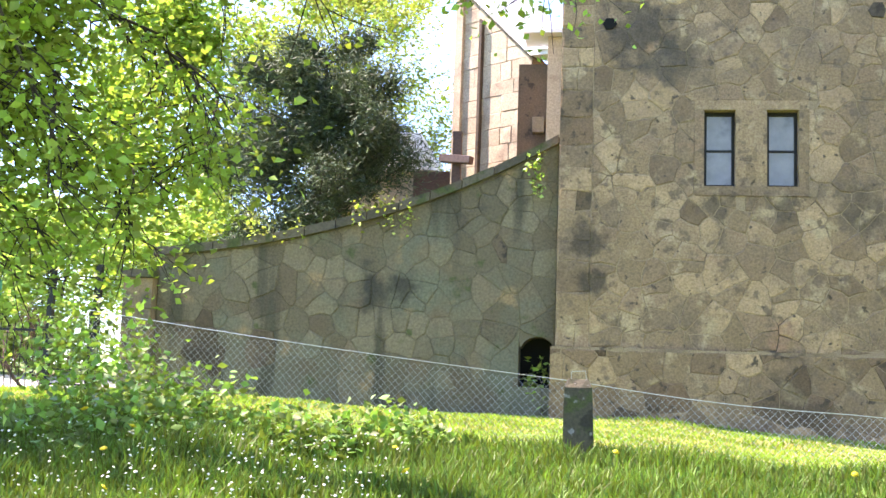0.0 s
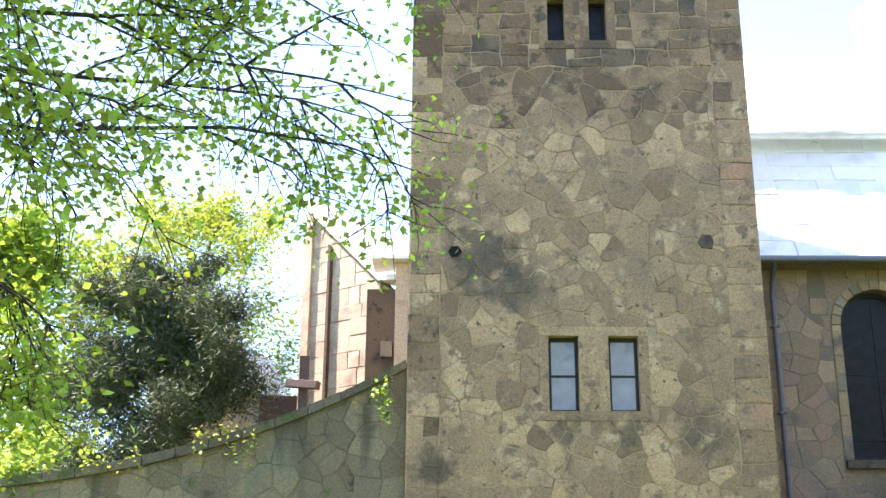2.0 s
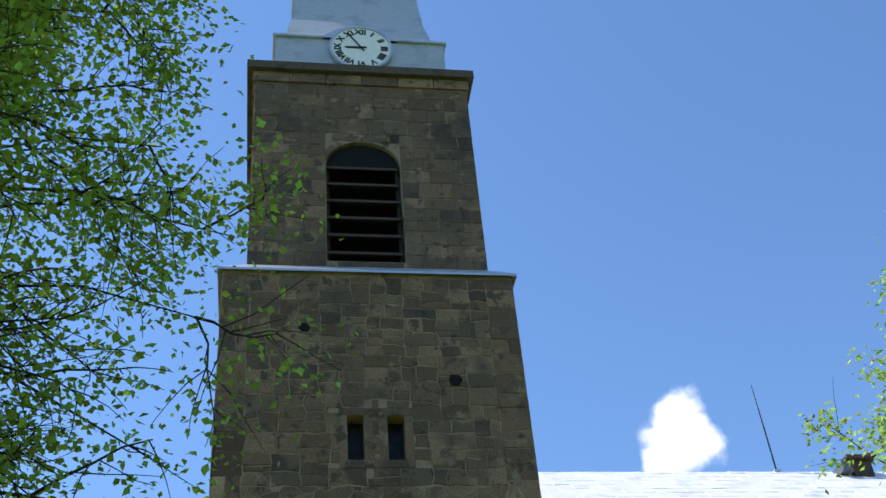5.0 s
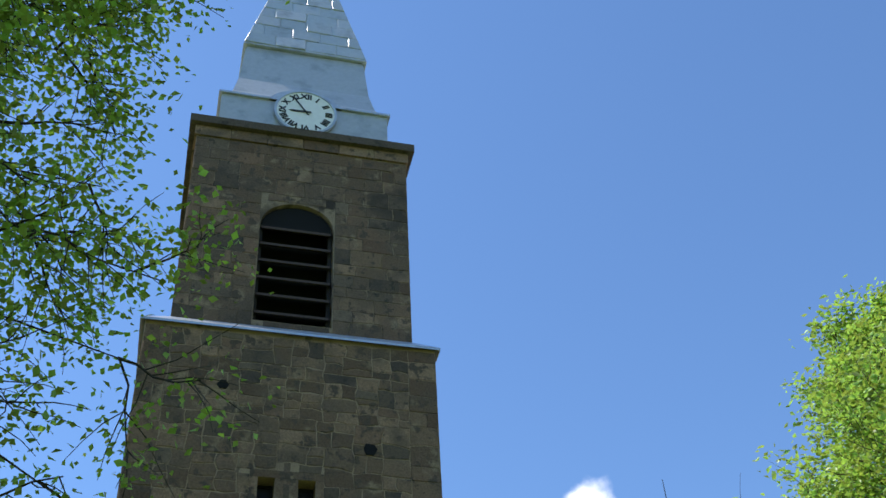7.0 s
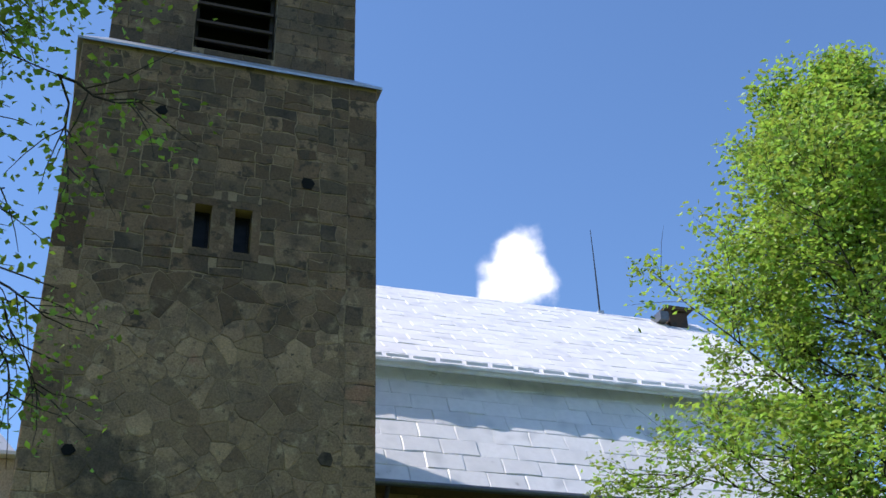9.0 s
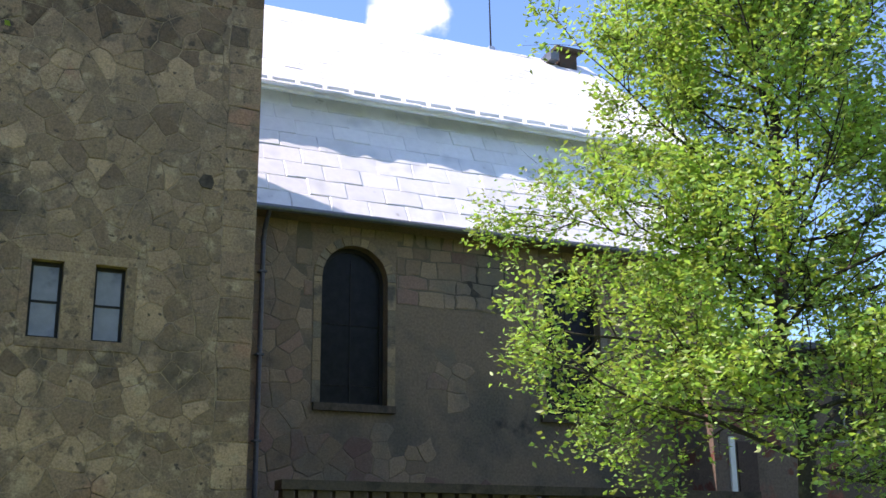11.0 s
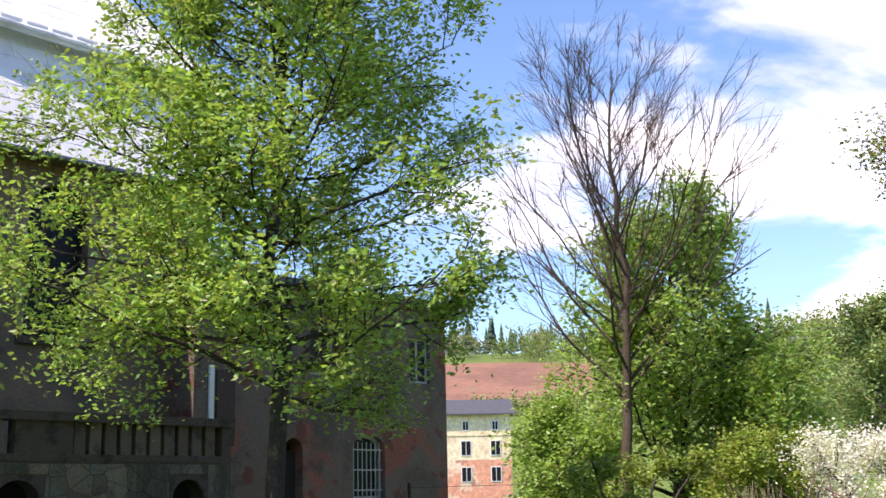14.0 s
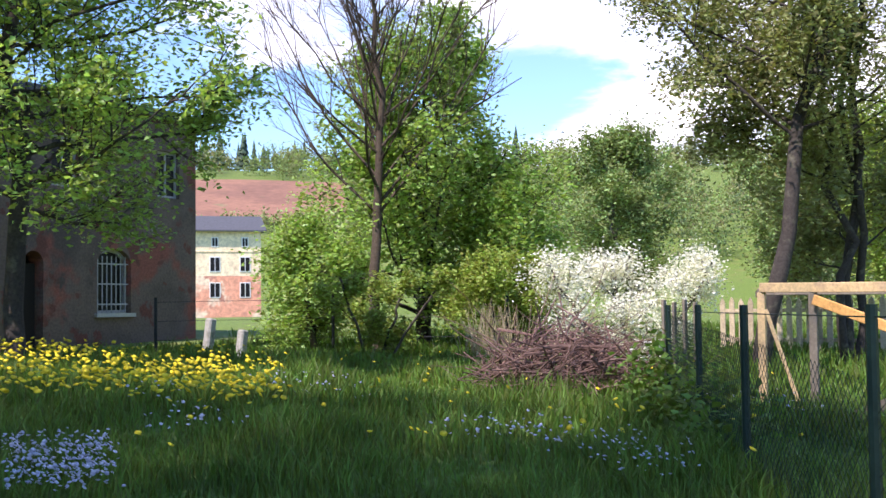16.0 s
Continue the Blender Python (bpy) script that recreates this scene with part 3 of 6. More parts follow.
def ground_z(x, y):
    r = math.hypot(x, y)
    s = 1 - sm(x, 3.0, 21.0)
    z = 0.078 * max(-6.0, min(y, 26.0)) * s + 0.029 * min(max(x, 0.0), 45.0) * sm(x, 0, 8)
    z += 0.055 * max(0.0, min(2.0 - x, 7.0)) * sm(y, 4.0, 11.0) * (1 - sm(y, 15.0, 19.0))
    z += 0.05 * noise.noise((x * 0.35, y * 0.35, 3.0)) * (1 - sm(r, 30, 60))
    z -= 0.32 * sm(x, 0.0, 5.0) * sm(y, 12.5, 16.5) * (1 - sm(x, 14.0, 20.0))
    # the valley and the far hill
    side = sm(x, 20.0, 90.0)
    z += side * (-1.5 * sm(r, 45, 80) + 12.0 * sm(r, 130, 210) + 34.0 * sm(r, 170, 420) + 22.0 * sm(r, 330, 620))
    z += (1 - side) * (10.0 * sm(r, 150, 500))
    z += 3.0 * noise.noise((x * 0.012, y * 0.012, 0.0)) * sm(r, 90, 220)
    return z


def build_ground():
    radii = [0.0]
    while radii[-1] < 3200:
        r = radii[-1]
        radii.append(r + max(0.45, r * 0.035))
    n = 168
    V = [(0, 0, ground_z(0, 0))]
    for r in radii[1:]:
        for k in range(n):
            a = 2 * math.pi * k / n
            x, y = r * math.sin(a), r * math.cos(a)
            V.append((x, y, ground_z(x, y)))
    me = bpy.data.meshes.new("ground")
    F = [(0, 1 + (k + 1) % n, 1 + k) for k in range(n)]
    for i in range(len(radii) - 2):
        a = 1 + i * n
        F += [(a + k, a + (k + 1) % n, a + n + (k + 1) % n, a + n + k) for k in range(n)]
    me.from_pydata(V, [], F)
    me.materials.append(meadow)
    me.polygons.foreach_set("use_smooth", np.ones(len(me.polygons), bool))
    me.update()
    return tagged(new("ground", me), label="sloping spring meadow of uneven grass and weeds", category="ground", kind="structure")


build_ground()

# ---- church tower ----
TX0, TX1, TY = -0.94, 5.07, 19.0
T_TOP = 16.5
tower = empty("church_tower", (2.06, 22.0, 1.3), label="tall square rubble-stone church tower with louvred belfry and clock", category="tower")
T_HOLES = [(1.42, 1.92, 5.30, 6.57, 0), (2.42, 2.92, 5.30, 6.57, 0), (1.53, 1.85, 12.13, 13.08, 0), (2.29, 2.62, 12.13, 13.08, 0)]
M_T = facing((0, TY, 0), (1, 0, 0), (0, -1, 0))
body = part("masonry", panel(TX0, TX1, 0.6, T_TOP, -0.7, 0.0, T_HOLES, M_T), mortar, tower, "coursed sandstone rubble with pale mortar")
part("side_wall", boxes((TX0, TX0 + 0.7, TY + 0.7, TY + 4.72, 0.6, T_TOP)), stone, tower)
part("side_wall", boxes((TX1 - 0.7, TX1, TY + 0.7, TY + 4.72, 0.6, T_TOP)), stone, tower)
part("back_wall", boxes((TX0 + 0.7, TX1 - 0.7, TY + 4.02, TY + 4.72, 0.6, T_TOP)), stone, tower)
part("floor_slab", boxes((TX0 + 0.7, TX1 - 0.7, TY + 0.7, TY + 4.02, T_TOP - 0.3, T_TOP)), shade_black, tower)
part("plinth", boxes((TX0 - 0.07, TX1 + 0.07, TY - 0.08, TY, 0.6, 2.62), (TX0 - 0.07, TX0, TY, TY + 4.72, 0.6, 2.62), (TX1, TX1 + 0.07, TY, TY + 4.4, 0.6, 2.62)), mortar, tower, "darker projecting stone plinth", bevel=0.02)
rng = random.Random(4)
quoin_l = worn(courses(TX0, TX0 + 0.55, 2.62, T_TOP - 0.1, 0.42, 0.5, rng), 0.035, (TX0, TX0 + 0.56, 2.62, T_TOP - 0.1))
quoin_r = worn(courses(TX1 - 0.6, TX1, 2.62, T_TOP - 0.1, 0.40, 0.6, rng), 0.035, (TX1 - 0.61, TX1, 2.62, T_TOP - 0.1))
low = worn(rubble(TX0 + 0.55, TX1 - 0.6, 2.62, 11.6, 0.29, rng, flat=1.4, drop=0.24, gap=0.008), 0.075, (TX0 + 0.55, TX1 - 0.6, 2.62, 11.6))
high = worn(squared(TX0 + 0.55, TX1 - 0.6, 11.6, T_TOP - 0.1, 0.40, rng, 0.011), 0.07, (TX0 + 0.55, TX1 - 0.6, 11.6, T_TOP - 0.1))
lay(without(low, T_HOLES, 0.16), M_T, stone, body, 11, lambda c: c[1] < 10.5, proud=0.012, other=(high_stone, lambda u, v: v > 10.7 + 1.3 * noise.noise((u * 1.4, v * 0.6, 6.0))))
lay(without(high, T_HOLES, 0.16), M_T, high_stone, body, 12, lambda c: c[1] < 15.5, limit=200, other=(sooty, lambda u, v: noise.noise((u * 2.3, v * 2.3, 3.0)) > 0.24))
lay(quoin_l + quoin_r, M_T, stone, body, 22, limit=90, other=(high_stone, lambda u, v: v > 11.6 or noise.noise((u * 2.3, v * 2.3, 3.0)) > 0.3))
M_P = facing((0, TY - 0.08, 0), (1, 0, 0), (0, -1, 0))
lay(worn(rubble(TX0 - 0.07, TX1 + 0.07, 1.0, 2.58, 0.30, rng), 0.05, (TX0 - 0.07, TX1 + 0.07, 1.0, 2.58)), M_P, stone, body, 13, other=(high_stone, lambda u, v: noise.noise((u * 1.3, v * 1.3, 2.0)) > 0.12))
for x0, x1, z0, z1 in ((1.42, 1.92, 5.30, 6.57), (2.42, 2.92, 5.30, 6.57)):
    win = part("window", boxes((x0, x0 + 0.05, TY + 0.16, TY + 0.24, z0, z1), (x1 - 0.05, x1, TY + 0.16, TY + 0.24, z0, z1), (x0 + 0.05, x1 - 0.05, TY + 0.16, TY + 0.24, z1 - 0.06, z1),
                              (x0 + 0.05, x1 - 0.05, TY + 0.16, TY + 0.24, z0, z0 + 0.05), (x0 + 0.05, x1 - 0.05, TY + 0.17, TY + 0.23, z0 + 0.6, z0 + 0.635)), frame_wood, tower, "narrow dark-framed window", bevel=0.004)
    part("pane", boxes((x0 + 0.05, x1 - 0.05, TY + 0.195, TY + 0.205, z0 + 0.05, z0 + 0.6)), glass, win)
    part("pane", boxes((x0 + 0.05, x1 - 0.05, TY + 0.195, TY + 0.205, z0 + 0.635, z1 - 0.06)), glass, win)
for x0, x1 in ((1.53, 1.85), (2.29, 2.62)):
    win = part("window", boxes((x0, x0 + 0.035, TY + 0.3, TY + 0.36, 12.13, 13.08), (x1 - 0.035, x1, TY + 0.3, TY + 0.36, 12.13, 13.08), (x0 + 0.035, x1 - 0.035, TY + 0.3, TY + 0.36, 13.03, 13.08)), frame_wood, tower, "slit window in a deep reveal")
    part("pane", boxes((x0 + 0.035, x1 - 0.035, TY + 0.325, TY + 0.335, 12.13, 13.03)), dark_glass, win)
# dressed surrounds of the windows
for z0, z1, xs in ((5.30, 6.57, (1.26, 1.42, 1.92, 2.42, 2.92, 3.08)), (12.13, 13.08, (1.37, 1.53, 1.85, 2.29, 2.62, 2.78))):
    for a, b in ((0, 1), (2, 3), (4, 5)):
        part("jamb", boxes((xs[a] + 0.004, xs[b] - 0.004, TY - 0.012, TY + 0.06, z0, z1)), stone if z0 < 8 else high_stone, tower, bevel=0.008)
    for a, b in ((xs[0], (xs[2] + xs[3]) / 2), ((xs[2] + xs[3]) / 2, xs[5])):
        part("lintel", boxes((a + 0.004, b - 0.004, TY - 0.014, TY + 0.06, z1 + 0.003, z1 + 0.16)), stone if z0 < 8 else high_stone, tower, bevel=0.01)
        part("sill", boxes((a + 0.004, b - 0.004, TY - 0.025, TY + 0.06, z0 - 0.16, z0 - 0.003)), stone if z0 < 8 else high_stone, tower, bevel=0.01)
# dark pieces at the putlog places; hole darkness is put in as black colour
for u, v, s in ((0.73, 15.07, 0.13), (3.66, 13.89, 0.15), (4.17, 8.23, 0.15), (-0.15, 8.05, 0.11)):
    o = [(u + s * math.cos(a) * rng.uniform(0.8, 1.2), v + s * 0.9 * math.sin(a) * rng.uniform(0.8, 1.2)) for a in (k * math.pi / 3 for k in range(6))]
    bm = bmesh.new()
    prism(bm, o, -0.02, 0.034, M_T)
    part("putlog_stone", bm, shade_black if u < 1 or u > 3.5 and v > 10 else dark_stone, tower, "nearly black piece in the stonework")
# ledge between the stages
bm = bmesh.new()
UX0, UX1, UY = -0.47, 4.69, TY + 0.45
for a, b, c, d in (((TX0 - 0.1, TY - 0.1, 0), (TX1 + 0.1, TY - 0.1, 0), (UX1, UY, 0.5), (UX0, UY, 0.5)), ((TX1 + 0.1, TY - 0.1, 0), (TX1 + 0.1, TY + 4.82, 0), (UX1, TY + 4.3, 0.5), (UX1, UY, 0.5)),
                   ((TX0 - 0.1, TY + 4.82, 0), (TX0 - 0.1, TY - 0.1, 0), (UX0, UY, 0.5), (UX0, TY + 4.3, 0.5))):
    q = [bm.verts.new(Vector(p) + Vector((0, 0, T_TOP))) for p in (a, b, c, d)]
    q2 = [bm.verts.new(v.co - Vector((0, 0, 0.06))) for v in q]
    bm.faces.new(q)
    bm.faces.new(q2[::-1])
    for i in range(4):
        bm.faces.new((q[i], q2[i], q2[(i + 1) % 4], q[(i + 1) % 4]))
bmesh.ops.recalc_face_normals(bm, faces=bm.faces)
part("ledge", bm, flash, tower, "sloped grey sheet-metal ledge")
# belfry stage
B_TOP = 23.0
M_B = facing((0, UY, 0), (1, 0, 0), (0, -1, 0))
B_HOLE = [(1.22, 2.92, 17.15, 20.72, 0.74)]
belfry = part("belfry_wall", panel(UX0, UX1, T_TOP, B_TOP, -0.6, 0.0, B_HOLE, M_B), high_mortar, tower, "squared sandstone belfry stage")
part("side_wall", boxes((UX0, UX0 + 0.6, UY + 0.6, TY + 4.3, T_TOP, B_TOP)), high_stone, tower)
part("side_wall", boxes((UX1 - 0.6, UX1, UY + 0.6, TY + 4.3, T_TOP, B_TOP)), high_stone, tower)
part("back_wall", boxes((UX0 + 0.6, UX1 - 0.6, TY + 3.75, TY + 4.3, T_TOP, B_TOP)), high_stone, tower)
lay(without(worn(courses(UX0, UX1, T_TOP + 0.1, B_TOP - 0.42, 0.38, 0.55, rng), 0.04, (UX0, UX1, T_TOP + 0.1, B_TOP - 0.42)), B_HOLE, 0.02), M_B, high_stone, belfry, 14, limit=250, other=(sooty, lambda u, v: noise.noise((u * 1.5, v * 1.5, 5.0)) > 0.3))
louvre = part("louvre_window", boxes((1.22, 1.30, UY + 0.2, UY + 0.35, 17.15, 20.0), (2.82, 2.90, UY + 0.2, UY + 0.35, 17.15, 20.0), (1.30, 2.82, UY + 0.2, UY + 0.35, 17.15, 17.3)), dark_wood, tower, "round-headed belfry opening with dark wooden louvres")
# Added black panel: the shade in the arch head as colour
bm = bmesh.new()
prism(bm, [(1.24, 20.0), (2.88, 20.0)] + [(2.06 + 0.82 * math.cos(a), 20.0 + 0.68 * math.sin(a)) for a in (math.pi * k / 12 for k in range(1, 12))], -0.2, -0.1, M_B)
part("arch_board", bm, shade_black, louvre)
# Black sheet paints the darkness behind the slats
part("backing", boxes((1.1, 3.0, UY + 0.62, UY + 0.64, 17.0, 20.8)), shade_black, louvre)
for k in range(6):
    bm = bmesh.new()
    z = 17.45 + k * 0.5
    prism(bm, [(-0.10, z), (0.28, z + 0.30), (0.28, z + 0.34), (-0.10, z + 0.05)], 1.25, 2.87, Matrix(((0, 0, 1, 0), (1, 0, 0, UY + 0.22), (0, 1, 0, 0), (0, 0, 0, 1))))
    bmesh.ops.recalc_face_normals(bm, faces=bm.faces)
    part("slat", bm, dark_wood, louvre)
    part("slat_edge", boxes((1.25, 2.87, UY + 0.09, UY + 0.12, z - 0.02, z + 0.045)), cross_wood, louvre)
# a flat stone band with open joints under a thin dark slab
n = 6
for k in range(n):
    a, b = UX0 - 0.06 + (UX1 - UX0 + 0.12) * k / n, UX0 - 0.06 + (UX1 - UX0 + 0.12) * (k + 1) / n
    part("frieze_block", boxes((a + 0.012, b - 0.012, UY - 0.06, UY + 0.5, B_TOP - 0.40, B_TOP - 0.09)), high_stone, tower, bevel=0.02)
part("frieze_side", boxes((UX0 - 0.06, UX0 + 0.5, UY + 0.5, TY + 4.36, B_TOP - 0.40, B_TOP - 0.09)), high_stone, tower)
part("frieze_side", boxes((UX1 - 0.5, UX1 + 0.06, UY + 0.5, TY + 4.36, B_TOP - 0.40, B_TOP - 0.09)), high_stone, tower)
part("cornice", boxes((UX0 - 0.19, UX1 + 0.19, UY - 0.19, TY + 4.49, B_TOP - 0.087, B_TOP + 0.16)), dark_stone, tower, "thin dark stone cornice slab", bevel=0.035)
# sheet-metal clock storey
CX0, CX1, CY, CB, CT = 0.0, 4.26, UY + 0.12, B_TOP + 0.16, 24.4
part("clock_storey", boxes((CX0, CX1, CY, TY + 4.65, CB, CT)), spire_mat, tower, "grey sheet-metal drum below the spire", bevel=0.02)
part("drip_edge", boxes((CX0 - 0.07, CX1 + 0.07, CY - 0.07, TY + 4.657, CT, CT + 0.07)), flash, tower, bevel=0.01)
M_C = facing((0, CY, 0), (1, 0, 0), (0, -1, 0))
CLX, CLZ = 2.13, 24.03
hood = bmesh.new()
prism(hood, [(CLX - 1.02, CT + 0.0), (CLX + 1.02, CT + 0.0)] + [(CLX + 0.98 * math.cos(a), CT - 0.16 + 0.66 * math.sin(a)) for a in (math.pi * k / 14 for k in range(1, 14))], -1.2, 0.05, M_C)
part("clock_hood", hood, flash, tower, "curved sheet-metal hood over the clock", bevel=0.02)
clock = empty("clock", (CLX, CY, CLZ), label="white round tower clock with black Roman numerals", category="clock")


def disc(r0, r1, w0, w1, m, n=40):
    bm = bmesh.new()
    for k in range(n):
        a, b = 2 * math.pi * k / n, 2 * math.pi * (k + 1) / n
        o = [(r0 * math.cos(a), r0 * math.sin(a)), (r1 * math.cos(a), r1 * math.sin(a)), (r1 * math.cos(b), r1 * math.sin(b)), (r0 * math.cos(b), r0 * math.sin(b))]
        prism(bm, o if r0 else o[1:], w0, w1, m)
    bmesh.ops.remove_doubles(bm, verts=bm.verts, dist=1e-5)
    return bm


M_K = facing((CLX, CY - 0.05, CLZ), (1, 0, 0), (0, -1, 0))
part("dial", disc(0.0, 0.74, 0.0, 0.05, M_K), dial, clock)
part("rim", disc(0.74, 0.80, 0.0, 0.08, M_K), flash, clock)
NUMERALS = ("XII", "I", "II", "III", "IIII", "V", "VI", "VII", "VIII", "IX", "X", "XI")
for k, text in enumerate(NUMERALS):
    cu = bpy.data.curves.new("numeral", "FONT")
    cu.body, cu.size, cu.align_x, cu.align_y, cu.extrude = text, 0.24, "CENTER", "CENTER", 0.006
    cu.offset = 0.008
    cu.materials.append(black_paint)
    ob = new("numeral", cu)
    a = math.pi / 2 - k * math.pi / 6
    ob.parent = clock
    ob.matrix_basis = M_K @ Matrix.Translation((0.58 * math.cos(a), 0.58 * math.sin(a), 0.056)) @ Matrix.Rotation(a - math.pi / 2, 4, "Z")
    ob.matrix_parent_inverse = Matrix.Translation(clock.location).inverted()
for ang, ln, w in ((123, 0.62, 0.035), (182, 0.42, 0.05)):
    bm = bmesh.new()
    prism(bm, [(-0.14, -w / 2), (ln * 0.8, -w / 2), (ln, 0), (ln * 0.8, w / 2), (-0.14, w / 2)], 0.065, 0.08, M_K @ Matrix.Rotation(radians(ang), 4, "Z"))
    part("pointer", bm, black_paint, clock)
# spire: a flared skirt, then a pyramid
bm = bmesh.new()
def ring(x0, x1, y0, y1, z):
    return [bm.verts.new(p) for p in ((x0, y0, z), (x1, y0, z), (x1, y1, z), (x0, y1, z))]
SX, SY = (CX0 + CX1) / 2, (CY + TY + 4.65) / 2
rings = [ring(SX - h, SX + h, SY - d_, SY + d_, z) for h, d_, z in ((2.02, 2.0, CT + 0.07), (1.86, 1.78, CT + 0.5), (1.74, 1.55, CT + 1.3), (1.64, 1.34, 27.2), (1.60, 1.32, 27.35))]
for a, b in zip(rings, rings[1:]):
    for i in range(4):
        bm.faces.new((a[i], a[(i + 1) % 4], b[(i + 1) % 4], b[i]))
bm.faces.new(rings[0][::-1])
bm.faces.new(rings[-1])
part("skirt", bm, spire_mat, tower, "flared grey sheet-metal spire skirt")
bm = bmesh.new()
rings = [ring(SX - h, SX + h, SY - d_, SY + d_, z) for h, d_, z in ((1.72, 1.42, 27.36), (1.70, 1.40, 27.44), (0.04, 0.03, 35.5))]
for a, b in zip(rings, rings[1:]):
    for i in range(4):
        bm.faces.new((a[i], a[(i + 1) % 4], b[(i + 1) % 4], b[i]))
bm.faces.new(rings[0][::-1])
bm.faces.new(rings[-1])
spire = part("spire", bm, spire_mat, tower, "pyramid spire clad in grey sheets")
M_S = facing((SX, SY - 1.40, 27.44), (1, 0, 0), (0, -1, 0)) @ Matrix.Rotation(-math.atan2(1.37, 8.06), 4, "X")
H_S = math.hypot(8.06, 1.37)
tiles = []
for j in range(15):
    v0, v1 = j * 0.55, (j + 1) * 0.55
    hw0, hw1 = 1.70 * (1 - v0 / H_S), 1.70 * (1 - v1 / H_S)
    n = max(1, round(2 * hw0 / 0.8))
    for i in range(-1, n + 1):
        a = -hw0 + (i + (0.5 if j % 2 else 0)) * 2 * hw0 / n
        b = a + 2 * hw0 / n
        c = clip(clip([(a + 0.012, v0 + 0.012), (b - 0.012, v0 + 0.012), (b - 0.012, v1 - 0.004), (a + 0.012, v1 - 0.004)], hw0, v0, 1, 1.70 / H_S), -hw0, v0, -1, 1.70 / H_S)
        if len(c) >= 3 and area(c) > 0.01:
            tiles.append(c)
lay(tiles, M_S, spire_mat, spire, 15, name="sheet", proud=0.03)

# ---- boundary wall with curved coping ----
WX0, WX1, WY = -7.9, TX0 - 0.02, 19.3


def coping_z(x):
    s = (x - WX0) / (WX1 - WX0)
    return 4.02 + 0.72 * s + 1.32 * s ** 2.4


wall = empty("boundary_wall", (-4.4, WY, 1.4), label="shaded rubble churchyard wall under a curved mossy coping", category="wall")
M_W = facing((0, WY, 0), (1, 0, 0), (0, -1, 0))
bm = bmesh.new()
ARCH = (-1.55, -0.99, 1.95, 2.78)
xs = [WX0 + (ARCH[0] - WX0) * k / 16 for k in range(17)]
prism(bm, [(WX0, 0.7), (ARCH[0], 0.7)] + [(x, coping_z(x)) for x in xs[::-1]], -0.45, 0, M_W)
prism(bm, [(ARCH[0], ARCH[3] - 0.02)] + [(ARCH[0] + 0.31 - 0.31 * math.cos(math.pi * k / 8), ARCH[3] - 0.3 + 0.31 * math.sin(math.pi * k / 8)) for k in range(1, 8)] + [(WX1, ARCH[3] - 0.3), (WX1, coping_z(WX1)), (ARCH[0], coping_z(ARCH[0]))], -0.45, 0, M_W)
prism(bm, [(ARCH[0], 0.7), (WX1, 0.7), (WX1, ARCH[2]), (ARCH[0], ARCH[2])], -0.45, 0, M_W)
bmesh.ops.remove_doubles(bm, verts=bm.verts, dist=1e-4)
bmesh.ops.recalc_face_normals(bm, faces=bm.faces)
wall_body = part("masonry", bm, wall_mortar, wall, "grey-brown rubble with dark open joints")
cells = []
for c in rubble(WX0, WX1, 0.9, 6.1, 0.30, rng, flat=1.15, drop=0.3, gap=0.005):
    for k in range(14):
        x = WX0 + (WX1 - WX0) * (k + 0.5) / 14
        if abs(sum(p[0] for p in c) / len(c) - x) <= (WX1 - WX0) / 28 + 1e-6:
            slope = (coping_z(x + 0.2) - coping_z(x - 0.2)) / 0.4
            c = clip(c, x, coping_z(x) - 0.02, -slope, 1)
            break
    if len(c) >= 3 and area(c) > 0.008:
        cells.append(c)
lay(without(worn(cells, 0.05, (WX0, WX1, 0.9, 6.2)), [ARCH]), M_W, wall_stone, wall_body, 16, proud=0.014, other=(sooty, lambda u, v: noise.noise((u * 1.5, v * 0.6, 4.0)) > 0.5))
n = 13
for k in range(n):
    a, b = WX0 - 0.1 + (WX1 - WX0 + 0.1) * k / n + 0.008, WX0 - 0.1 + (WX1 - WX0 + 0.1) * (k + 1) / n - 0.008
    za, zb = coping_z(max(a, WX0)), coping_z(b)
    bm = bmesh.new()
    prism(bm, [(a, za), (b, zb), (b, zb + 0.15), (a, za + 0.15 + rng.uniform(-0.01, 0.01))], -0.55, 0.09, M_W)
    part("coping_stone", bm, coping_mat, wall, bevel=0.03)
# Shade inside the wall arch, drawn as a black sheet
part("arch_backing", boxes((ARCH[0] - 0.2, WX1, WY + 0.46, WY + 0.5, ARCH[2] - 0.2, ARCH[3] + 0.2)), shade_black, wall)
pillar = empty("gate_pillar", (-8.2, WY, 1.6), label="weathered stone gate pillar at the wall's end", category="pillar")
zz = 1.2
for k in range(5):
    h = rng.uniform(0.42, 0.58)
    part("block", boxes((-8.45 + rng.uniform(-0.02, 0.02), -7.92, WY - 0.2, WY + 0.35, zz, zz + h - 0.012)), cut_stone, pillar, bevel=0.03)
    zz += h
bm = boxes((-8.5, -7.88, WY - 0.26, WY + 0.4, zz, zz + 0.14))
part("cap", bm, coping_mat, pillar, bevel=0.05)

# ---- small gabled wing behind the wall ----
wing = empty("church_wing", (-2.6, 26.5, 1.5), label="stone wing with sunlight in its pale colour and a white sheet roof", category="building")
A, B = Vector((-3.72, 27.0, 0)), Vector((-1.93, 25.72, 0))
along = (B - A).normalized()
outw = Vector((along.y, -along.x, 0))
M_G = facing(A, along, outw)
LG = (B - A).length
bm = bmesh.new()
prism(bm, [(0, 1.0), (LG, 1.0), (LG, 9.55), (0.02, 11.65)], -0.5, 0, M_G)
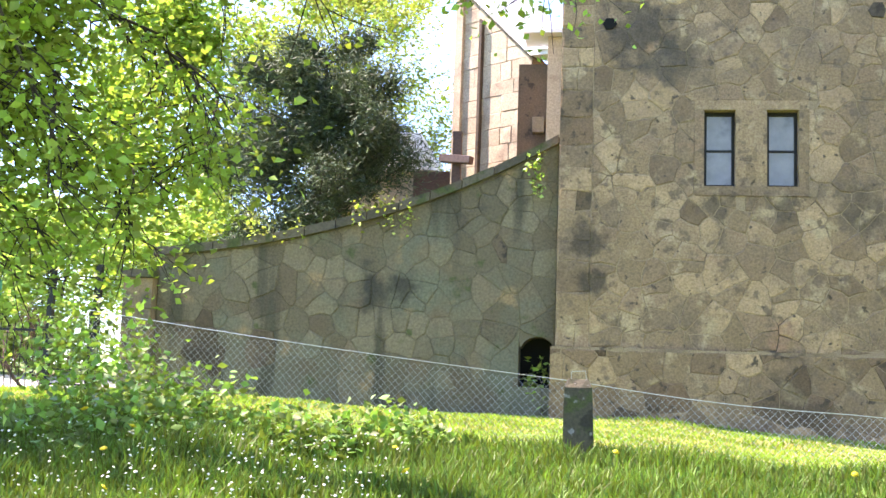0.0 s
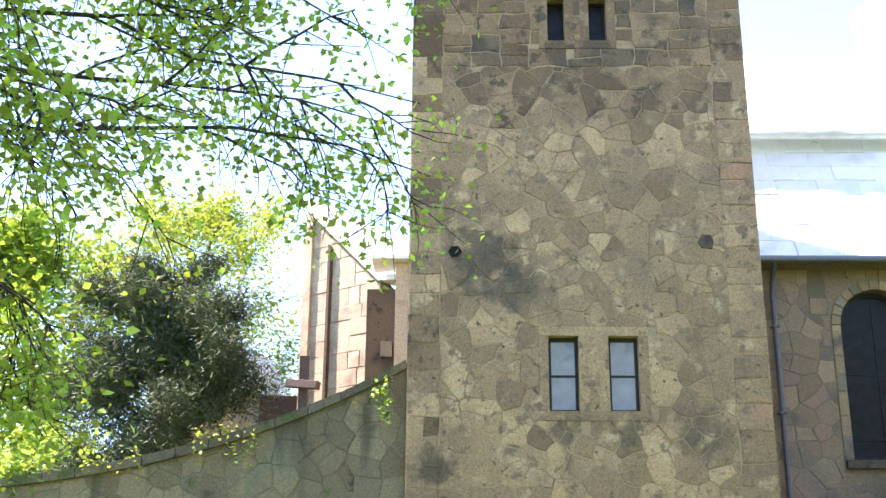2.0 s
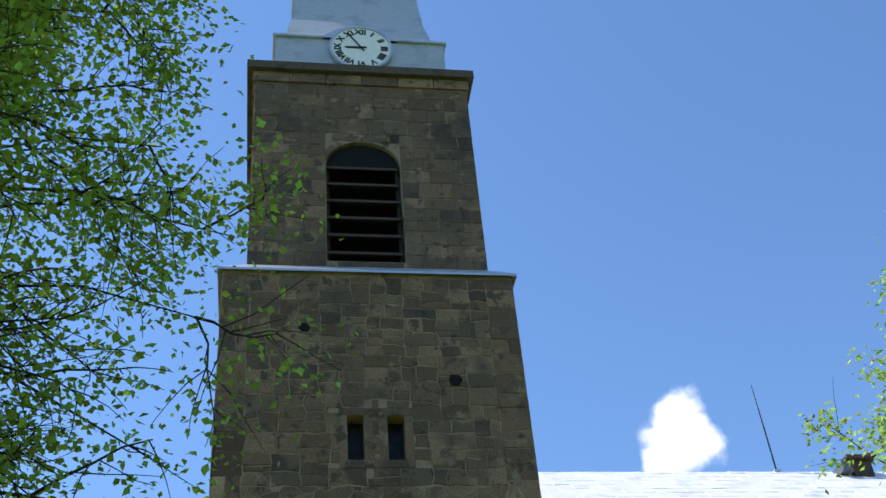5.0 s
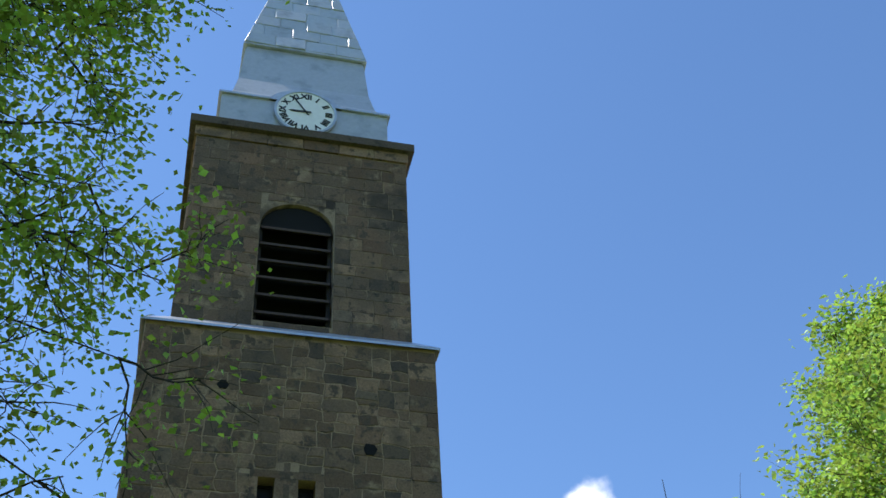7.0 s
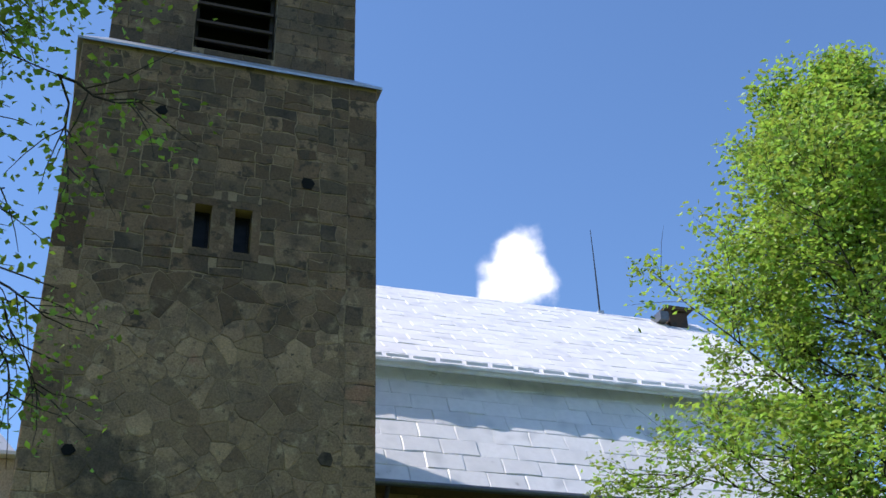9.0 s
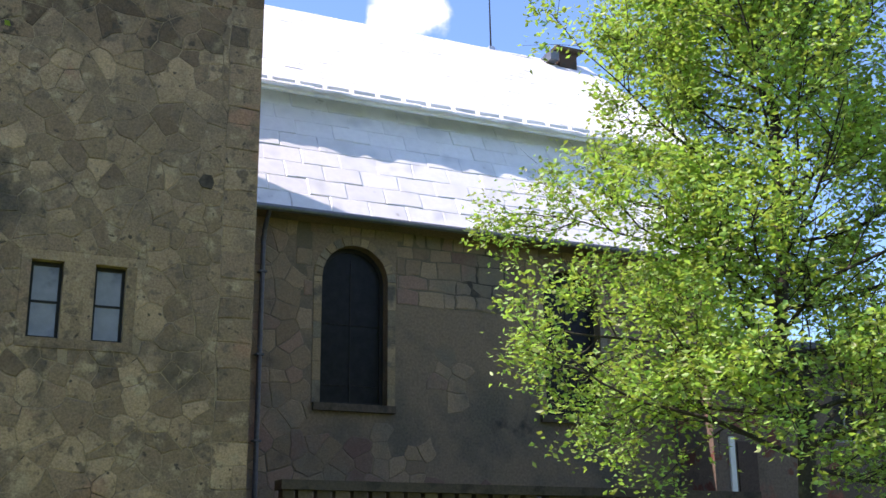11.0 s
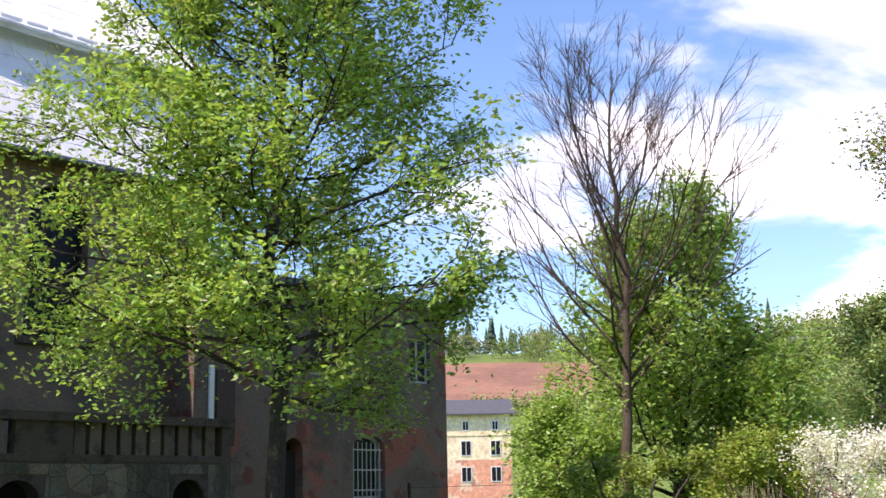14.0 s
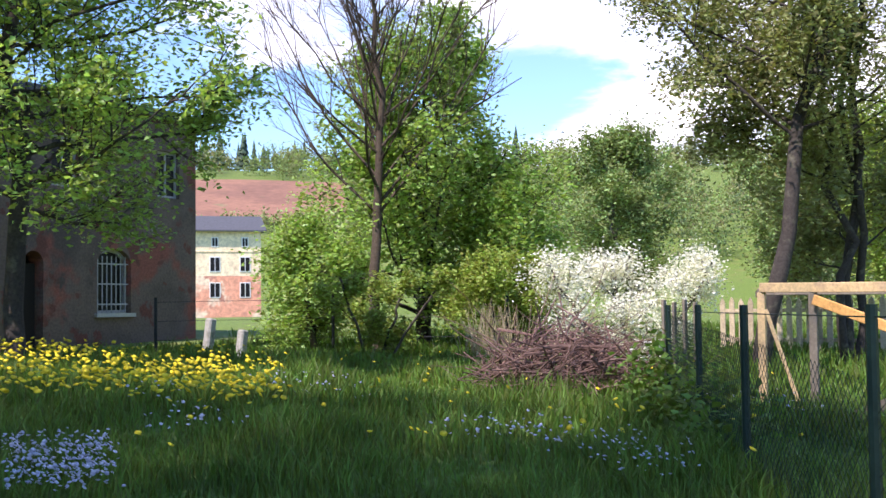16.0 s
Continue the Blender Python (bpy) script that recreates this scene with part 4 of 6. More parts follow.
wing_wall = part("wall", bm, mortar, wing, "sandstone lightened to show sunlight")
cells = []
for c in courses(0.0, LG, 4.5, 11.6, 0.42, 0.6, rng):
    c = clip(c, 0, 11.6, 0.95, 1)
    if len(c) >= 3 and area(c) > 0.01:
        cells.append(c)
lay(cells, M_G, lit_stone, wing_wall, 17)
bm = bmesh.new()
prism(bm, [(-0.18, 1.0), (0.06, 1.0), (0.06, 11.9), (-0.18, 12.05)], -0.7, 0.1, M_G)
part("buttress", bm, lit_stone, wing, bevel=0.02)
bm = bmesh.new()
prism(bm, [(0.62, 3.0), (0.70, 3.0), (0.70, 10.7), (0.62, 10.8)], 0.0, 0.12, M_G)
part("rib", bm, dark_stone, wing)
bm = bmesh.new()
prism(bm, [(-0.25, 11.95), (2.22, 9.6), (2.9, 9.5), (2.9, 9.62), (2.26, 9.74), (-0.1, 12.15)], -3.0, 0.12, M_G)
part("roof", bm, sheet, wing, "white sheet-metal roof slope")
# The recess's shade is put into the colour by the dark stone material
part("recess_wall", boxes((-2.2, -1.5, 25.35, 25.6, 1.0, 9.3)), sooty, wing, "recessed stonework darkened for shade")
part("buttress_cap", boxes((-1.86, -1.6, 25.2, 25.345, 7.7, 8.05)), cut_stone, wing, bevel=0.03)
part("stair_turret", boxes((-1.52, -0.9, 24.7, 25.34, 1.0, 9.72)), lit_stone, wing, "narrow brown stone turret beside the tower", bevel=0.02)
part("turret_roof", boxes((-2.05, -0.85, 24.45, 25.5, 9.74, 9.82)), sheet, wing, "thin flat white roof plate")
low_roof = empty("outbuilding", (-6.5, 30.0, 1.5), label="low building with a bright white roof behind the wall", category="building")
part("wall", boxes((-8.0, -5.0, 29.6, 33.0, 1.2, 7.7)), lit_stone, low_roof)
bm = bmesh.new()
prism(bm, [(-8.2, 7.7), (-4.7, 7.7), (-4.7, 7.8), (-5.1, 8.7), (-8.2, 8.7)], -3.6, 0.2, facing((0, 29.6, 0), (1, 0, 0), (0, -1, 0)))
part("roof", bm, sheet, low_roof)
part("eaves_block", boxes((-5.2, -4.2, 29.2, 29.6, 6.6, 7.62)), brick_mat, low_roof)
cross = empty("wooden_cross", (-3.08, 22.0, 1.4), label="plain dark brown wooden cross behind the wall", category="cross")
part("upright", boxes((-3.16, -2.99, 21.93, 22.07, 1.5, 6.92)), cross_wood, cross, bevel=0.012)
bm = boxes((-0.36, 0.36, -0.075, 0.075, -0.075, 0.075))
bmesh.ops.transform(bm, matrix=Matrix.Translation((-3.07, 21.85, 6.34)) @ Matrix.Rotation(radians(9), 4, "Y") @ Matrix.Rotation(radians(-25), 4, "Z"), verts=bm.verts)
part("crossbeam", bm, cross_wood, cross, bevel=0.01)

# ---- nave ----
NY, NX0, NX1 = 23.5, TX1, 18.4
nave = empty("church_nave", (12.0, 28.0, 1.3), label="long stone church nave under a bright white metal roof", category="church")
N_HOLES = [(7.80, 9.35, 5.19, 8.76, 0.78), (13.35, 14.9, 5.19, 8.76, 0.78)]
M_N = facing((0, NY, 0), (1, 0, 0), (0, -1, 0))
nave_wall = part("wall", panel(NX0, NX1, 0.6, 9.35, -0.7, 0, N_HOLES, M_N), nave_render, nave, "patchy stone and worn render wall")
part("end_wall", boxes((NX1 - 0.7, NX1, NY + 0.7, 38.5, 0.6, 9.35)), nave_render, nave)
part("end_wall", boxes((NX0, NX0 + 0.7, NY + 0.7, 38.5, 0.6, 9.35)), nave_render, nave)
rub = [c for c in rubble(NX0 + 0.9, NX1, 3.0, 9.2, 0.36, rng, gap=0.009) if c[0][0] < 7.75 or noise.noise((c[0][0] * 0.5, c[0][1] * 0.5, 5)) > 0.22 or c[0][1] < 4.6 and c[0][0] < 10.5]
top_course = courses(NX0 + 0.9, NX1, 7.5, 9.25, 0.36, 0.46, rng, gap=0.015)
rub = [c for c in rub if max(p[1] for p in c) < 7.5 or c[0][0] < 7.2]
top_course = [c for c in top_course if c[0][0] >= 7.2]
for a, b, z0 in ((7.2, 7.56, 7.5), (9.59, 13.11, 7.5), (15.14, 18.38, 7.5), (7.56, 9.59, 9.0), (13.11, 15.14, 9.0)):
    part("joint_bed", boxes((a, b, NY - 0.005, NY + 0.02, z0, 9.25)), wall_mortar, nave)
A_HOLES = [(h[0] - 0.22, h[1] + 0.22, h[2] - 0.2, h[3] + 0.22) for h in N_HOLES]
lay(without(worn(rub + top_course, 0.05, (NX0 + 0.9, NX1, 3.0, 9.25)), A_HOLES), M_N, nave_stone, nave_wall, 18)
for x0, x1, z0, z1, rise in N_HOLES:
    c, r, zs = (x0 + x1) / 2, (x1 - x0) / 2, z1 - rise
    win = part("arched_window", panel(x0 + 0.002, x1 - 0.002, z0 + 0.002, z1 - 0.002, -0.34, -0.26, [(x0 + 0.09, x1 - 0.09, z0 + 0.09, z1 - 0.09, rise - 0.09)], M_N), frame_wood, nave, "tall round-headed dark window")
    bm = bmesh.new()
    prism(bm, arch_outline(x0 + 0.05, x1 - 0.05, z0 + 0.05, z1 - 0.05, rise - 0.05), -0.315, -0.30, M_N)
    part("pane", bm, dark_glass, win)
    for k in range(1, 2):
        part("glazing_bar", boxes((x0 + (x1 - x0) * k / 2 - 0.012, x0 + (x1 - x0) * k / 2 + 0.012, NY + 0.28, NY + 0.30, z0 + 0.09, z1 - 0.3)), frame_wood, win)
    for k in range(1, 7, 3):
        part("glazing_bar", boxes((x0 + 0.09, x1 - 0.09, NY + 0.282, NY + 0.298, z0 + k * 0.45, z0 + k * 0.45 + 0.016)), frame_wood, win)
    part("sill", boxes((x0 - 0.17, x1 + 0.17, NY - 0.12, NY + 0.3, z0 - 0.16, z0)), dark_stone, nave, "dark projecting stone sill", bevel=0.015)
    for k in range(13):
        a, b = math.pi * k / 13 + 0.02, math.pi * (k + 1) / 13 - 0.02
        bm = bmesh.new()
        prism(bm, [(c + (r + o) * math.cos(t), zs + (rise + o) * math.sin(t)) for o, t in ((0.0, a), (0.19, a), (0.19, b), (0.0, b))], -0.05, 0.02 + rng.uniform(0, 0.01), M_N)
        bmesh.ops.recalc_face_normals(bm, faces=bm.faces)
        part("arch_stone", bm, cut_stone, nave)
    z = z0
    while z < zs - 0.05:
        h = min(rng.uniform(0.35, 0.55), zs - z)
        for s in (x0 - 0.19, x1):
            part("jamb_stone", boxes((s + 0.003, s + 0.187, NY - 0.02, NY + 0.05, z + 0.006, z + h - 0.006)), cut_stone, nave, bevel=0.006)
        z += h
# lower, steep roof and the overhanging upper roof
L0, L1 = Vector((0, 23.05, 9.30)), Vector((0, 25.15, 12.94))
U0, U1 = Vector((0, 24.40, 12.81)), Vector((0, 31.0, 18.3))


def slope(x0, x1, p, q, th, mat, name, label=""):
    bm = bmesh.new()
    n = (q - p).cross(Vector((1, 0, 0))).normalized()
    if n.z < 0:
        n = -n
    vs = [[bm.verts.new(Vector((x, a.y, a.z)) - n * d) for x, a in ((x0, p), (x1, p), (x1, q), (x0, q))] for d in (0, th)]
    bm.faces.new(vs[0])
    bm.faces.new(vs[1][::-1])
    for i in range(4):
        bm.faces.new((vs[0][i], vs[1][i], vs[1][(i + 1) % 4], vs[0][(i + 1) % 4]))
    bmesh.ops.recalc_face_normals(bm, faces=bm.faces)
    return part(name, bm, mat, nave, label), facing((0, p.y, p.z), (1, 0, 0), (0, -1, 0)) @ Matrix.Rotation(-math.atan2(q.y - p.y, q.z - p.z), 4, "X"), (q - p).length


RX0, RX1 = TX1 + 0.02, 19.6
lower, M_L, LEN_L = slope(RX0, RX1, L0, L1, 0.12, sheet, "lower_roof", "white metal sheet roof slope with lapped seams")
upper, M_U, LEN_U = slope(RX0, RX1, U0, U1, 0.12, sheet, "upper_roof", "brilliant white metal roof slope")
slope(RX0, RX1, Vector((0, 37.4, 12.95)), U1 + Vector((0, 0.02, 0)), 0.12, sheet, "back_roof")
slope(RX0, RX1, Vector((0, 39.0, 9.3)), Vector((0, 37.0, 12.9)), 0.12, sheet, "back_roof")
# Wavy strip added so the eave's shadow on the lower roof gets a wavy edge
bm = bmesh.new()
n = 90
rows2 = [[bm.verts.new((RX0 + (RX1 - RX0) * k / n, U0.y - 0.02 - 0.2 * abs(noise.noise((k * 0.17, 0, 2.0))) + dy, U0.z - 0.03 - dz)) for k in range(n + 1)] for dy, dz in ((0.0, 0.0), (0.16, -0.02), (0.16, 0.07), (0.0, 0.05))]
for a, b in zip(rows2, rows2[1:] + rows2[:1]):
    for k in range(n):
        bm.faces.new((a[k], a[k + 1], b[k + 1], b[k]))
bmesh.ops.recalc_face_normals(bm, faces=bm.faces)
part("drip_edge", bm, sheet, nave, "drip edge of the upper roof, made wavy to shape its shadow")
part("fascia", boxes((RX0, RX1, U0.y + 0.05, U0.y + 0.13, U0.z - 0.16, U0.z - 0.02)), sheet, nave)


def sheets(x0, x1, length, w, h):
    out, j, v = [], 0, 0.0
    while v < length - 0.1:
        u = x0 - (w / 2 if j % 2 else 0)
        while u < x1:
            a, b = max(x0, u), min(x1, u + w)
            if b - a > 0.1:
                out.append([(a + 0.008, v + 0.012), (b - 0.008, v + 0.012 + rng.uniform(-0.01, 0.01)), (b - 0.008, min(v + h, length) - 0.002), (a + 0.008, min(v + h, length) - 0.002)])
            u += w
        v += h
        j += 1
    return out


lay(worn(sheets(RX0, RX1, LEN_L, 0.92, 0.52), 0.018, (RX0, RX1, 0, LEN_L)), M_L, sheet, lower, 19, name="roof_sheet", proud=0.024)
lay(sheets(RX0, RX1, LEN_U, 0.92, 0.52), M_U, sheet, upper, 20, name="roof_sheet", proud=0.012)
for k in range(21):
    x = RX0 + 0.35 + k * 0.68
    if x + 0.6 < RX1:
        bm = boxes((x, x + 0.56, U0.y + 0.10, U0.y + 0.13, U0.z + 0.10, U0.z + 0.18), (x + 0.04, x + 0.07, U0.y + 0.12, U0.y + 0.22, U0.z + 0.08, U0.z + 0.12), (x + 0.49, x + 0.52, U0.y + 0.12, U0.y + 0.22, U0.z + 0.08, U0.z + 0.12))
        part("snow_guard", bm, sheet, nave)
bm = tube(bmesh.new(), [(RX0, 22.93, 9.24), (RX1, 22.93, 9.24)], 0.075, 10)
part("gutter", bm, gutter_mat, nave, "dark zinc eaves gutter")
part("soffit", boxes((RX0, RX1, 23.0, NY, 9.18, 9.24)), nave_render, nave)
pipe = tube(bmesh.new(), [(6.42, 22.98, 9.2), (6.42, 23.3, 8.85), (6.42, 23.38, 8.6), (6.42, 23.38, 1.2)], 0.055, 10)
part("downpipe", pipe, pipe_mat, nave, "dark steel downpipe")
pipe = tube(bmesh.new(), [(16.95, 22.98, 9.2), (16.95, 23.3, 8.85), (16.95, 23.38, 8.6), (16.95, 23.38, 1.2)], 0.06, 10)
part("downpipe", pipe, pipe_mat, nave, "dark steel downpipe")
for k in range(4):
    part("pipe_clip", boxes((6.34, 6.50, 23.3, 23.5, 2.5 + 1.8 * k, 2.54 + 1.8 * k)), pipe_mat, nave)
chim = empty("roof_chimney", (18.5, 30.6, 18.0), label="short brown brick chimney with a flat cap on the ridge", category="chimney")
part("shaft", boxes((18.2, 18.85, 30.4, 30.95, 17.4, 18.36)), brick_mat, chim, bevel=0.01)
part("cap", boxes((18.02, 19.03, 30.25, 31.1, 18.43, 18.52)), dark_stone, chim, bevel=0.01)
for x in (18.22, 18.75):
    part("cap_leg", boxes((x, x + 0.08, 30.42, 30.9, 18.36, 18.43)), brick_mat, chim)
part("collar", boxes((17.75, 18.05, 30.2, 30.9, 17.95, 18.25)), gutter_mat, chim)
rod = empty("lightning_rod", (15.95, 31.0, 18.25), label="thin dark lightning rod on the roof ridge", category="rod")
part("rod", tube(bmesh.new(), [(15.95, 31.0, 18.25), (15.93, 31.0, 20.0), (15.9, 31.0, 21.5)], [0.03, 0.022, 0.01], 6), dark_steel, rod)
part("foot", boxes((15.85, 16.05, 30.9, 31.1, 18.22, 18.36)), flash, rod)

# ---- terrace with balustrade ----
terrace = empty("terrace", (11.5, 21.5, 0.9), label="shaded stone terrace with blind arches below a balustrade", category="terrace")
BY, BX0, BX1 = 20.0, 6.0, 16.4
T_ARCH = [(7.2, 8.1, 0.6, 2.0, 0.4), (11.0, 11.9, 0.6, 2.0, 0.4), (14.9, 15.7, 0.6, 2.0, 0.4)]
M_TR = facing((0, BY, 0), (1, 0, 0), (0, -1, 0))
terrace_wall = part("retaining_wall", panel(BX0, BX1, 0.3, 2.35, -0.45, 0, T_ARCH, M_TR), dark_stone, terrace)
lay(without(rubble(BX0, BX1, 0.8, 2.3, 0.32, rng), T_ARCH, 0.1), M_TR, wall_stone, terrace_wall, 21, limit=160)
part("paving", boxes((BX0, BX1, BY + 0.45, NY, 2.1, 2.3)), dark_stone, terrace)
# Each terrace arch gets its inner shade as a black sheet
for a in T_ARCH:
    part("arch_backing", boxes((a[0] - 0.1, a[1] + 0.1, BY + 0.46, BY + 0.5, 0.4, 2.09)), shade_black, terrace)
part("base_rail", boxes((BX0, BX1, BY - 0.02, BY + 0.3, 2.35, 2.48)), dark_stone, terrace, bevel=0.02)
part("handrail", boxes((BX0 - 0.05, BX1 + 0.05, BY - 0.08, BY + 0.36, 3.10, 3.27)), dark_stone, terrace, "heavy dark stone handrail", bevel=0.04)
PIERS = [(6.0, 6.2), (11.35, 12.55), (16.15, 16.4)]
for a, b in PIERS:
    part("pier", boxes((a, b, BY, BY + 0.28, 2.48, 3.10)), dark_stone, terrace, bevel=0.01)
bal_me = None
x = 6.42
while x < 16.1:
    if not any(a - 0.1 < x < b + 0.1 for a, b in PIERS):
        if bal_me is None:
            ob = part("baluster", boxes((-0.125, 0.125, -0.1, 0.1, 0.0, 0.62)), baluster_stone, terrace, bevel=0.03)
            bal_me = ob.data
        else:
            ob = mesh_part("baluster", bal_me, terrace)
        ob.location = (x, BY + 0.14, 2.48)
    x += 0.35
ramp_rail = empty("handrail", (6.0, 18.2, 1.2), label="thin pale metal handrail beside the tower", category="railing")
part("top_bar", tube(bmesh.new(), [(5.3, 18.4, 2.72), (6.65, 18.4, 2.70), (6.8, 18.38, 2.66), (8.6, 17.6, 1.75)], 0.022, 8), rail_mat, ramp_rail)
for x, y, z in ((5.35, 18.4, 2.7), (6.6, 18.4, 2.69), (8.5, 17.64, 1.79)):
    part("post", tube(bmesh.new(), [(x, y, ground_z(x, y) - 0.1), (x, y, z)], 0.02, 8), rail_mat, ramp_rail)

# ---- annex ----
annex = empty("annex_building", (21.0, 25.0, 0.7), label="derelict two-storey annex with peeling red and grey plaster", category="building")
AX0, AX1, AY = 16.9, 26.0, 22.0
AN_H = [(22.14, 23.38, 1.50, 3.20, 0.4), (19.72, 20.36, 0.6, 3.05, 0.33), (24.4, 25.3, 4.7, 6.0, 0), (20.6, 21.5, 4.7, 6.0, 0)]
M_A = facing((0, AY, 0), (1, 0, 0), (0, -1, 0))
part("wall", panel(AX0, AX1, 0.2, 6.9, -0.5, 0, AN_H, M_A), plaster, annex, "peeling grey plaster over red brick")
part("end_wall", boxes((AX1 - 0.5, AX1, AY + 0.5, AY + 7, 0.2, 6.9)), plaster, annex)
part("end_wall", boxes((AX0, AX0 + 0.5, AY + 0.5, AY + 7, 0.2, 6.9)), plaster, annex)
part("back_wall", boxes((AX0, AX1, AY + 6.5, AY + 7, 0.2, 6.9)), plaster, annex)
part("roof", boxes((AX0 - 0.2, AX1 + 0.25, AY - 0.3, AY + 7.3, 6.9, 7.08)), slate, annex, "flat dark roof edge", bevel=0.02)
win = part("arched_window", panel(22.14, 23.38, 1.50, 3.20, -0.25, -0.18, [(22.22, 23.30, 1.58, 3.12, 0.36)], M_A), grey_iron, annex, "arched window with pale iron bars")
bm = bmesh.new()
prism(bm, arch_outline(22.18, 23.34, 1.54, 3.16, 0.38), -0.3, -0.26, M_A)
part("pane", bm, dark_glass, win)
for k in range(7):
    part("bar", tube(bmesh.new(), [(22.26 + k * 0.166, AY + 0.1, 1.52), (22.26 + k * 0.166, AY + 0.1, 3.0)], 0.016, 6), grey_iron, win)
for z in (1.72, 2.25, 2.78):
    part("bar", boxes((22.16, 23.36, AY + 0.09, AY + 0.11, z, z + 0.035)), grey_iron, win)
part("sill", boxes((22.05, 23.47, AY - 0.1, AY + 0.2, 1.40, 1.50)), grey_iron, annex, "pale sloping window sill", bevel=0.02)
part("door", boxes((19.72, 20.36, AY + 0.3, AY + 0.36, 0.6, 2.75)), dark_wood, annex, "dark recessed door")
for a in AN_H[2:]:
    w = part("window", panel(a[0], a[1], a[2], a[3], -0.2, -0.12, [(a[0] + 0.07, (a[0] + a[1]) / 2 - 0.03, a[2] + 0.07, a[3] - 0.07, 0), ((a[0] + a[1]) / 2 + 0.03, a[1] - 0.07, a[2] + 0.07, a[3] - 0.07, 0)], M_A), grey_iron, annex, "grey-framed upper window")
    part("pane", boxes((a[0] + 0.05, a[1] - 0.05, AY + 0.155, AY + 0.165, a[2] + 0.05, a[3] - 0.05)), dark_glass, w)
part("trim", boxes((17.32, 17.46, AY - 0.06, AY - 0.004, 2.4, 4.7)), white_paint, annex, "narrow white-painted trim")
part("shutter", boxes((17.55, 18.1, AY - 0.05, AY - 0.004, 2.8, 4.6)), cross_wood, annex, "brown wooden shutter")

# ---- trees ----


class Wood:
    """Collects branches as tapered tubes, and the points where leaves sit."""

    def __init__(self, seed):
        self.rng = random.Random(seed)
        self.V, self.F, self.tips = [], [], []

    def branch(self, pts, r0, r1, sides=5):
        o = len(self.V)
        n = len(pts)
        for i, p in enumerate(pts):
            d = (pts[min(i + 1, n - 1)] - pts[max(i - 1, 0)]).normalized()
            u = d.orthogonal().normalized()
            w = d.cross(u)
            r = r0 + (r1 - r0) * i / (n - 1)
            for k in range(sides):
                a = 2 * math.pi * k / sides
                self.V.append(p + u * (r * math.cos(a)) + w * (r * math.sin(a)))
        for i in range(n - 1):
            for k in range(sides):
                a, b = o + i * sides + k, o + i * sides + (k + 1) % sides
                self.F.append((a, b, b + sides, a + sides))

    def path(self, start, way, length, bend=0.25, lift=0.0, steps=6):
        pts, d = [start.copy()], way.normalized()
        for _ in range(steps):
            d = (d + Vector((self.rng.gauss(0, bend), self.rng.gauss(0, bend), self.rng.gauss(0, bend) + lift))).normalized()
            pts.append(pts[-1] + d * (length / steps))
        return pts

    def toward(self, start, end, sag=0.0, bend=0.06, steps=8):
        ln = (end - start).length
        pts = []
        for i in range(steps + 1):
            t = i / steps
            p = start.lerp(end, t)
            p.z += sag * 4 * t * (1 - t)
            if 0 < i < steps:
                p += Vector([self.rng.gauss(0, bend * ln * 0.2) for _ in range(3)])
            pts.append(p)
        return pts

    def spread(self, pts, r, level, length, count, angle=0.9, lift=0.05, droop=0.0, start=0.25, leafy=2):
        """Side branches along a path, down to the twigs."""
        for _ in range(count):
            t = self.rng.uniform(start, 1.0)
            k = min(int(t * (len(pts) - 1)), len(pts) - 2)
            p = pts[k].lerp(pts[k + 1], self.rng.random())
            d = (pts[k + 1] - pts[k]).normalized()
            side = Vector([self.rng.gauss(0, 1) for _ in range(3)])
            side = (side - d * side.dot(d)).normalized()
            way = d * math.cos(angle) + side * math.sin(angle)
            way.z += lift - droop
            ln = length * self.rng.uniform(0.55, 1.15) * (1.15 - 0.5 * t)
            sub = self.path(p, way, ln, 0.16, lift * 0.6 - droop * 0.5, 4 if level else 3)
            rr = max(0.0055, r * 0.5)
            self.branch(sub, rr, rr * 0.4, 4 if level else 3)
            if level:
                self.spread(sub, rr, level - 1, length * 0.55, max(3, int(count * 0.7)), angle, lift, droop, 0.2, leafy)
            if level < leafy:
                for q in sub[1:]:
                    self.tips.append(q)
                    self.tips.append(q.lerp(sub[0], 0.2) if level == 0 else q)

    def finish(self, name, parent, bark_, label="", split=0):
        """split: how many of the first faces are the trunk; the branches become a part of their own."""
        if split:
            me = np_mesh("branchwork", [tuple(v) for v in self.V], self.F[split:], bark_, True)
            tagged(mesh_part("branchwork", me, parent), kind="stuff")
            top = max(max(f_) for f_ in self.F[:split]) + 1
            return mesh_part(name, np_mesh(name, [tuple(v) for v in self.V[:top]], self.F[:split], bark_, True), parent, label)
        me = np_mesh(name, [tuple(v) for v in self.V], self.F, bark_, True)
        return mesh_part(name, me, parent, label)


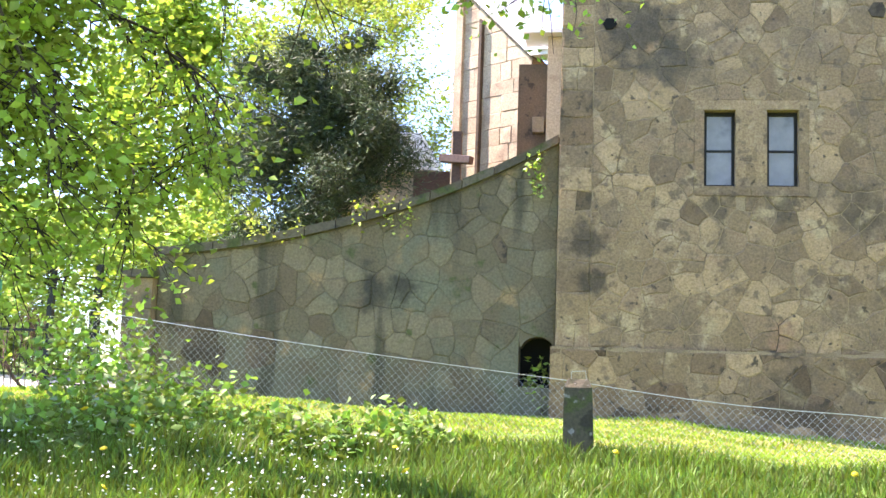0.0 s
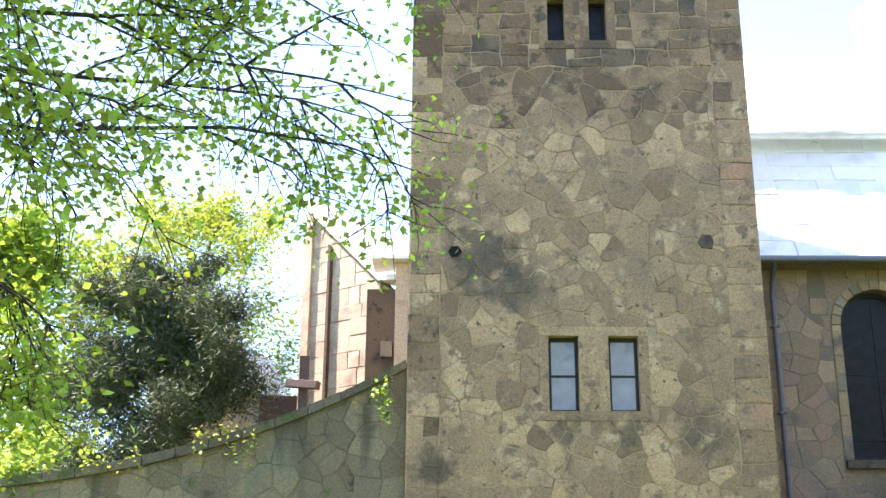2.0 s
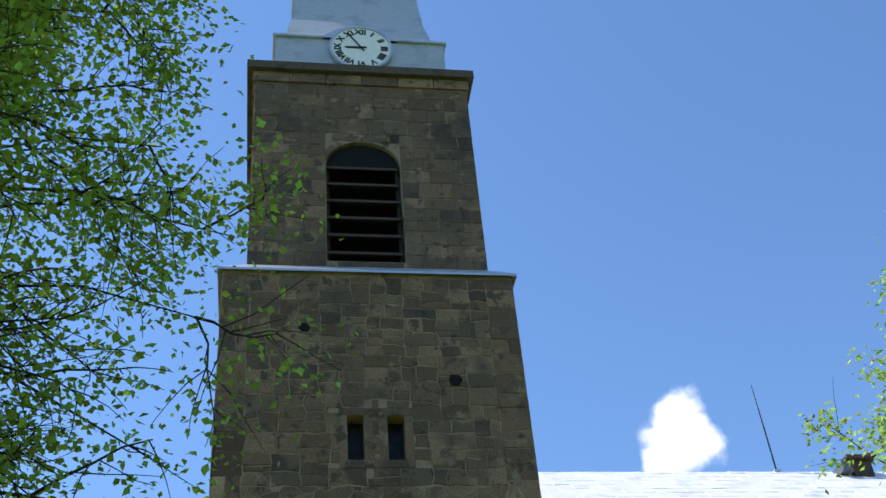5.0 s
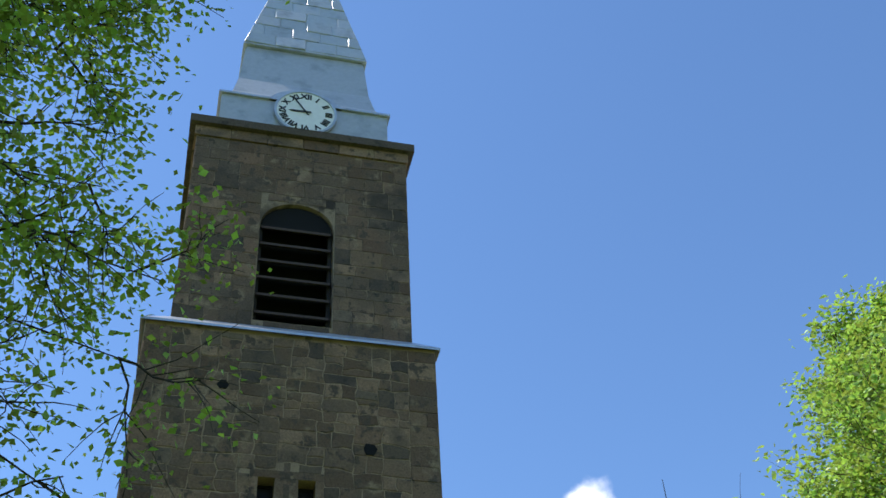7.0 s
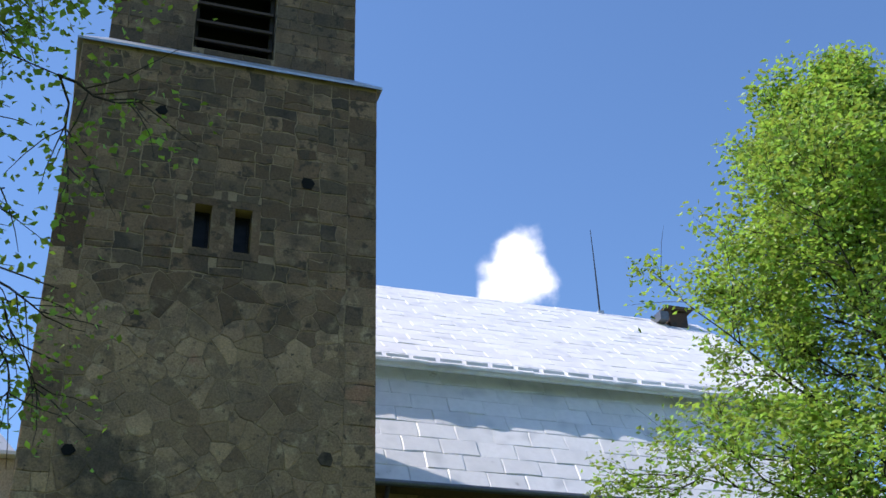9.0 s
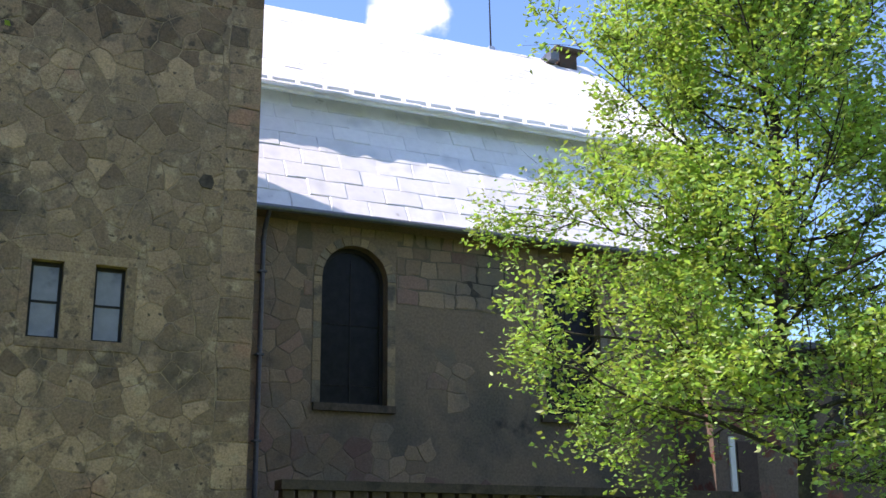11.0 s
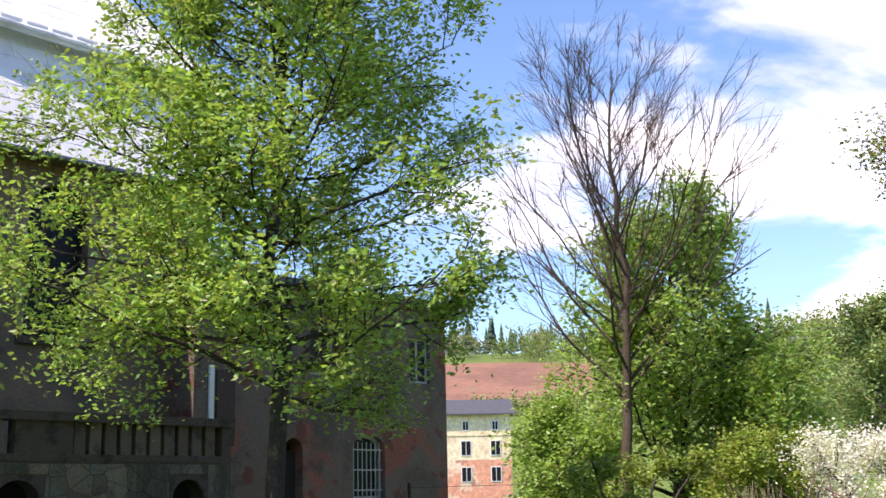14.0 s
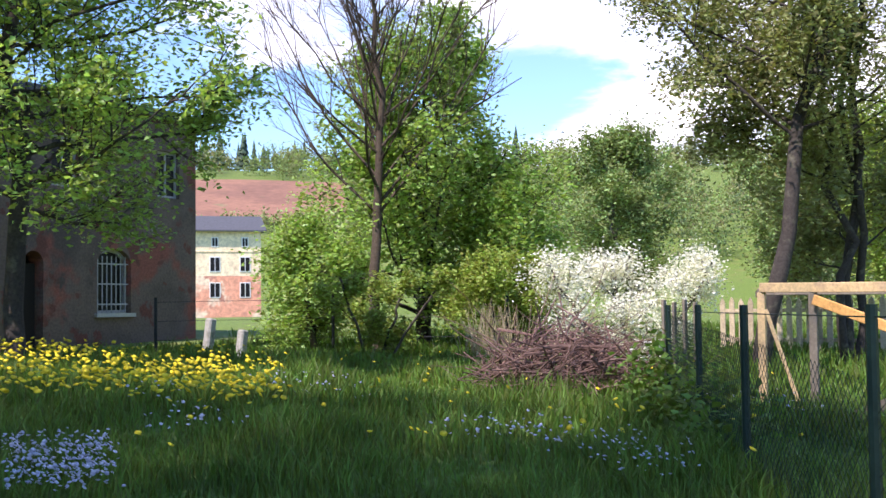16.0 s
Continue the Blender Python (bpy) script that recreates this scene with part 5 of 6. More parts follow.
def leaf_mesh(centres, size, seed, mat, spread=0.15, per=1, flat=0.35, droop=0.2, name="crown", slim=0.55):
    """Folded pointed leaves scattered in clumps round the given points."""
    g = np.random.default_rng(seed)
    c = np.repeat(np.asarray([tuple(p) for p in centres], float), per, axis=0)
    c = c + g.normal(0, spread, c.shape)
    n = len(c)
    a = g.normal(0, 1, (n, 3))
    a[:, 2] = a[:, 2] * flat - droop
    a /= np.linalg.norm(a, axis=1)[:, None]
    b = np.cross(a, g.normal(0, 1, (n, 3)) * np.array([0.5, 0.5, 1.0]))
    b /= np.linalg.norm(b, axis=1)[:, None] + 1e-9
    up = np.cross(a, b)
    s = size * g.uniform(0.6, 1.3, n)[:, None]
    w = s * slim * 0.5
    v = np.stack([c, c + a * s * 0.45 + b * w + up * s * 0.12, c + a * s, c + a * s * 0.45 - b * w + up * s * 0.12], 1).reshape(-1, 3)
    i = np.arange(n)[:, None] * 4
    f = np.concatenate([i + [[0, 1, 2]], i + [[0, 2, 3]]], 1).reshape(-1, 3)
    return np_mesh(name, v, f, mat)


def thin(points, keep, rng_):
    return [p for p in points if rng_.random() < keep]


def crown_tree(name, at, height, radius, clear, seed, leaf, leaf_size, per, label, limbs=34, bark_=bark, trunk_r=0.2, lean=(0, 0), spread=0.2, profile=None, level=2, count=6, angle=0.75, keep=1.0, droop=0.0, stems=1, lift=0.06, rise0=0.28, reach=0.42, group=""):
    t = empty(name, (at[0], at[1], ground_z(*at)), label=label, category="bush" if name.endswith("bush") else "tree", group=group)
    w = Wood(seed)
    base = Vector((at[0], at[1], ground_z(*at) - 0.15))
    profile = profile or (lambda s: math.sin(math.pi * min(1, 0.18 + 0.82 * s)) ** 0.7)
    for st in range(stems):
        off = Vector((w.rng.uniform(-1, 1), w.rng.uniform(-1, 1), 0)) * (0.9 if stems > 1 else 0)
        top = base + Vector((lean[0], lean[1], height)) + off * 1.8
        trunk = w.toward(base + off * 0.25, top, 0, 0.05, 12)
        w.branch(trunk, trunk_r, 0.02, 9)
        if st == 0:
            bole = len(w.F)
        for k in range(limbs // stems):
            s = (k + w.rng.random()) / (limbs // stems)
            h = clear + (1 - clear) * s * 0.96
            j = min(int(h * 12), 11)
            p = trunk[j].lerp(trunk[j + 1], h * 12 - j)
            az = k * 2.4 + w.rng.uniform(-0.5, 0.5)
            ln = radius * profile(s) * w.rng.uniform(0.7, 1.12)
            way = Vector((math.cos(az), math.sin(az), rise0 + (0.95 - rise0) * s - droop))
            limb = w.path(p, way, ln, 0.13, lift, 6)
            r = max(0.01, trunk_r * 0.3 * (1 - 0.75 * s))
            w.branch(limb, r, r * 0.25, 5)
            w.spread(limb, r * 0.7, level - 1, ln * reach, count, angle, lift, droop * 0.4, 0.15)
    w.finish("trunk", t, bark_, split=bole)
    if leaf is not None:
        mesh_part("crown", leaf_mesh(thin(w.tips, keep, w.rng), leaf_size, seed, leaf, spread, per), t)
    return t


def polar(az, el, r):
    """A place seen from the path's start: bearing to the left of the church's axis, elevation, both in degrees."""
    a, e = radians(az), radians(el)
    return Vector((-r * math.sin(a) * math.cos(e), r * math.cos(a) * math.cos(e), 1.6 + r * math.sin(e)))


# the overhanging tree beside the path
near_tree = empty("overhanging_tree", (-7.2, 6.2, ground_z(-7.2, 6.2)), label="fresh green spring tree with long overhanging branches", category="tree")
w = Wood(31)
root = Vector((-7.2, 6.2, ground_z(-7.2, 6.2) - 0.2))
trunk = w.toward(root, root + Vector((0.6, 0.5, 12.5)), 0, 0.04, 12)
w.branch(trunk, 0.26, 0.05, 9)
# Boughs past 60 degrees hang unseen, mostly added to shade the meadow
BOUGHS = [(3, 24, 33, 7.0, 0.5), (3, 27, 16, 7.5, 0.9), (4, 20, 25, 7.2, 0.7), (5, 12, 35, 8.0, 0.6), (5, 17, 48, 8.2, 0.4), (6, 5, 29, 8.4, 0.8), (6, 7, 44, 9.0, 0.4), (6, 3.5, 36, 8.6, 0.5), (7, 8, 52, 10.0, 0.2),
         (4, 32, 40, 6.5, 0.4), (7, 14, 60, 9.5, 0.2), (2, 29, 11, 7.0, 0.9), (3, 19, 13.5, 8.0, 1.0), (8, 18, 65, 10.5, 0.1), (5, 22, 41, 7.4, 0.5), (4, 26, 22, 6.4, 0.6), (3, 31, 26, 6.8, 0.6), (7, 24, 56, 9.0, 0.3), (3, 30, 19, 6.0, 0.8), (5, 9, 41, 8.6, 0.4), (6, 11, 27, 8.4, 0.6), (7, 2, 40, 9.2, 0.3), (8, 10, 70, 11.0, 0.1), (9, 0, 74, 11.5, 0.1), (9, 30, 72, 10.5, 0.1), (8, -8, 64, 11.0, 0.1), (3, 25, 8.5, 8.0, 1.0), (2, 31, 15, 7.5, 0.6), (6, 20, 54, 8.0, 0.2), (6, 28, 47, 7.5, 0.2), (10, 8, 66, 12.5, 0.1), (10, -20, 68, 12.5, 0.1), (10, -35, 72, 12.0, 0.1), (10, 20, 76, 12.0, 0.1), (9, -60, 76, 12.5, 0.1), (10, -10, 61, 13.0, 0.1), (11, 40, 80, 12.5, 0.1), (10, -48, 66, 12.5, 0.1), (6, 16, 53, 8.6, 0.2), (7, 21, 60, 9.0, 0.2), (5, 19, 44, 7.8, 0.3), (9, 6, 49, 13.0, 0.1), (9, 9.5, 53, 12.5, 0.1), (9, 13, 47, 13.0, 0.1), (8, 10, 42, 12.0, 0.1), (8, 17, 40, 12.0, 0.1), (8, 15, 34, 11.0, 0.2), (7, 12, 29, 10.5, 0.3), (4, 1.6, 22.5, 8.5, 0.5), (4, 4, 25, 9.0, 0.4), (5, 2.2, 26, 8.6, 0.4), (3, 27, 6.5, 7.4, 0.7), (3, 23, 10, 7.8, 0.8), (2, 28.5, 5, 7.9, 0.8), (3, 20, 15, 7.6, 0.8), (4, 24, 19, 7.2, 0.7), (3, 26, 13, 7.0, 0.8), (4, 22, 23, 7.8, 0.6), (3, 28, 24, 6.6, 0.6), (8, 9, 50, 9.5, 0.2), (8, 12, 54, 9.2, 0.2), (8, 15, 50, 8.8, 0.2), (8, 18, 55, 9.0, 0.2), (8, 21, 50, 8.6, 0.2), (7, 13, 46, 9.0, 0.2), (9, 6, 55, 10.0, 0.1), (8, 24, 52, 8.4, 0.2), (9, 11, 58, 9.8, 0.1)]
for j, az, el, r, sag in BOUGHS:
    limb = w.toward(trunk[j], polar(az, el, r), sag, 0.07, 9)
    w.branch(limb, 0.04, 0.005, 6)
    w.spread(limb, 0.026, 1, 1.3, 10, 0.8, -0.02, 0.10, 0.3)
w.finish("trunk", near_tree, dark_bark, split=108)
mesh_part("crown", leaf_mesh([p for p in w.tips if p.z > 7.0 or p.z < 4.0 or w.rng.random() < 0.55], 0.066, 31, leaf_fresh, 0.15, 4, 0.5, 0.35, slim=0.72), near_tree)

# pine and lighter tree behind the wall
pine = empty("pine_tree", (-6.9, 25.5, ground_z(-6.9, 25.5)), label="dense blue-green pine behind the churchyard wall", category="tree")
w = Wood(33)
base = Vector((-6.9, 25.5, ground_z(-6.9, 25.5)))
trunk = w.toward(base, base + Vector((0.2, 0, 7.4)), 0, 0.02, 10)
w.branch(trunk, 0.17, 0.03, 8)
for k in range(44):
    s = k / 44
    p = trunk[2 + int(s * 8)].lerp(trunk[min(10, 3 + int(s * 8))], w.rng.random())
    az = k * 2.4
    ln = (3.9 - 2.5 * s) * w.rng.uniform(0.7, 1.1)
    limb = w.path(p, Vector((math.cos(az), math.sin(az), 0.25)), ln, 0.12, 0.08, 5)
    w.branch(limb, 0.035, 0.01, 4)
    w.spread(limb, 0.014, 0, ln * 0.34, 9, 0.8, 0.1)
w.finish("trunk", pine, dark_bark, split=80)
mesh_part("crown", leaf_mesh(w.tips, 0.17, 33, needle, 0.17, 38, 0.8, -0.15, slim=0.09), pine)
crown_tree("birch_tree", (-7.4, 31.5), 11.5, 5.2, 0.2, 35, leaf_mid, 0.13, 9, "airy light-green birch behind the pine", keep=0.6, limbs=34, spread=0.26, trunk_r=0.16)
crown_tree("ash_tree", (-12.5, 30.0), 10.5, 4.0, 0.2, 36, leaf_fresh, 0.17, 7, "pale green spring tree beyond the gate", limbs=26, spread=0.3, trunk_r=0.16)

# Invented tall tree: foliage high on the left, shade on the meadow
crown_tree("foreground_shade_tree", (-6.4, 9.8), 20.0, 4.6, 0.6, 39, leaf_fresh, 0.1, 7, "tall tree added for high foliage and shade on the meadow", keep=0.45, limbs=34, bark_=dark_bark, trunk_r=0.24, spread=0.2, count=6)
# Made-up tree, mostly out of view, set here to shade the near grass
crown_tree("meadow_shade_tree", (-11.2, 10.8), 8.5, 4.0, 0.3, 37, leaf_fresh, 0.11, 6, "leafy tree added to shade the meadow edge", limbs=34, bark_=dark_bark, trunk_r=0.22, spread=0.2, count=6)
# Unseen tree put beside the path so its crown shades the foreground
crown_tree("foreground_shade_tree", (-3.4, 4.5), 18.5, 4.6, 0.68, 38, leaf_fresh, 0.12, 9, "unseen tall tree added to shade the meadow", keep=0.26, limbs=36, bark_=dark_bark, trunk_r=0.2, spread=0.25, count=6)
for k, (x, y, h) in enumerate(((-12.6, 24.5, 3.6), (-15.0, 25.5, 4.2), (-10.6, 26.5, 4.0), (-17.5, 27.0, 4.5))):
    crown_tree("lilac_bush", (x, y), h, 1.9, 0.06, 160 + k, leaf_mid if k % 2 else leaf_bright, 0.15, 6, "leafy green bush across the lane", limbs=20, trunk_r=0.05, spread=0.25, count=4, stems=2, group="bushes across the lane")
# the full tree before the nave
crown_tree("pear_tree", (10.65, 11.95), 11.8, 3.4, 0.18, 41, leaf_bright, 0.1, 16, "broad bright-green pear tree in full spring leaf", limbs=76, keep=0.31, bark_=dark_bark, trunk_r=0.14, rise0=0.05, spread=0.13, lean=(-0.1, 0.1),
           profile=lambda s: 1.0 - 0.1 * s if s < 0.55 else max(0.14, 0.94 - 0.76 * (s - 0.55) / 0.45), count=8, reach=0.48)
# the bare tree
crown_tree("bare_tree", (20.5, 12.5), 9.6, 5.0, 0.3, 42, None, 0, 0, "leafless dead tree with upswept grey twigs", limbs=44, bark_=twig_bark, trunk_r=0.13, count=9, angle=0.38, lift=0.09, rise0=1.0,
           profile=lambda s: 1.05 - 0.65 * s)
crown_tree("lime_tree", (23.7, 13.2), 6.5, 4.2, 0.1, 43, leaf_bright, 0.135, 10, "rounded yellow-green tree in new leaf", limbs=40, trunk_r=0.2, spread=0.2, count=6, keep=0.5, bark_=dark_bark,
           profile=lambda s: 1.05 - 0.6 * s)
crown_tree("hazel_bush", (23.9, 11.2), 3.3, 2.0, 0.08, 44, leaf_bright, 0.12, 9, "bright green hazel bush below the lime", keep=0.55, limbs=26, trunk_r=0.08, spread=0.22, count=5, stems=2)
crown_tree("hazel_bush", (21.2, 14.5), 2.7, 1.5, 0.08, 45, leaf_bright, 0.12, 9, "bright green hazel bush beside the bare tree", keep=0.55, limbs=24, trunk_r=0.08, spread=0.22, count=5, stems=2)
crown_tree("plum_tree", (17.55, 4.05), 9.8, 3.6, 0.33, 56, leaf_dull, 0.088, 15, "open bronze-green plum tree with a leaning dark trunk", limbs=30, keep=0.7, bark_=dark_bark, trunk_r=0.15, lean=(1.2, -1.9), spread=0.17, count=6, rise0=0.55,
           profile=lambda s: 1.0 - 0.4 * s)
crown_tree("maple_tree", (19.9, 3.1), 9.0, 3.3, 0.16, 47, leaf_dull, 0.1, 18, "several-stemmed green tree behind the picket fence", limbs=28, bark_=dark_bark, trunk_r=0.08, spread=0.2, count=5, stems=4)
bush = crown_tree("blossom_bush", (16.9, 5.75), 1.8, 1.0, 0.08, 48, blossom, 0.052, 5, "shrub covered in white spring blossom", limbs=30, trunk_r=0.04, spread=0.12, count=5, stems=3)
crown_tree("hawthorn_bush", (21.6, 10.2), 2.0, 1.0, 0.1, 49, leaf_mid, 0.10, 8, "loose green bush by the meadow fence", limbs=18, trunk_r=0.04, spread=0.16, count=4, stems=3)
crown_tree("elder_bush", (19.0, 11.7), 1.7, 0.8, 0.1, 50, leaf_mid, 0.09, 5, "small upright dark shrub by the fence", limbs=14, trunk_r=0.03, spread=0.1, count=4, stems=4)

for k, (az, r, h, rad, leaf) in enumerate(((-70.3, 58, 9.0, 3.8, leaf_far), (-79.5, 60, 10.0, 4.5, leaf_far), (-84.0, 52, 8.5, 4.0, leaf_mid))):
    q = polar(az, 0, r)
    crown_tree("willow_tree", (q.x, q.y), h, rad, 0.08, 150 + k, leaf, 0.2, 12, "rounded spring-green tree below the hillside", limbs=24, trunk_r=0.2, spread=0.35, count=4, group="trees below the hillside")

# ---- far woodland, field and house ----


def woodland():
    g = random.Random(60)
    groups_, firs, V, F = {(a, b): [] for a in range(3) for b in range(3)}, [], [], []
    for _ in range(1700):
        az = radians(g.uniform(36, 100))
        r = 105 * (720 / 105) ** (g.random() ** 0.8)
        x, y = r * math.sin(az), r * math.cos(az)
        deg = math.degrees(az)
        if r < 338 and deg < 57 or r < 190 and (deg < 62 or 64 < deg < 78 and noise.noise((x * 0.03, y * 0.03, 7.0)) < 0.12):
            continue
        h = g.uniform(6, 12)
        tone = g.choice((0, 0, 1, 1, 2))
        if r > 400 and g.random() < 0.36:
            firs.append((x, y, ground_z(x, y), g.uniform(8, 14)))
            continue
        for _ in range(22):
            d = Vector((g.gauss(0, 1), g.gauss(0, 1), g.gauss(0, 1))).normalized() * g.uniform(0.5, 1.0)
            groups_[tone, 0 if r < 190 else 1 if r < 360 else 2].append((x + d.x * h * 0.4, y + d.y * h * 0.4, ground_z(x, y) + h * 0.5 + d.z * h * 0.48))
    # hedge of low shrubs along the near edge of the field
    for _ in range(60):
        az, r = radians(g.uniform(44, 58)), g.uniform(205, 250)
        x, y, h = r * math.sin(az), r * math.cos(az), g.uniform(3, 6.5)
        for _ in range(18):
            d = Vector((g.gauss(0, 1), g.gauss(0, 1), g.gauss(0, 1))).normalized() * g.uniform(0.5, 1.0)
            groups_[g.choice((0, 1)), 1].append((x + d.x * h * 0.5, y + d.y * h * 0.5, ground_z(x, y) + h * 0.45 + d.z * h * 0.45))
    for k, (size, per) in enumerate(((0.4, 17), (0.55, 12), (0.9, 8))):
        for tone, leaf in enumerate((leaf_far, far_olive, far_dark)):
            if not groups_[tone, k]:
                continue
            me = leaf_mesh(groups_[tone, k], size, 61 + k, leaf, 0.6, per, 0.8, 0.0, "woodland", 0.8)
            tagged(new("woodland", me), label="mixed green woodland on the far hillside", category="woodland", kind="stuff")
    for x, y, z, h in firs:
        for tier in range(5):
            o = len(V)
            z0, r = z + h * (0.15 + 0.17 * tier), h * 0.2 * (1 - tier / 5.6)
            V.extend((x + r * math.cos(a) * g.uniform(0.7, 1.1), y + r * math.sin(a) * g.uniform(0.7, 1.1), z0 + g.uniform(-0.3, 0.3)) for a in (2 * math.pi * k / 8 for k in range(8)))
            V.append((x, y, z0 + h * 0.3))
            F.extend((o + k, o + (k + 1) % 8, o + 8) for k in range(8))
    tagged(new("fir_wood", np_mesh("fir_wood", V, F, fir_far)), label="dark firs along the hilltop", category="woodland", kind="stuff")


woodland()


def drape(name, cells_, mat, label, lift_=0.25):
    V, F = [], []
    n, m_, corner = cells_
    for i in range(n + 1):
        for j in range(m_ + 1):
            x, y = corner(i / n, j / m_)
            V.append((x, y, ground_z(x, y) + lift_))
    F = [(i * (m_ + 1) + j, i * (m_ + 1) + j + 1, (i + 1) * (m_ + 1) + j + 1, (i + 1) * (m_ + 1) + j) for i in range(n) for j in range(m_)]
    return tagged(new(name, np_mesh(name, V, F, mat, True)), label=label, category="field", kind="structure")


def fan(az0, az1, r0, r1):
    return lambda s, t: ((r0 + (r1 - r0) * t) * math.sin(radians(az0 + (az1 - az0) * s)), (r0 + (r1 - r0) * t) * math.cos(radians(az0 + (az1 - az0) * s)))


drape("red_field", (24, 12, lambda s, t: fan(38, 57, 252 + 6 * math.sin(9 * s), 334)(s, t)), red_soil, "bare red-brown ploughed field on the hillside", 0.6)

house = empty("far_house", (95.0, 76.0, ground_z(95, 76)), label="pale yellow and red two-storey house with grey roof", category="house")
H_M = facing(polar(-49.0, 0, 118).xy.to_3d(), (math.cos(radians(-45)), math.sin(radians(-45)), 0), (-math.sin(radians(45)), -math.cos(radians(45)), 0))
HZ = 1.7
part("wall", panel(0, 12, 4.7, 9.2, -7, 0, [], H_M @ Matrix.Translation((-4.0, HZ - 1.5, 0))), house_wall, house, "cream-yellow upper storeys")
part("lower_wall", panel(0, 12, -2.0, 4.7, -7, 0, [], H_M @ Matrix.Translation((-4.0, HZ - 1.5, 0))), pink_render, house, "flaking pink and cream ground storey")
part("string_course", panel(-0.05, 12.05, 7.1, 7.25, -7.05, 0.06, [], H_M @ Matrix.Translation((-4.0, HZ - 1.5, 0))), house_wall, house)
bm = bmesh.new()
prism(bm, [(-0.5, 9.2), (0.6, 9.15), (0.6, 9.3), (-3.5, 11.0), (-7.6, 9.3), (-7.6, 9.15)], -0.5, 12.5, H_M @ Matrix.Translation((-4.0, HZ - 1.5, 0)) @ Matrix(((0, 0, 1, 0), (0, 1, 0, 0), (1, 0, 0, 0), (0, 0, 0, 1))))
bmesh.ops.recalc_face_normals(bm, faces=bm.faces)
part("roof", bm, slate, house)
for k in range(4):
    for z, hh in ((2.6, 1.35), (5.2, 1.35), (7.7, 0.8)):
        x = -2.6 + 3.0 * k
        bm = bmesh.new()
        ww = 0.45 if hh > 1 else 0.25
        prism(bm, [(x - ww - 0.1, z - 0.1), (x + ww + 0.1, z - 0.1), (x + ww + 0.1, z + hh + 0.1), (x - ww - 0.1, z + hh + 0.1)], 0.0, 0.05, H_M @ Matrix.Translation((0, HZ - 1.5, 0)))
        wn = part("window", bm, white_paint, house)
        for s in (-1, 1):
            bm = bmesh.new()
            a, b = sorted((x + s * 0.04, x + s * ww))
            prism(bm, [(a, z), (b, z), (b, z + hh), (a, z + hh)], 0.05, 0.07, H_M @ Matrix.Translation((0, HZ - 1.5, 0)))
            part("pane", bm, dark_glass, wn)
bm = bmesh.new()
prism(bm, [(-2.4, 9.8), (-1.6, 9.8), (-1.6, 12.0), (-2.4, 12.0)], -3.6, -2.9, H_M @ Matrix.Translation((0, HZ - 1.5, 0)))
part("chimney", bm, white_paint, house)

# ---- fences ----


def chain_link(bm_v, bm_f, pts, height_at, base_at, pitch, r):
    """Woven diagonal wires between the points of a ground line."""
    lens = [0.0]
    for a, b in zip(pts, pts[1:]):
        lens.append(lens[-1] + math.dist(a, b))

    def along(s):
        s = min(max(s, 0), lens[-1])
        k = max(i for i in range(len(lens) - 1) if lens[i] <= s + 1e-9)
        t = (s - lens[k]) / (lens[k + 1] - lens[k])
        x, y = pts[k][0] + t * (pts[k + 1][0] - pts[k][0]), pts[k][1] + t * (pts[k + 1][1] - pts[k][1])
        return x, y
    n = int(lens[-1] / pitch)
    for d in (-1, 1):
        for k in range(-14, n + 14):
            s0 = k * pitch
            line = []
            rows_ = 26
            for j in range(rows_ + 1):
                s = s0 + d * j * pitch / 2
                if 0 <= s <= lens[-1]:
                    x, y = along(s)
                    z0, z1 = base_at(x, y), height_at(x, y)
                    z = z0 + j * pitch * 0.5
                    if z <= z1:
                        line.append((x, y, z))
            if len(line) > 1:
                o = len(bm_v)
                for x, y, z in (line[0], *line[1:]):
                    for a in range(3):
                        t = 2 * math.pi * a / 3
                        bm_v.append((x + r * math.cos(t), y + r * math.sin(t), z))
                for j in range(len(line) - 1):
                    for a in range(3):
                        p, q = o + j * 3 + a, o + j * 3 + (a + 1) % 3
                        bm_f.append((p, q, q + 3, p + 3))


wire_fence = empty("wire_fence", (-1.0, 12.8, 1.2), label="low rusty chain-link fence on a sagging top wire", category="fence")
LINE = [(-6.4, 13.4), (-3.0, 12.9), (-0.36, 12.6), (8.6, 12.4)]


def top_wire(x, y):
    if x < -0.36:
        t = (x + 6.4) / 6.04
        return 2.60 + (1.90 - 2.60) * t - 0.03 * math.sin(math.pi * t)
    t = (x + 0.36) / 8.96
    return 1.90 - 0.75 * t - 0.05 * math.sin(math.pi * min(1, t * 3))


V, F = [], []
chain_link(V, F, LINE, top_wire, lambda x, y: ground_z(x, y) - 0.02, 0.085, 0.0026)
mesh_part("mesh", np_mesh("mesh", V, F, galv), wire_fence)
pts = []
for a, b in zip(LINE, LINE[1:]):
    for k in range(16):
        x, y = a[0] + (b[0] - a[0]) * k / 16, a[1] + (b[1] - a[1]) * k / 16
        pts.append((x, y, top_wire(x, y)))
part("top_wire", tube(bmesh.new(), pts, 0.0045, 5), galv, wire_fence)
for x, y in ((-6.4, 13.6), (8.6, 12.4)):
    part("steel_post", tube(bmesh.new(), [(x, y, ground_z(x, y) - 0.3), (x, y, top_wire(x, y) + 0.08)], 0.03, 8), dark_steel, wire_fence)

post = empty("stone_post", (-0.36, 12.48, ground_z(-0.36, 12.48)), label="squat lichen-covered concrete fence post", category="post")
gz = ground_z(-0.36, 12.48) - 0.05
bm = bmesh.new()
secs = [(0.155, -0.3), (0.155, 0.2), (0.15, 0.62), (0.148, 0.78), (0.10, 0.87)]
rr = random.Random(7)
rings = []
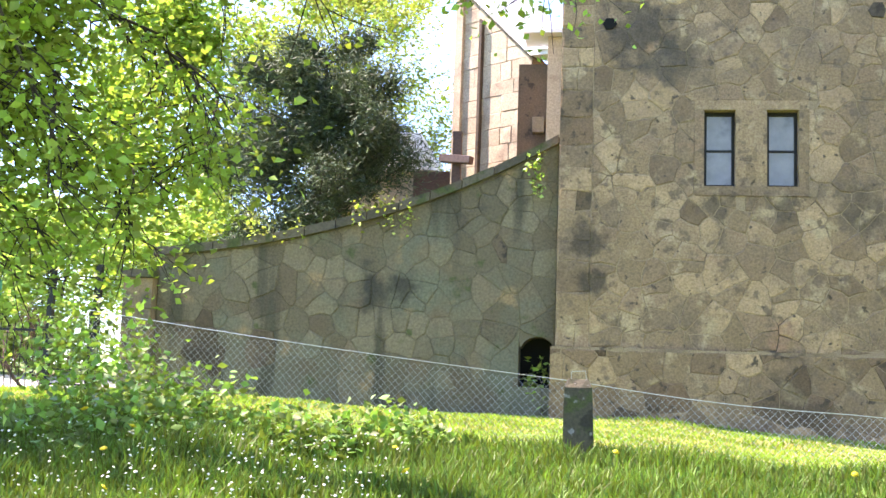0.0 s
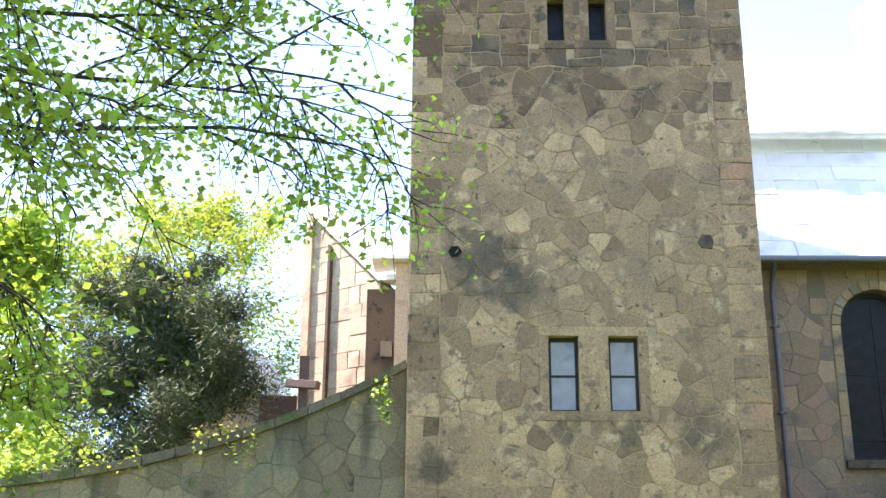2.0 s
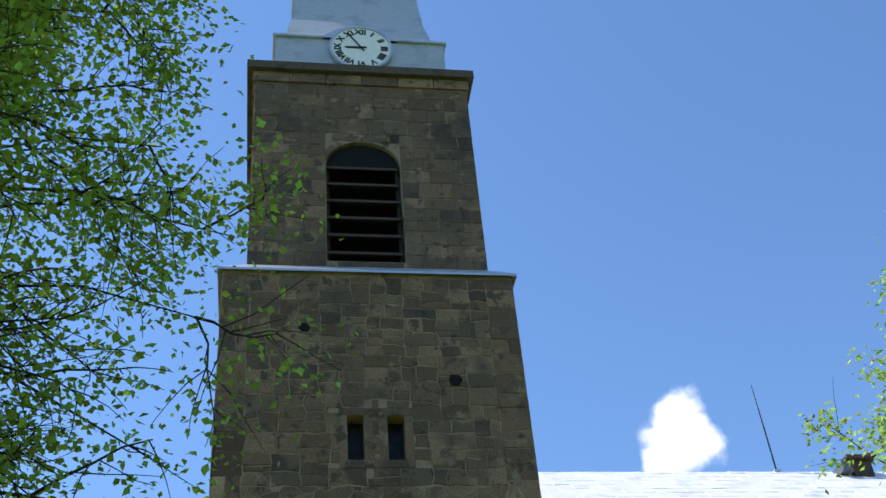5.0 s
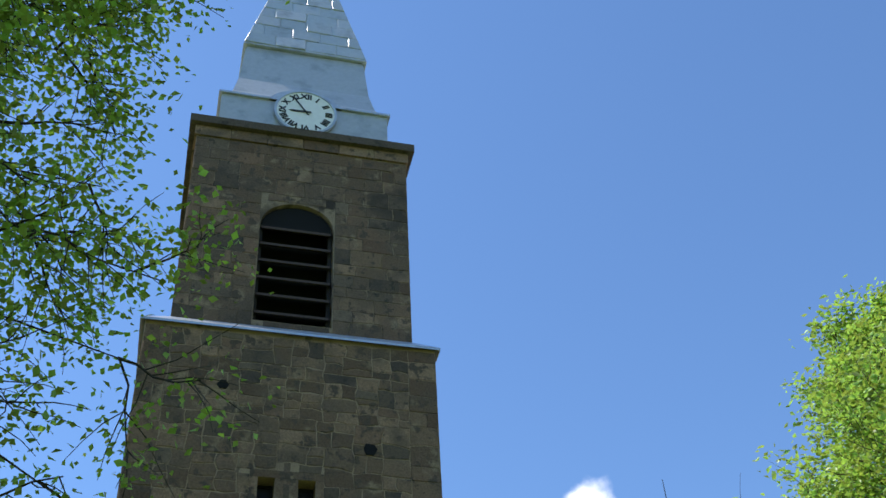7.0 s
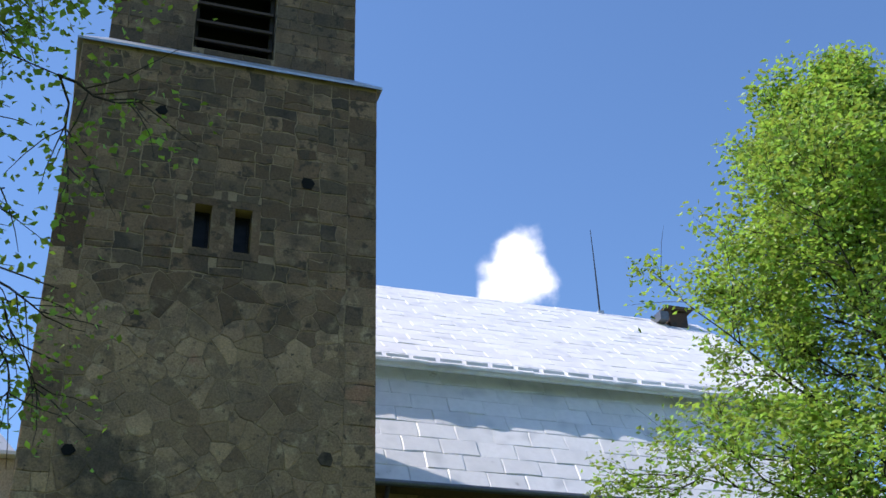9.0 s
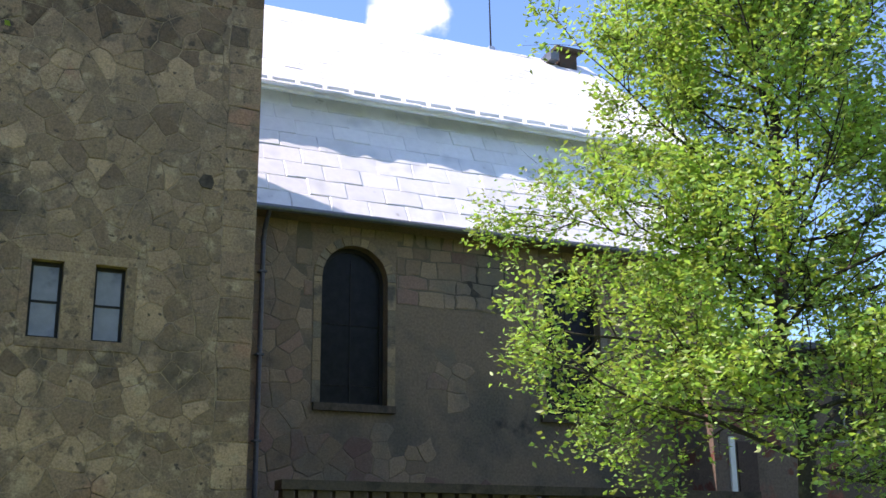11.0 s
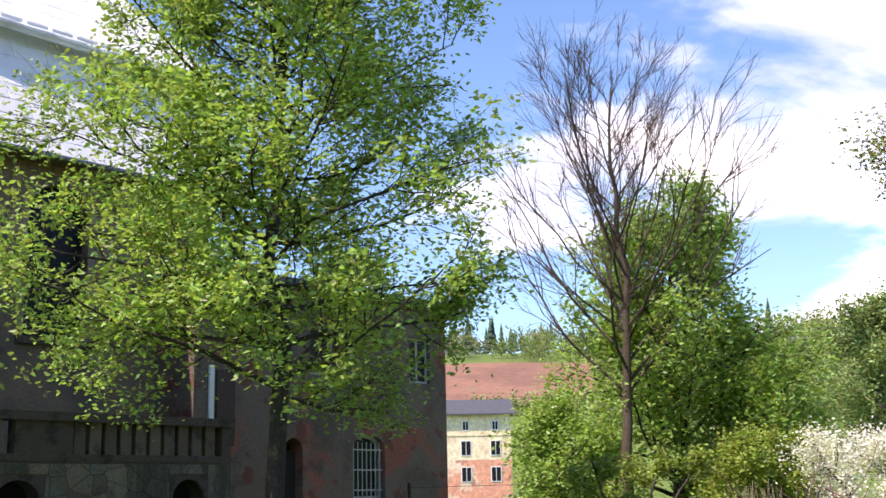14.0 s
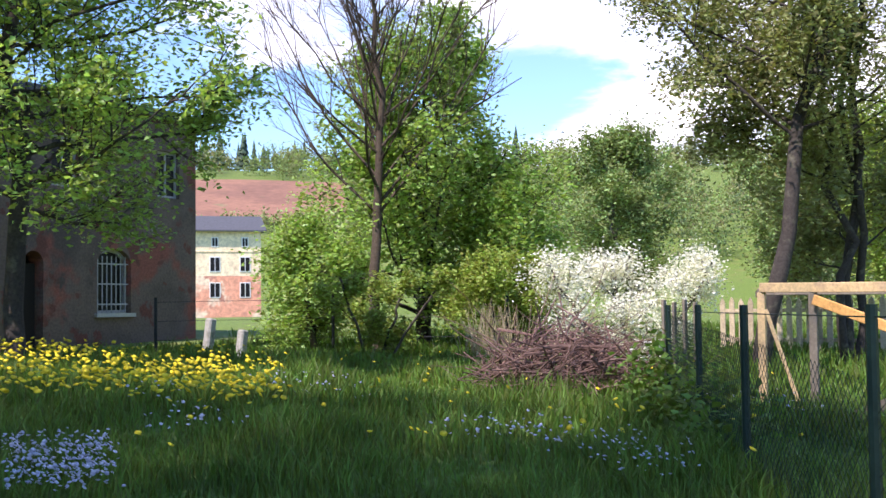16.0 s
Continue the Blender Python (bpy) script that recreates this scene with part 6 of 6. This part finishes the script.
for h, z in secs:
    rings.append([bm.verts.new((-0.36 + sx * h + rr.uniform(-0.012, 0.012), 12.48 + sy * h + rr.uniform(-0.012, 0.012), gz + z)) for sx, sy in ((-1, -1), (0, -1.04), (1, -1), (1.04, 0), (1, 1), (0, 1.04), (-1, 1), (-1.04, 0))])
for a, b in zip(rings, rings[1:]):
    for k in range(8):
        bm.faces.new((a[k], a[(k + 1) % 8], b[(k + 1) % 8], b[k]))
bm.faces.new(rings[0][::-1])
bm.faces.new(rings[-1])
part("shaft", bm, post_stone, post, bevel=0.015)
part("wire_loop", tube(bmesh.new(), [(-0.44, 12.48, gz + 0.86), (-0.44, 12.48, gz + 0.95), (-0.29, 12.48, gz + 0.96), (-0.28, 12.48, gz + 0.86)], 0.003, 5), galv, post)

# green garden fence
garden_fence = empty("garden_fence", (8.0, 1.9, 0.2), label="dark green chain-link garden fence with steel posts", category="fence")
GL = [polar(-72.9, 0, 12.4).xy, polar(-76.55, 0, 8.2).xy, polar(-82.4, 0, 5.9).xy, polar(-100, 0, 4.3).xy]
V, F = [], []
gtop = lambda x, y: 1.50
chain_link(V, F, [tuple(p) for p in GL], gtop, lambda x, y: ground_z(x, y), 0.075, 0.0022)
mesh_part("mesh", np_mesh("mesh", V, F, green_steel), garden_fence)
for p in (*GL, (GL[0] + GL[1]) / 2):
    part("steel_post", tube(bmesh.new(), [(p.x, p.y, ground_z(p.x, p.y) - 0.3), (p.x, p.y, 1.56)], 0.03, 8), green_steel, garden_fence)
part("top_wire", tube(bmesh.new(), [(p.x, p.y, 1.5) for p in GL], 0.004, 5), green_steel, garden_fence)

# thin meadow fence near the annex
meadow_fence = empty("meadow_fence", (22.0, 14.0, 0.6), label="thin dark posts of a wire fence across the meadow", category="fence")
ML = [polar(-47.9, 0, 25), polar(-56.4, 0, 24.5), polar(-65.0, 0, 23), polar(-71.5, 0, 21)]
for p in ML:
    part("steel_post", tube(bmesh.new(), [(p.x, p.y, ground_z(p.x, p.y) - 0.3), (p.x, p.y, ground_z(p.x, p.y) + 1.25)], 0.035, 8), dark_steel, meadow_fence)
for h in (0.35, 0.75, 1.15):
    part("wire", tube(bmesh.new(), [(p.x, p.y, ground_z(p.x, p.y) + h) for p in ML], 0.005, 4), dark_steel, meadow_fence)

# timber frame and pickets in the garden
frame_ = empty("timber_frame", (12.5, 1.9, 0.4), label="fresh timber frame with an orange diagonal brace", category="frame")
TA, TB = polar(-77.3, 0, 12.6), polar(-86.5, 0, 11.6)


def beam(a, b, w, h, mat, name, parent, label=""):
    d = (b - a)
    q = d.to_track_quat("X", "Z").to_matrix().to_4x4()
    bm = boxes((0, d.length, -w / 2, w / 2, -h / 2, h / 2))
    bmesh.ops.transform(bm, matrix=Matrix.Translation(a) @ q, verts=bm.verts)
    return part(name, bm, mat, parent, label, bevel=0.006)


def lift(p, z):
    return Vector((p.x, p.y, z))


beam(lift(TA, 1.73), lift(TB, 1.70), 0.09, 0.10, fresh_wood, "top_beam", frame_)
back = Vector((1.4, 0.35, 0))
beam(lift(TA, 1.70) + back, lift(TB, 1.68) + back, 0.08, 0.08, old_wood, "top_beam", frame_)
beam(lift(TA, 1.69), lift(TA, 1.67) + back, 0.08, 0.07, old_wood, "cross_beam", frame_)
for s in (0.0, 0.27, 0.82):
    p = TA.lerp(TB, s)
    beam(lift(p, ground_z(p.x, p.y) - 0.1), lift(p, 1.68), 0.08, 0.08, fresh_wood if s == 0 else old_wood, "upright", frame_)
beam(lift(TA.lerp(TB, 0.27), 1.60) - back * 0.06, lift(TA.lerp(TB, 0.66), 1.30) - back * 0.06, 0.04, 0.10, orange_wood, "brace", frame_, "orange diagonal brace")
beam(lift(TA.lerp(TB, 0.02), 1.5) - back * 0.06, lift(TA.lerp(TB, 0.2), 0.45) - back * 0.06, 0.025, 0.04, fresh_wood, "brace", frame_)
beam(lift(TA.lerp(TB, 0.35), 0.40) - back * 0.3, lift(TB, 1.0) - back * 0.3, 0.06, 0.10, old_wood, "leaning_board", frame_)
pickets = empty("picket_fence", (23.0, 3.2, 0.6), label="weathered pale picket fence with pointed tops", category="fence")
PA, PB = polar(-75.4, 0, 24.0), polar(-89, 0, 22.0)
n = 30
d = (PB - PA).normalized()
bm = bmesh.new()
prism(bm, [(-0.055, 0), (0.055, 0), (0.055, 0.98), (0, 1.08), (-0.055, 0.98)], -0.011, 0.011, facing((0, 0, 0), d, (d.y, -d.x, 0)))
first = part("picket", bm, picket_wood, pickets)
for k in range(n):
    p = PA.lerp(PB, k / (n - 1))
    ob = first if k == 0 else mesh_part("picket", first.data, pickets)
    ob.location = (p.x, p.y, 0.60 + 0.02 * math.sin(k * 2.1))
for z in (0.85, 1.42):
    beam(lift(PA, z) + Vector((0.03, 0.02, 0)), lift(PB, z) + Vector((0.03, 0.02, 0)), 0.03, 0.07, picket_wood, "rail", pickets)
board = empty("board_panel", (12.2, 3.75, 0.4), label="grey weathered boards at the corner of the garden fence", category="fence panel")
for k in range(4):
    p = polar(-72.7, 0, 12.9).lerp(polar(-74.2, 0, 12.7), k / 3)
    beam(lift(p, ground_z(p.x, p.y) - 0.05), lift(p, 1.62 - 0.03 * (k % 2)), 0.03, 0.1, old_wood, "board", board)

# leftovers by the meadow fence
for az, rr_, h in ((-50.3, 23.0, 0.85), (-51.9, 23.4, 0.6)):
    q = polar(az, 0, rr_)
    gz = ground_z(q.x, q.y)
    stump = empty("concrete_post", (q.x, q.y, gz), label="short leaning grey concrete fence post", category="post", group="concrete posts in the meadow")
    bm = boxes((-0.10, 0.10, -0.08, 0.08, -0.25, h))
    bmesh.ops.transform(bm, matrix=Matrix.Translation((q.x, q.y, gz)) @ Matrix.Rotation(0.16, 4, "Y"), verts=bm.verts)
    part("shaft", bm, post_pale, stump, bevel=0.03)
q = polar(-64.4, 0, 20.5)
reeds = empty("dry_reeds", (q.x, q.y, ground_z(q.x, q.y)), label="tuft of tall dry straw-coloured stalks", category="plant")
w = Wood(77)
for k in range(120):
    a, rad = w.rng.uniform(0, 6.28), 0.55 * w.rng.random() ** 0.5
    c = Vector((q.x + rad * math.cos(a), q.y + rad * math.sin(a), 0))
    c.z = ground_z(c.x, c.y) - 0.05
    w.branch(w.path(c, Vector((w.rng.gauss(0, 0.22), w.rng.gauss(0, 0.22), 1)), w.rng.uniform(0.6, 1.25), 0.07, 0, 4), 0.009, 0.004, 3)
tagged(w.finish("dry_growth", reeds, straw), kind="stuff")

# brush pile
pile = empty("brush_pile", (12.8, 5.1, ground_z(12.8, 5.1)), label="heap of cut reddish-brown brushwood on the grass", category="brushwood")
w = Wood(71)
for k in range(620):
    a, rad = w.rng.uniform(0, 6.28), 1.15 * w.rng.random() ** 0.6
    c = Vector((12.8 + rad * 0.9 * math.cos(a), 5.1 + rad * math.sin(a), 0))
    c.z = ground_z(c.x, c.y) + 0.85 * max(0.0, 1 - (rad / 1.2) ** 2) * w.rng.uniform(0.1, 1.0) + 0.02
    way = Vector((w.rng.gauss(0.2, 0.8), w.rng.gauss(-0.5, 0.8), w.rng.gauss(0.1, 0.42)))
    ln = w.rng.uniform(0.4, 1.3)
    p = w.path(c - way.normalized() * ln / 2, way, ln, 0.14, 0, 4)
    for q in p:
        q.z = max(q.z, ground_z(q.x, q.y) + 0.01)
    w.branch(p, w.rng.uniform(0.004, 0.013), 0.003, 4)
for k in range(9):
    a = w.rng.uniform(0, 6.28)
    w.branch(w.path(Vector((12.9 + 0.5 * math.cos(a), 5.3 + 0.6 * math.sin(a), ground_z(12.8, 5.1) + 0.35)), Vector((w.rng.gauss(0, 0.5), w.rng.gauss(0.6, 0.6), 0.7)), 1.4, 0.15, 0, 5), 0.012, 0.003, 4)
tagged(w.finish("brushwood", pile, brush_mat), kind="stuff")
for k in range(46):
    a, rad = w.rng.uniform(0, 6.28), 0.95 * w.rng.random() ** 0.5
    c = Vector((12.8 + rad * 0.9 * math.cos(a), 5.1 + rad * math.sin(a), 0))
    c.z = ground_z(c.x, c.y) + 0.78 * max(0.1, 1 - (rad / 1.2) ** 2) * w.rng.uniform(0.5, 1.05)
    way = Vector((w.rng.gauss(0.2, 0.8), w.rng.gauss(-0.6, 0.7), w.rng.gauss(0.08, 0.3))).normalized()
    ln = w.rng.uniform(0.6, 1.2)
    pts = w.path(c - way * ln / 2, way, ln, 0.10, 0, 4)
    part("stick", tube(bmesh.new(), pts, [0.02, 0.018, 0.015, 0.012, 0.008], 5), brush_mat, pile)

# pale cut poles leaning on the pile
for k in range(5):
    a = Vector((12.3 + 0.15 * k, 6.0 + 0.12 * k, 0))
    a.z = ground_z(a.x, a.y) + 0.03
    part("long_stick", tube(bmesh.new(), [a, a + Vector((0.5, -0.55, 0.16 + 0.06 * k)), a + Vector((0.9 + 0.1 * k, -1.1, 0.38 + 0.12 * k))], [0.016, 0.013, 0.008], 5), straw, pile, "pale bleached stick")
crown_tree("dry_bush", (-9.6, 18.9), 1.5, 0.9, 0.05, 75, None, 0, 0, "leafless brown bush beside the gate", limbs=26, bark_=brush_mat, trunk_r=0.03, count=6, angle=0.45, rise0=0.9, stems=2)

# gate and sign by the road
gate = empty("iron_gate", (-10.5, 18.5, 1.6), label="dark iron gate and railings beside the stone pillar", category="gate")
for x in (-8.62, -9.45):
    part("gate_post", boxes((x - 0.05, x + 0.05, 18.45, 18.55, 1.2, 3.75)), dark_steel, gate, bevel=0.008)
for k in range(30):
    x = -9.6 - k * 0.13
    part("bar", tube(bmesh.new(), [(x, 18.6, 1.45), (x, 18.6, 2.75)], 0.009, 5), dark_steel, gate)
for z in (1.6, 2.6):
    part("rail", boxes((-13.6, -9.5, 18.58, 18.62, z, z + 0.04)), dark_steel, gate)
for z in (1.7, 1.95):
    part("rail", boxes((-9.4, -8.67, 18.48, 18.52, z, z + 0.035)), dark_steel, gate)
sign = empty("green_sign", (-12.3, 20.5, 1.7), label="small green notice board with unreadable white lines", category="sign")
part("board", boxes((-12.9, -11.5, 20.48, 20.52, 2.95, 3.65)), sign_green, sign, bevel=0.006)
for z, a, b in ((3.42, -12.75, -11.7), (3.25, -12.75, -12.0), (3.08, -12.7, -11.85)):
    part("text_bar", boxes((a, b, 20.472, 20.48, z, z + 0.07)), white_paint, sign)
for x in (-12.8, -11.6):
    part("leg", boxes((x - 0.03, x + 0.03, 20.53, 20.58, 1.3, 3.6)), dark_steel, sign)
V, F = [], []
for i in range(21):
    for j in range(3):
        x, y = -9.5 - i * 1.5, 20.2 + j * 1.8 + 0.02 * i * i
        V.append((x, y, ground_z(x, y) + 0.04))
F = [(i * 3 + j, (i + 1) * 3 + j, (i + 1) * 3 + j + 1, i * 3 + j + 1) for i in range(20) for j in range(2)]
tagged(new("road", np_mesh("road", V, F, asphalt, True)), label="pale sunlit lane beyond the gate", category="road", kind="structure")

# ivy on the wall and weeds
def clump(name, pts_, size, seed, mat, label, spread, per, cat="plant", slim=0.7):
    p0 = pts_[0]
    t = empty(name, (p0[0], p0[1], ground_z(p0[0], p0[1])), label=label, category=cat)
    mesh_part("leaves", leaf_mesh(pts_, size, seed, mat, spread, per, 0.7, 0.1, "leaves", slim), t)
    return t


def stems(n, at, radius, h, seed):
    g = random.Random(seed)
    out = []
    for _ in range(n):
        a, r = g.uniform(0, 6.28), radius * math.sqrt(g.random())
        x, y = at[0] + r * math.cos(a), at[1] + r * math.sin(a)
        hh = h * g.uniform(0.5, 1.0) * (1 - 0.5 * (r / radius) ** 2)
        out += [(x + g.gauss(0, 0.03), y + g.gauss(0, 0.03), ground_z(x, y) + hh * k / 4) for k in range(5)]
    return out


clump("wall_ivy", [(-1.35 + 0.1 * math.sin(k * 1.7), WY - 0.12, 5.85 - 0.07 * k) for k in range(10)], 0.09, 81, leaf_bright, "small yellow-green plant hanging from the coping", 0.06, 8)
clump("wall_ivy", [(-3.9 + 0.45 * math.sin(k * 2.1), WY - 0.1, coping_z(-3.9) + 0.2 - 0.03 * k) for k in range(14)], 0.08, 82, leaf_mid, "creeping plant over the wall coping", 0.09, 7)
clump("wall_ivy", [(-6.2 + 0.9 * math.sin(k * 2.1), WY - 0.05, coping_z(-6.2) + 0.25) for k in range(18)], 0.09, 83, leaf_mid, "creeping plant over the low end of the wall", 0.12, 7)
clump("arch_weed", stems(8, (-1.3, 19.5), 0.25, 1.2, 90), 0.12, 84, leaf_bright, "bright weeds growing through the wall arch", 0.05, 4)
for k, (x, y, r, h, m_) in enumerate(((-4.9, 11.6, 0.8, 0.9, weed_leaf), (-4.0, 11.3, 0.9, 0.7, weed_leaf), (-5.6, 12.6, 0.5, 1.5, weed_leaf), (-3.0, 10.9, 0.8, 0.5, weed_leaf), (-4.6, 10.2, 1.1, 0.5, weed_leaf), (-6.3, 12.9, 0.45, 1.9, weed_leaf), (-2.2, 11.9, 0.6, 0.45, weed_leaf))):
    clump("tall_weeds", stems(46, (x, y), r, h, 91 + k), 0.10, 85 + k, m_, "leafy nettles and weeds at the fence foot", 0.05, 3)

for k, (az, rr_, rad, h) in enumerate(((-73.2, 11.6, 0.5, 1.1), (-74.5, 10.4, 0.55, 0.8), (-76.0, 9.2, 0.5, 0.6), (-72.4, 12.6, 0.5, 0.9))):
    q = polar(az, 0, rr_)
    clump("fence_weeds", stems(40, (q.x, q.y), rad, h, 140 + k), 0.085, 145 + k, blade, "dark shaded weeds grown through the garden fence", 0.05, 3)

# ---- grass and flowers ----


def scatter(n, seed, az0, az1, r0, r1, accept=None):
    g = np.random.default_rng(seed)
    az, r = np.radians(g.uniform(az0, az1, n)), np.exp(g.uniform(math.log(r0), math.log(r1), n))
    x, y = -r * np.sin(az), r * np.cos(az)
    ok = (y < 18.9) | (x > 17)
    ok &= ~((y > 19.7) & (x < 26.3))
    x, y = x[ok], y[ok]
    if accept is not None:
        k = np.array([accept(a, b) for a, b in zip(x, y)])
        x, y = x[k], y[k]
    return np.stack([x, y, [ground_z(a, b) for a, b in zip(x, y)]], 1), g


def grass(name, n, seed, az0, az1, r0, r1, h, mat, label, accept=None, width=0.007):
    p, g = scatter(n, seed, az0, az1, r0, r1, accept)
    n = len(p)
    a = g.uniform(0, 2 * math.pi, n)
    dist = np.hypot(p[:, 0], p[:, 1])
    patch = np.array([0.6 + 1.0 * max(-0.42, noise.noise((q[0] * 0.7, q[1] * 0.7, 9.0))) + 0.5 * max(0.0, noise.noise((q[0] * 2.3, q[1] * 2.3, 4.0))) for q in p])
    hh = h * g.uniform(0.5, 1.25, n) * patch
    wd = width * np.clip(dist / 7, 0.8, 3)
    side = np.stack([np.cos(a), np.sin(a), np.zeros(n)], 1) * wd[:, None]
    bend = np.stack([g.normal(0, 0.32, n), g.normal(0, 0.32, n), np.ones(n)], 1) * hh[:, None]
    mid = p + bend * 0.55 * np.array([0.5, 0.5, 1.0])
    low_ = p - np.array([0, 0, 0.02])
    v = np.stack([low_ - side, low_ + side, mid + side * 0.8, mid - side * 0.8, p + bend], 1).reshape(-1, 3)
    i = np.arange(n)[:, None] * 5
    f = np.concatenate([i + [[0, 1, 2]], i + [[0, 2, 3]], i + [[3, 2, 4]]], 1).reshape(-1, 3)
    tagged(new(name, np_mesh(name, v, f, mat)), label=label, category="grass", kind="stuff")


def flowers(name, n, seed, az0, az1, r0, r1, h, size, mat, label, accept=None):
    p, g = scatter(n, seed, az0, az1, r0, r1, accept)
    V, F = [], []
    for x, y, z in p:
        o = len(V)
        top = Vector((x + g.normal(0, 0.03), y + g.normal(0, 0.03), z + h * g.uniform(0.6, 1.2)))
        nrm = Vector((g.normal(0, 0.5), g.normal(-0.35, 0.5), 1)).normalized()
        u = nrm.orthogonal().normalized()
        w_ = nrm.cross(u)
        s = size * g.uniform(0.7, 1.2)
        V.append(tuple(top + nrm * s * 0.35))
        for k in range(7):
            a = 2 * math.pi * k / 7
            V.append(tuple(top + u * (s * math.cos(a)) + w_ * (s * math.sin(a)) + nrm * (s * 0.12 * (k % 2))))
        V.append(tuple(top - nrm * s * 0.4))
        F += [(o, o + 1 + k, o + 1 + (k + 1) % 7) for k in range(7)] + [(o + 8, o + 1 + (k + 1) % 7, o + 1 + k) for k in range(7)]
    if V:
        tagged(new(name, np_mesh(name, V, F, mat)), label=label, category="flowers", kind="stuff")


def patchy(scale, off, lo):
    return lambda x, y: noise.noise((x * scale, y * scale, off)) > lo


mown = lambda x, y: y > 12.9 - 0.04 * x
grass("meadow_grass", 82000, 100, -20, 40, 6.0, 15.0, 0.22, blade, "long lush green meadow grass", lambda x, y: not mown(x, y))
grass("mown_grass", 60000, 101, -25, 40, 12.0, 20.5, 0.07, mown_blade, "short grass before the church wall, brightened in colour as sunlit", mown, 0.006)
grass("hay", 42000, 102, -25, 30, 12.0, 20.5, 0.05, dry_blade, "strewn dry cut grass on the lawn", lambda x, y: mown(x, y) and noise.noise((x * 0.8, y * 1.6, 2.0)) > -0.12, 0.008)
grass("meadow_grass", 105000, 103, -90, -34, 5.0, 34.0, 0.26, blade, "long lush green meadow grass", None, 0.006)
flowers("dandelions", 1050, 110, -54, -38, 10.0, 17.5, 0.30, 0.032, petal, "dense yellow dandelion patch", lambda x, y: noise.noise((x * 0.45, y * 0.45, 1.0)) > -0.12)
flowers("dandelions", 230, 111, -80, -42, 7.5, 19.0, 0.28, 0.026, petal, "scattered yellow dandelions", patchy(0.9, 4.0, 0.08))
flowers("dandelions", 16, 112, -12, 32, 7.5, 13.0, 0.28, 0.038, petal, "scattered yellow dandelions")
flowers("white_flowers", 800, 113, 10, 40, 6.5, 11.0, 0.27, 0.011, small_white, "carpet of tiny white flowers")
flowers("blue_flowers", 420, 115, -46, -41.5, 6.7, 7.9, 0.24, 0.014, small_blue, "pale blue forget-me-not patch in the shade")
flowers("blue_flowers", 2600, 114, -80, -38, 6.5, 12.0, 0.24, 0.014, small_blue, "pale blue forget-me-not patches", patchy(0.55, 6.0, 0.16))

lay_all()
